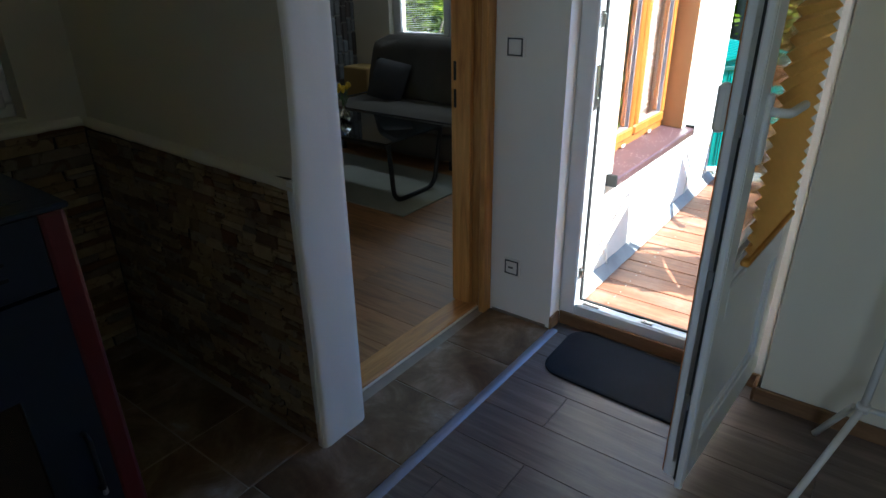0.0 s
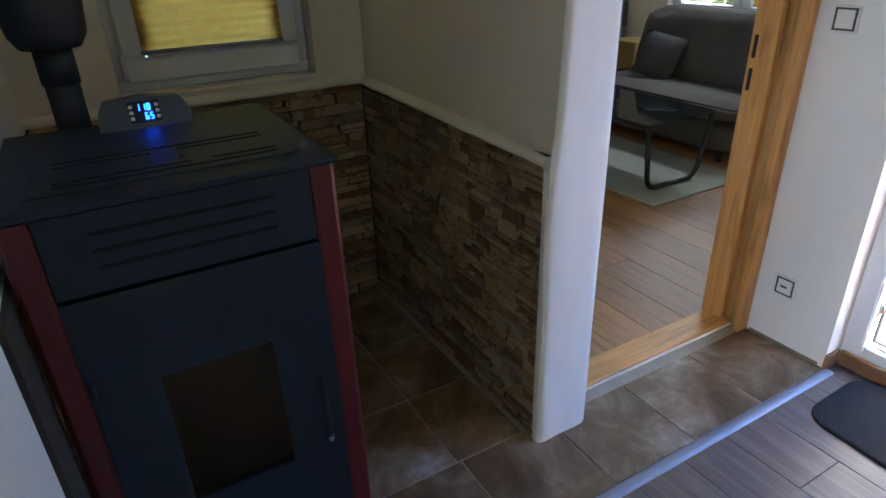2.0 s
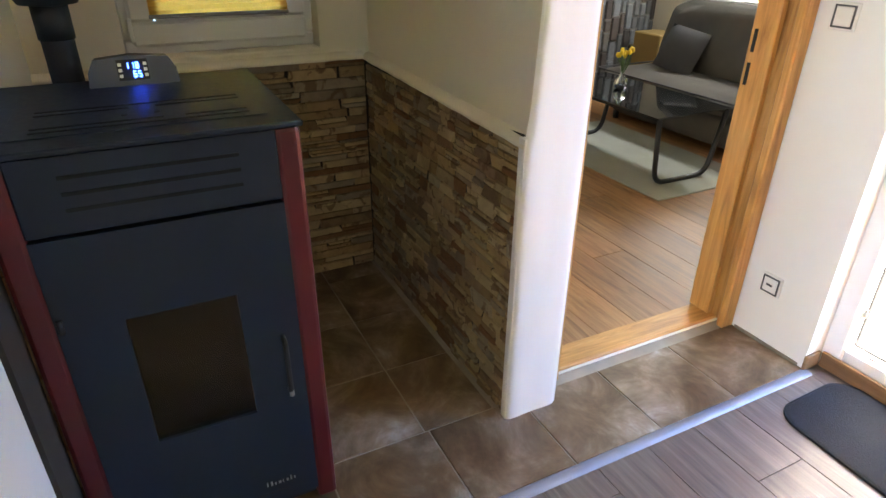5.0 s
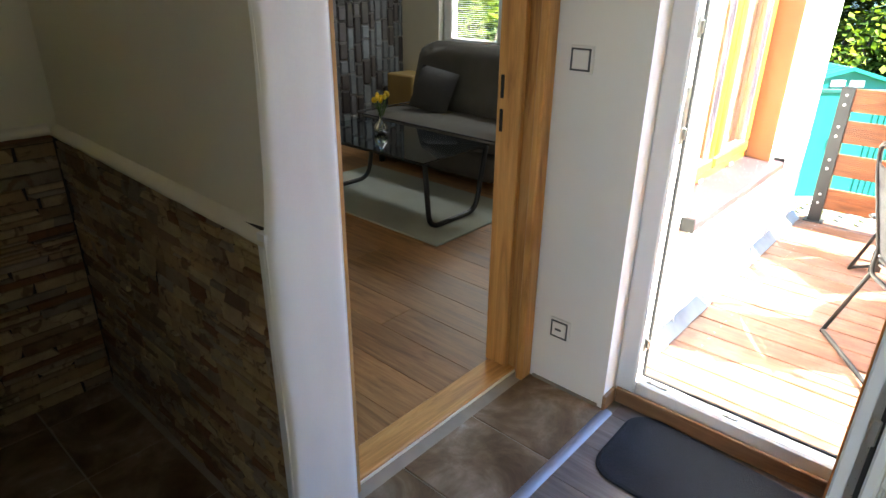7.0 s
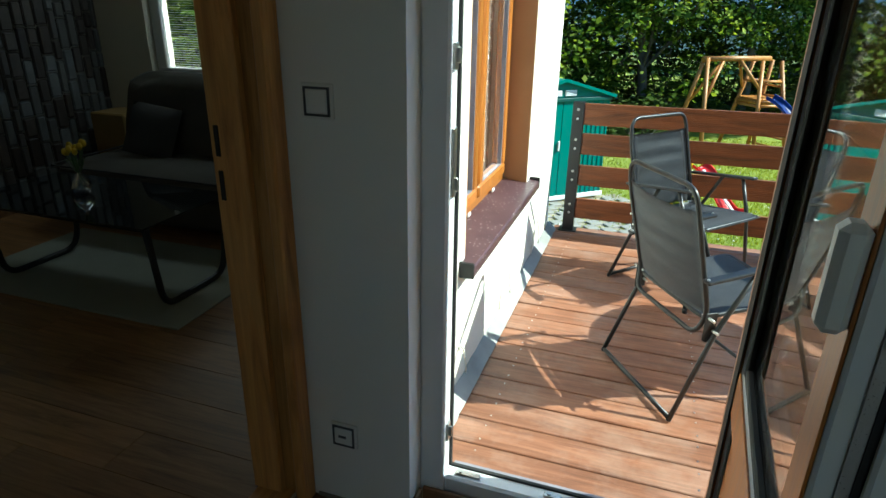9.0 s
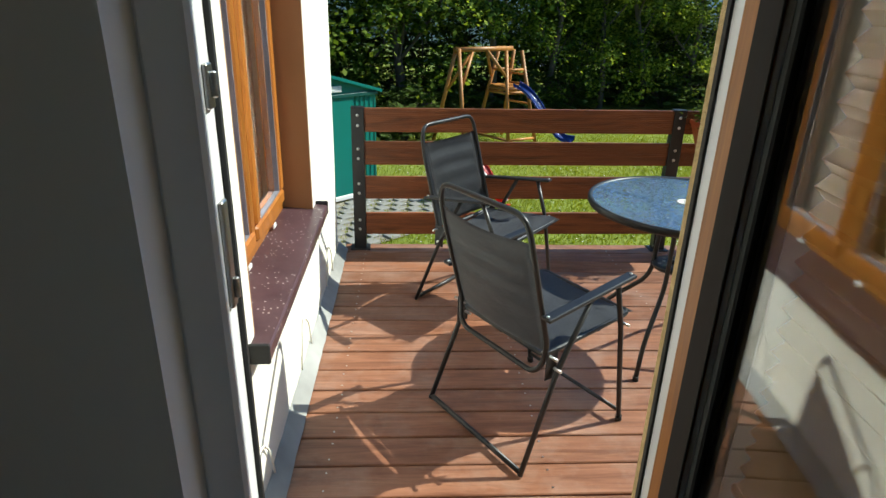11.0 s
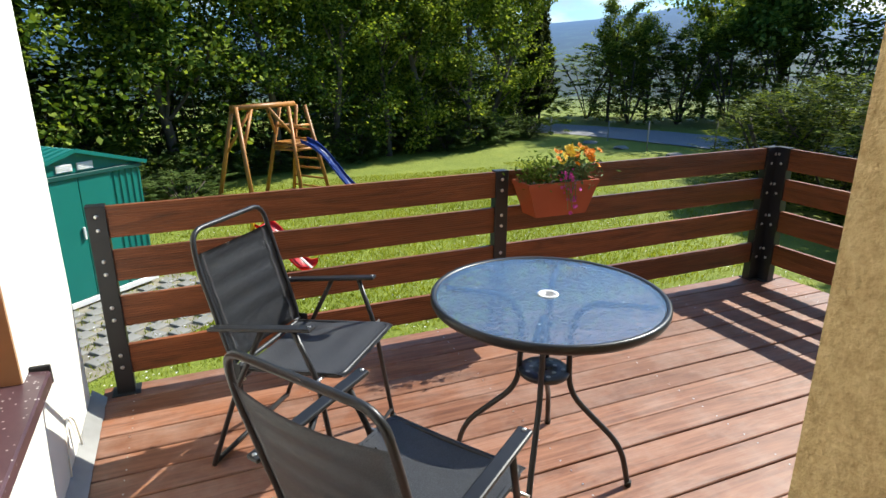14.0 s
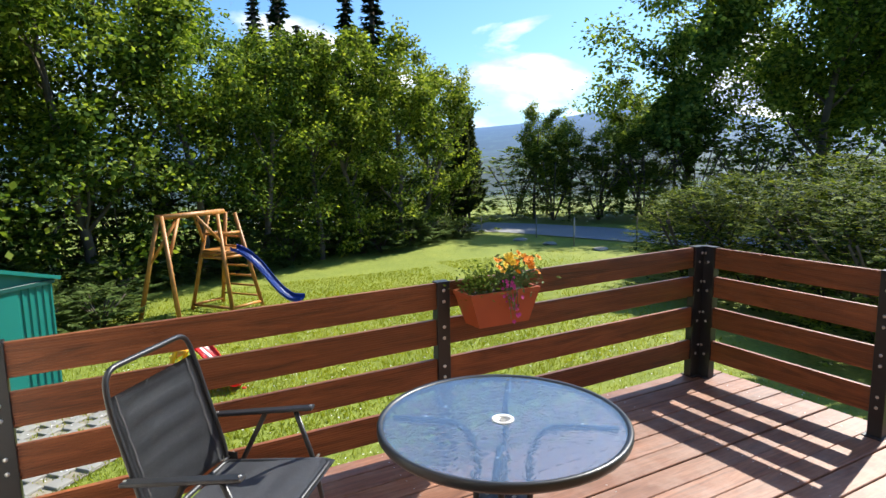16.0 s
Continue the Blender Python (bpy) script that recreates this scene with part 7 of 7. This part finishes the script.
# ---- stone cladding ----
def clad(parent, plane, at, u0, u1, z1, seed, courses, lmin, lmax, out, limit=300, name="stone", cap=True):
    """Split stone strips over a wall; plane 'x' or 'y'; out: the side they stand proud of."""
    rng = random.Random(seed)
    rest = bmesh.new()
    count = 0
    z = 0.0
    zs = [0.0]
    while zs[-1] < z1 - courses * 0.6:
        zs.append(zs[-1] + courses * rng.uniform(0.75, 1.3))
    zs[-1] = z1
    cells = []
    for za, zb in zip(zs, zs[1:]):
        u = u0
        while u < u1 - 0.005:
            L = rng.uniform(lmin, lmax)
            if u + L > u1 - 0.04:
                L = u1 - u
            if rng.random() < 0.35:
                zm = za + (zb - za) * rng.uniform(0.4, 0.6)
                cells += [(u, u + L, za, zm), (u, u + L, zm, zb)]
            else:
                cells.append((u, u + L, za, zb))
            u += L
    for a, b, c, d in cells:
        t = rng.uniform(0.006, 0.014)
        g = 0.0006
        own = bmesh.new()
        cu, cz, hu, hz = (a + b) / 2, (c + d) / 2, (b - a) / 2 - g, (d - c) / 2 - g
        vs = []
        j = lambda s: rng.uniform(-s, s)
        sk = rng.uniform(-0.004, 0.004)
        e = {(du, dz): j(min(0.012, hu * 0.4)) for du in (-1, 1) for dz in (-1, 1)}
        if a <= u0 + 0.001 or b >= u1 - 0.001:
            e = {k: 0.0 for k in e}
        for du, dz, dt in ((-1, -1, 0), (1, -1, 0), (1, 1, 0), (-1, 1, 0)):
            vs.append((du * hu + e[du, dz], dz * hz, 0.0))
        k = min(0.004, hz * 0.4)
        for du, dz in ((-1, -1), (1, -1), (1, 1), (-1, 1)):
            vs.append((du * (hu - k) + e[du, dz] + j(0.002), dz * (hz - k * 0.6) + j(0.0018), t * rng.uniform(0.75, 1.15)))
        mid = (j(hu * 0.5), j(hz * 0.3), t * rng.uniform(0.95, 1.12))
        conv = (lambda u2, z2, o: Vector((out * o, u2, z2))) if plane == "x" else (lambda u2, z2, o: Vector((u2, out * o, z2)))
        bv = [own.verts.new(conv(*v)) for v in vs]
        mv = own.verts.new(conv(*mid))
        for i in range(4):
            own.faces.new((bv[i], bv[(i + 1) % 4], bv[4 + (i + 1) % 4], bv[4 + i]))
            own.faces.new((bv[4 + i], bv[4 + (i + 1) % 4], mv))
        place = (at, cu, cz) if plane == "x" else (cu, at, cz)
        if count < limit:
            ob = new(name, mesh_of(name, own, M_SLATE))
            ob.location = place
            ob.parent = parent
            count += 1
        else:
            bm_add(rest, own, Matrix.Translation(place))
    if len(rest.verts):
        tagged(part("stones", rest, M_SLATE, parent, "small split stones"), kind="stuff")
    else:
        rest.free()


cl1 = tagged(new("stone_cladding"), "split slate strips in brown and grey", "", kind="structure")
part("bed", bm_box(XN, XA - 0.015, YS + 0.018, YS + 0.03, 0, 0.93), M_UNDER, cl1, "", "structure")
clad(cl1, "y", YS + 0.019, XN + 0.01, XA - 0.014, 0.912, 51, 0.038, 0.05, 0.14, -1, 300)
cl2 = tagged(new("stone_cladding_back"), "split slate strips in brown and grey", "", kind="structure")
part("bed", bm_box(XN, XN + 0.01, YL, YS + 0.018, 0, 0.93), M_UNDER, cl2, "", "structure")
clad(cl2, "x", XN + 0.009, YL + 0.01, YS + 0.005, 0.94, 52, 0.034, 0.10, 0.30, 1, 300)
cl3 = tagged(new("stone_cladding_side"), "split slate strips in brown and grey", "", kind="structure")
# bed runs on past the stones as a dark strip for the shade there
part("bed", bm_box(XN + 0.01, -1.11, YL, YL + 0.01, 0, 0.93), M_UNDER, cl3, "", "structure")
clad(cl3, "y", YL + 0.009, XN + 0.03, -1.25, 0.93, 53, 0.036, 0.08, 0.2, 1, 200)
def lip(v):
    """Cross-section of the plaster edge: depth from the wall and height."""
    pts = [(0.0, 0.016), (0.016, 0.010), (0.029, -0.002), (0.031, -0.012), (0.012, -0.018)]
    return pts[min(4, int(v * 4 + 0.5))]


bm = bm_grid(60, 4, lambda u, v: Vector((XN + u * (XA - 0.006 - XN), YS + 0.031 - lip(v)[0], 0.944 - 0.028 * u + lip(v)[1] + 0.003 * noise.noise(Vector((u * 16, 0, 0))))))
bm_grid(60, 4, lambda u, v: Vector((XN + lip(v)[0] * 0.9, YL + u * (YS - YL), 0.950 + lip(v)[1] + 0.003 * noise.noise(Vector((u * 16, 0, 4))))), bm)
struct("plaster_edge", bm, M_WALL, "cream plaster edge over the stones")

# rounded stone slabs on the living room side wall
rs = tagged(new("room_stones"), "dark mottled upright stone slabs", "", kind="structure")
rng = random.Random(61)
u = 3.53
while u < BY - 0.01:
    w = rng.uniform(0.055, 0.10)
    z = rng.uniform(-0.1, 0)
    while z < 1.9:
        h = rng.uniform(0.10, 0.24)
        a, b, c, d = u + 0.003, min(u + w, BY) - 0.003, max(z, 0) + 0.003, z + h - 0.003
        if d > c + 0.02 and b > a + 0.01:
            me = mesh_of("stone", bm_box(0, rng.uniform(0.010, 0.022), -(b - a) / 2, (b - a) / 2, -(d - c) / 2, (d - c) / 2, min(0.012, (b - a) * 0.3)), M_ROOMSTONE)
            ob = new("stone", me)
            ob.location = (-4.62, (a + b) / 2, (c + d) / 2)
            ob.parent = rs
        z += h
    u += w
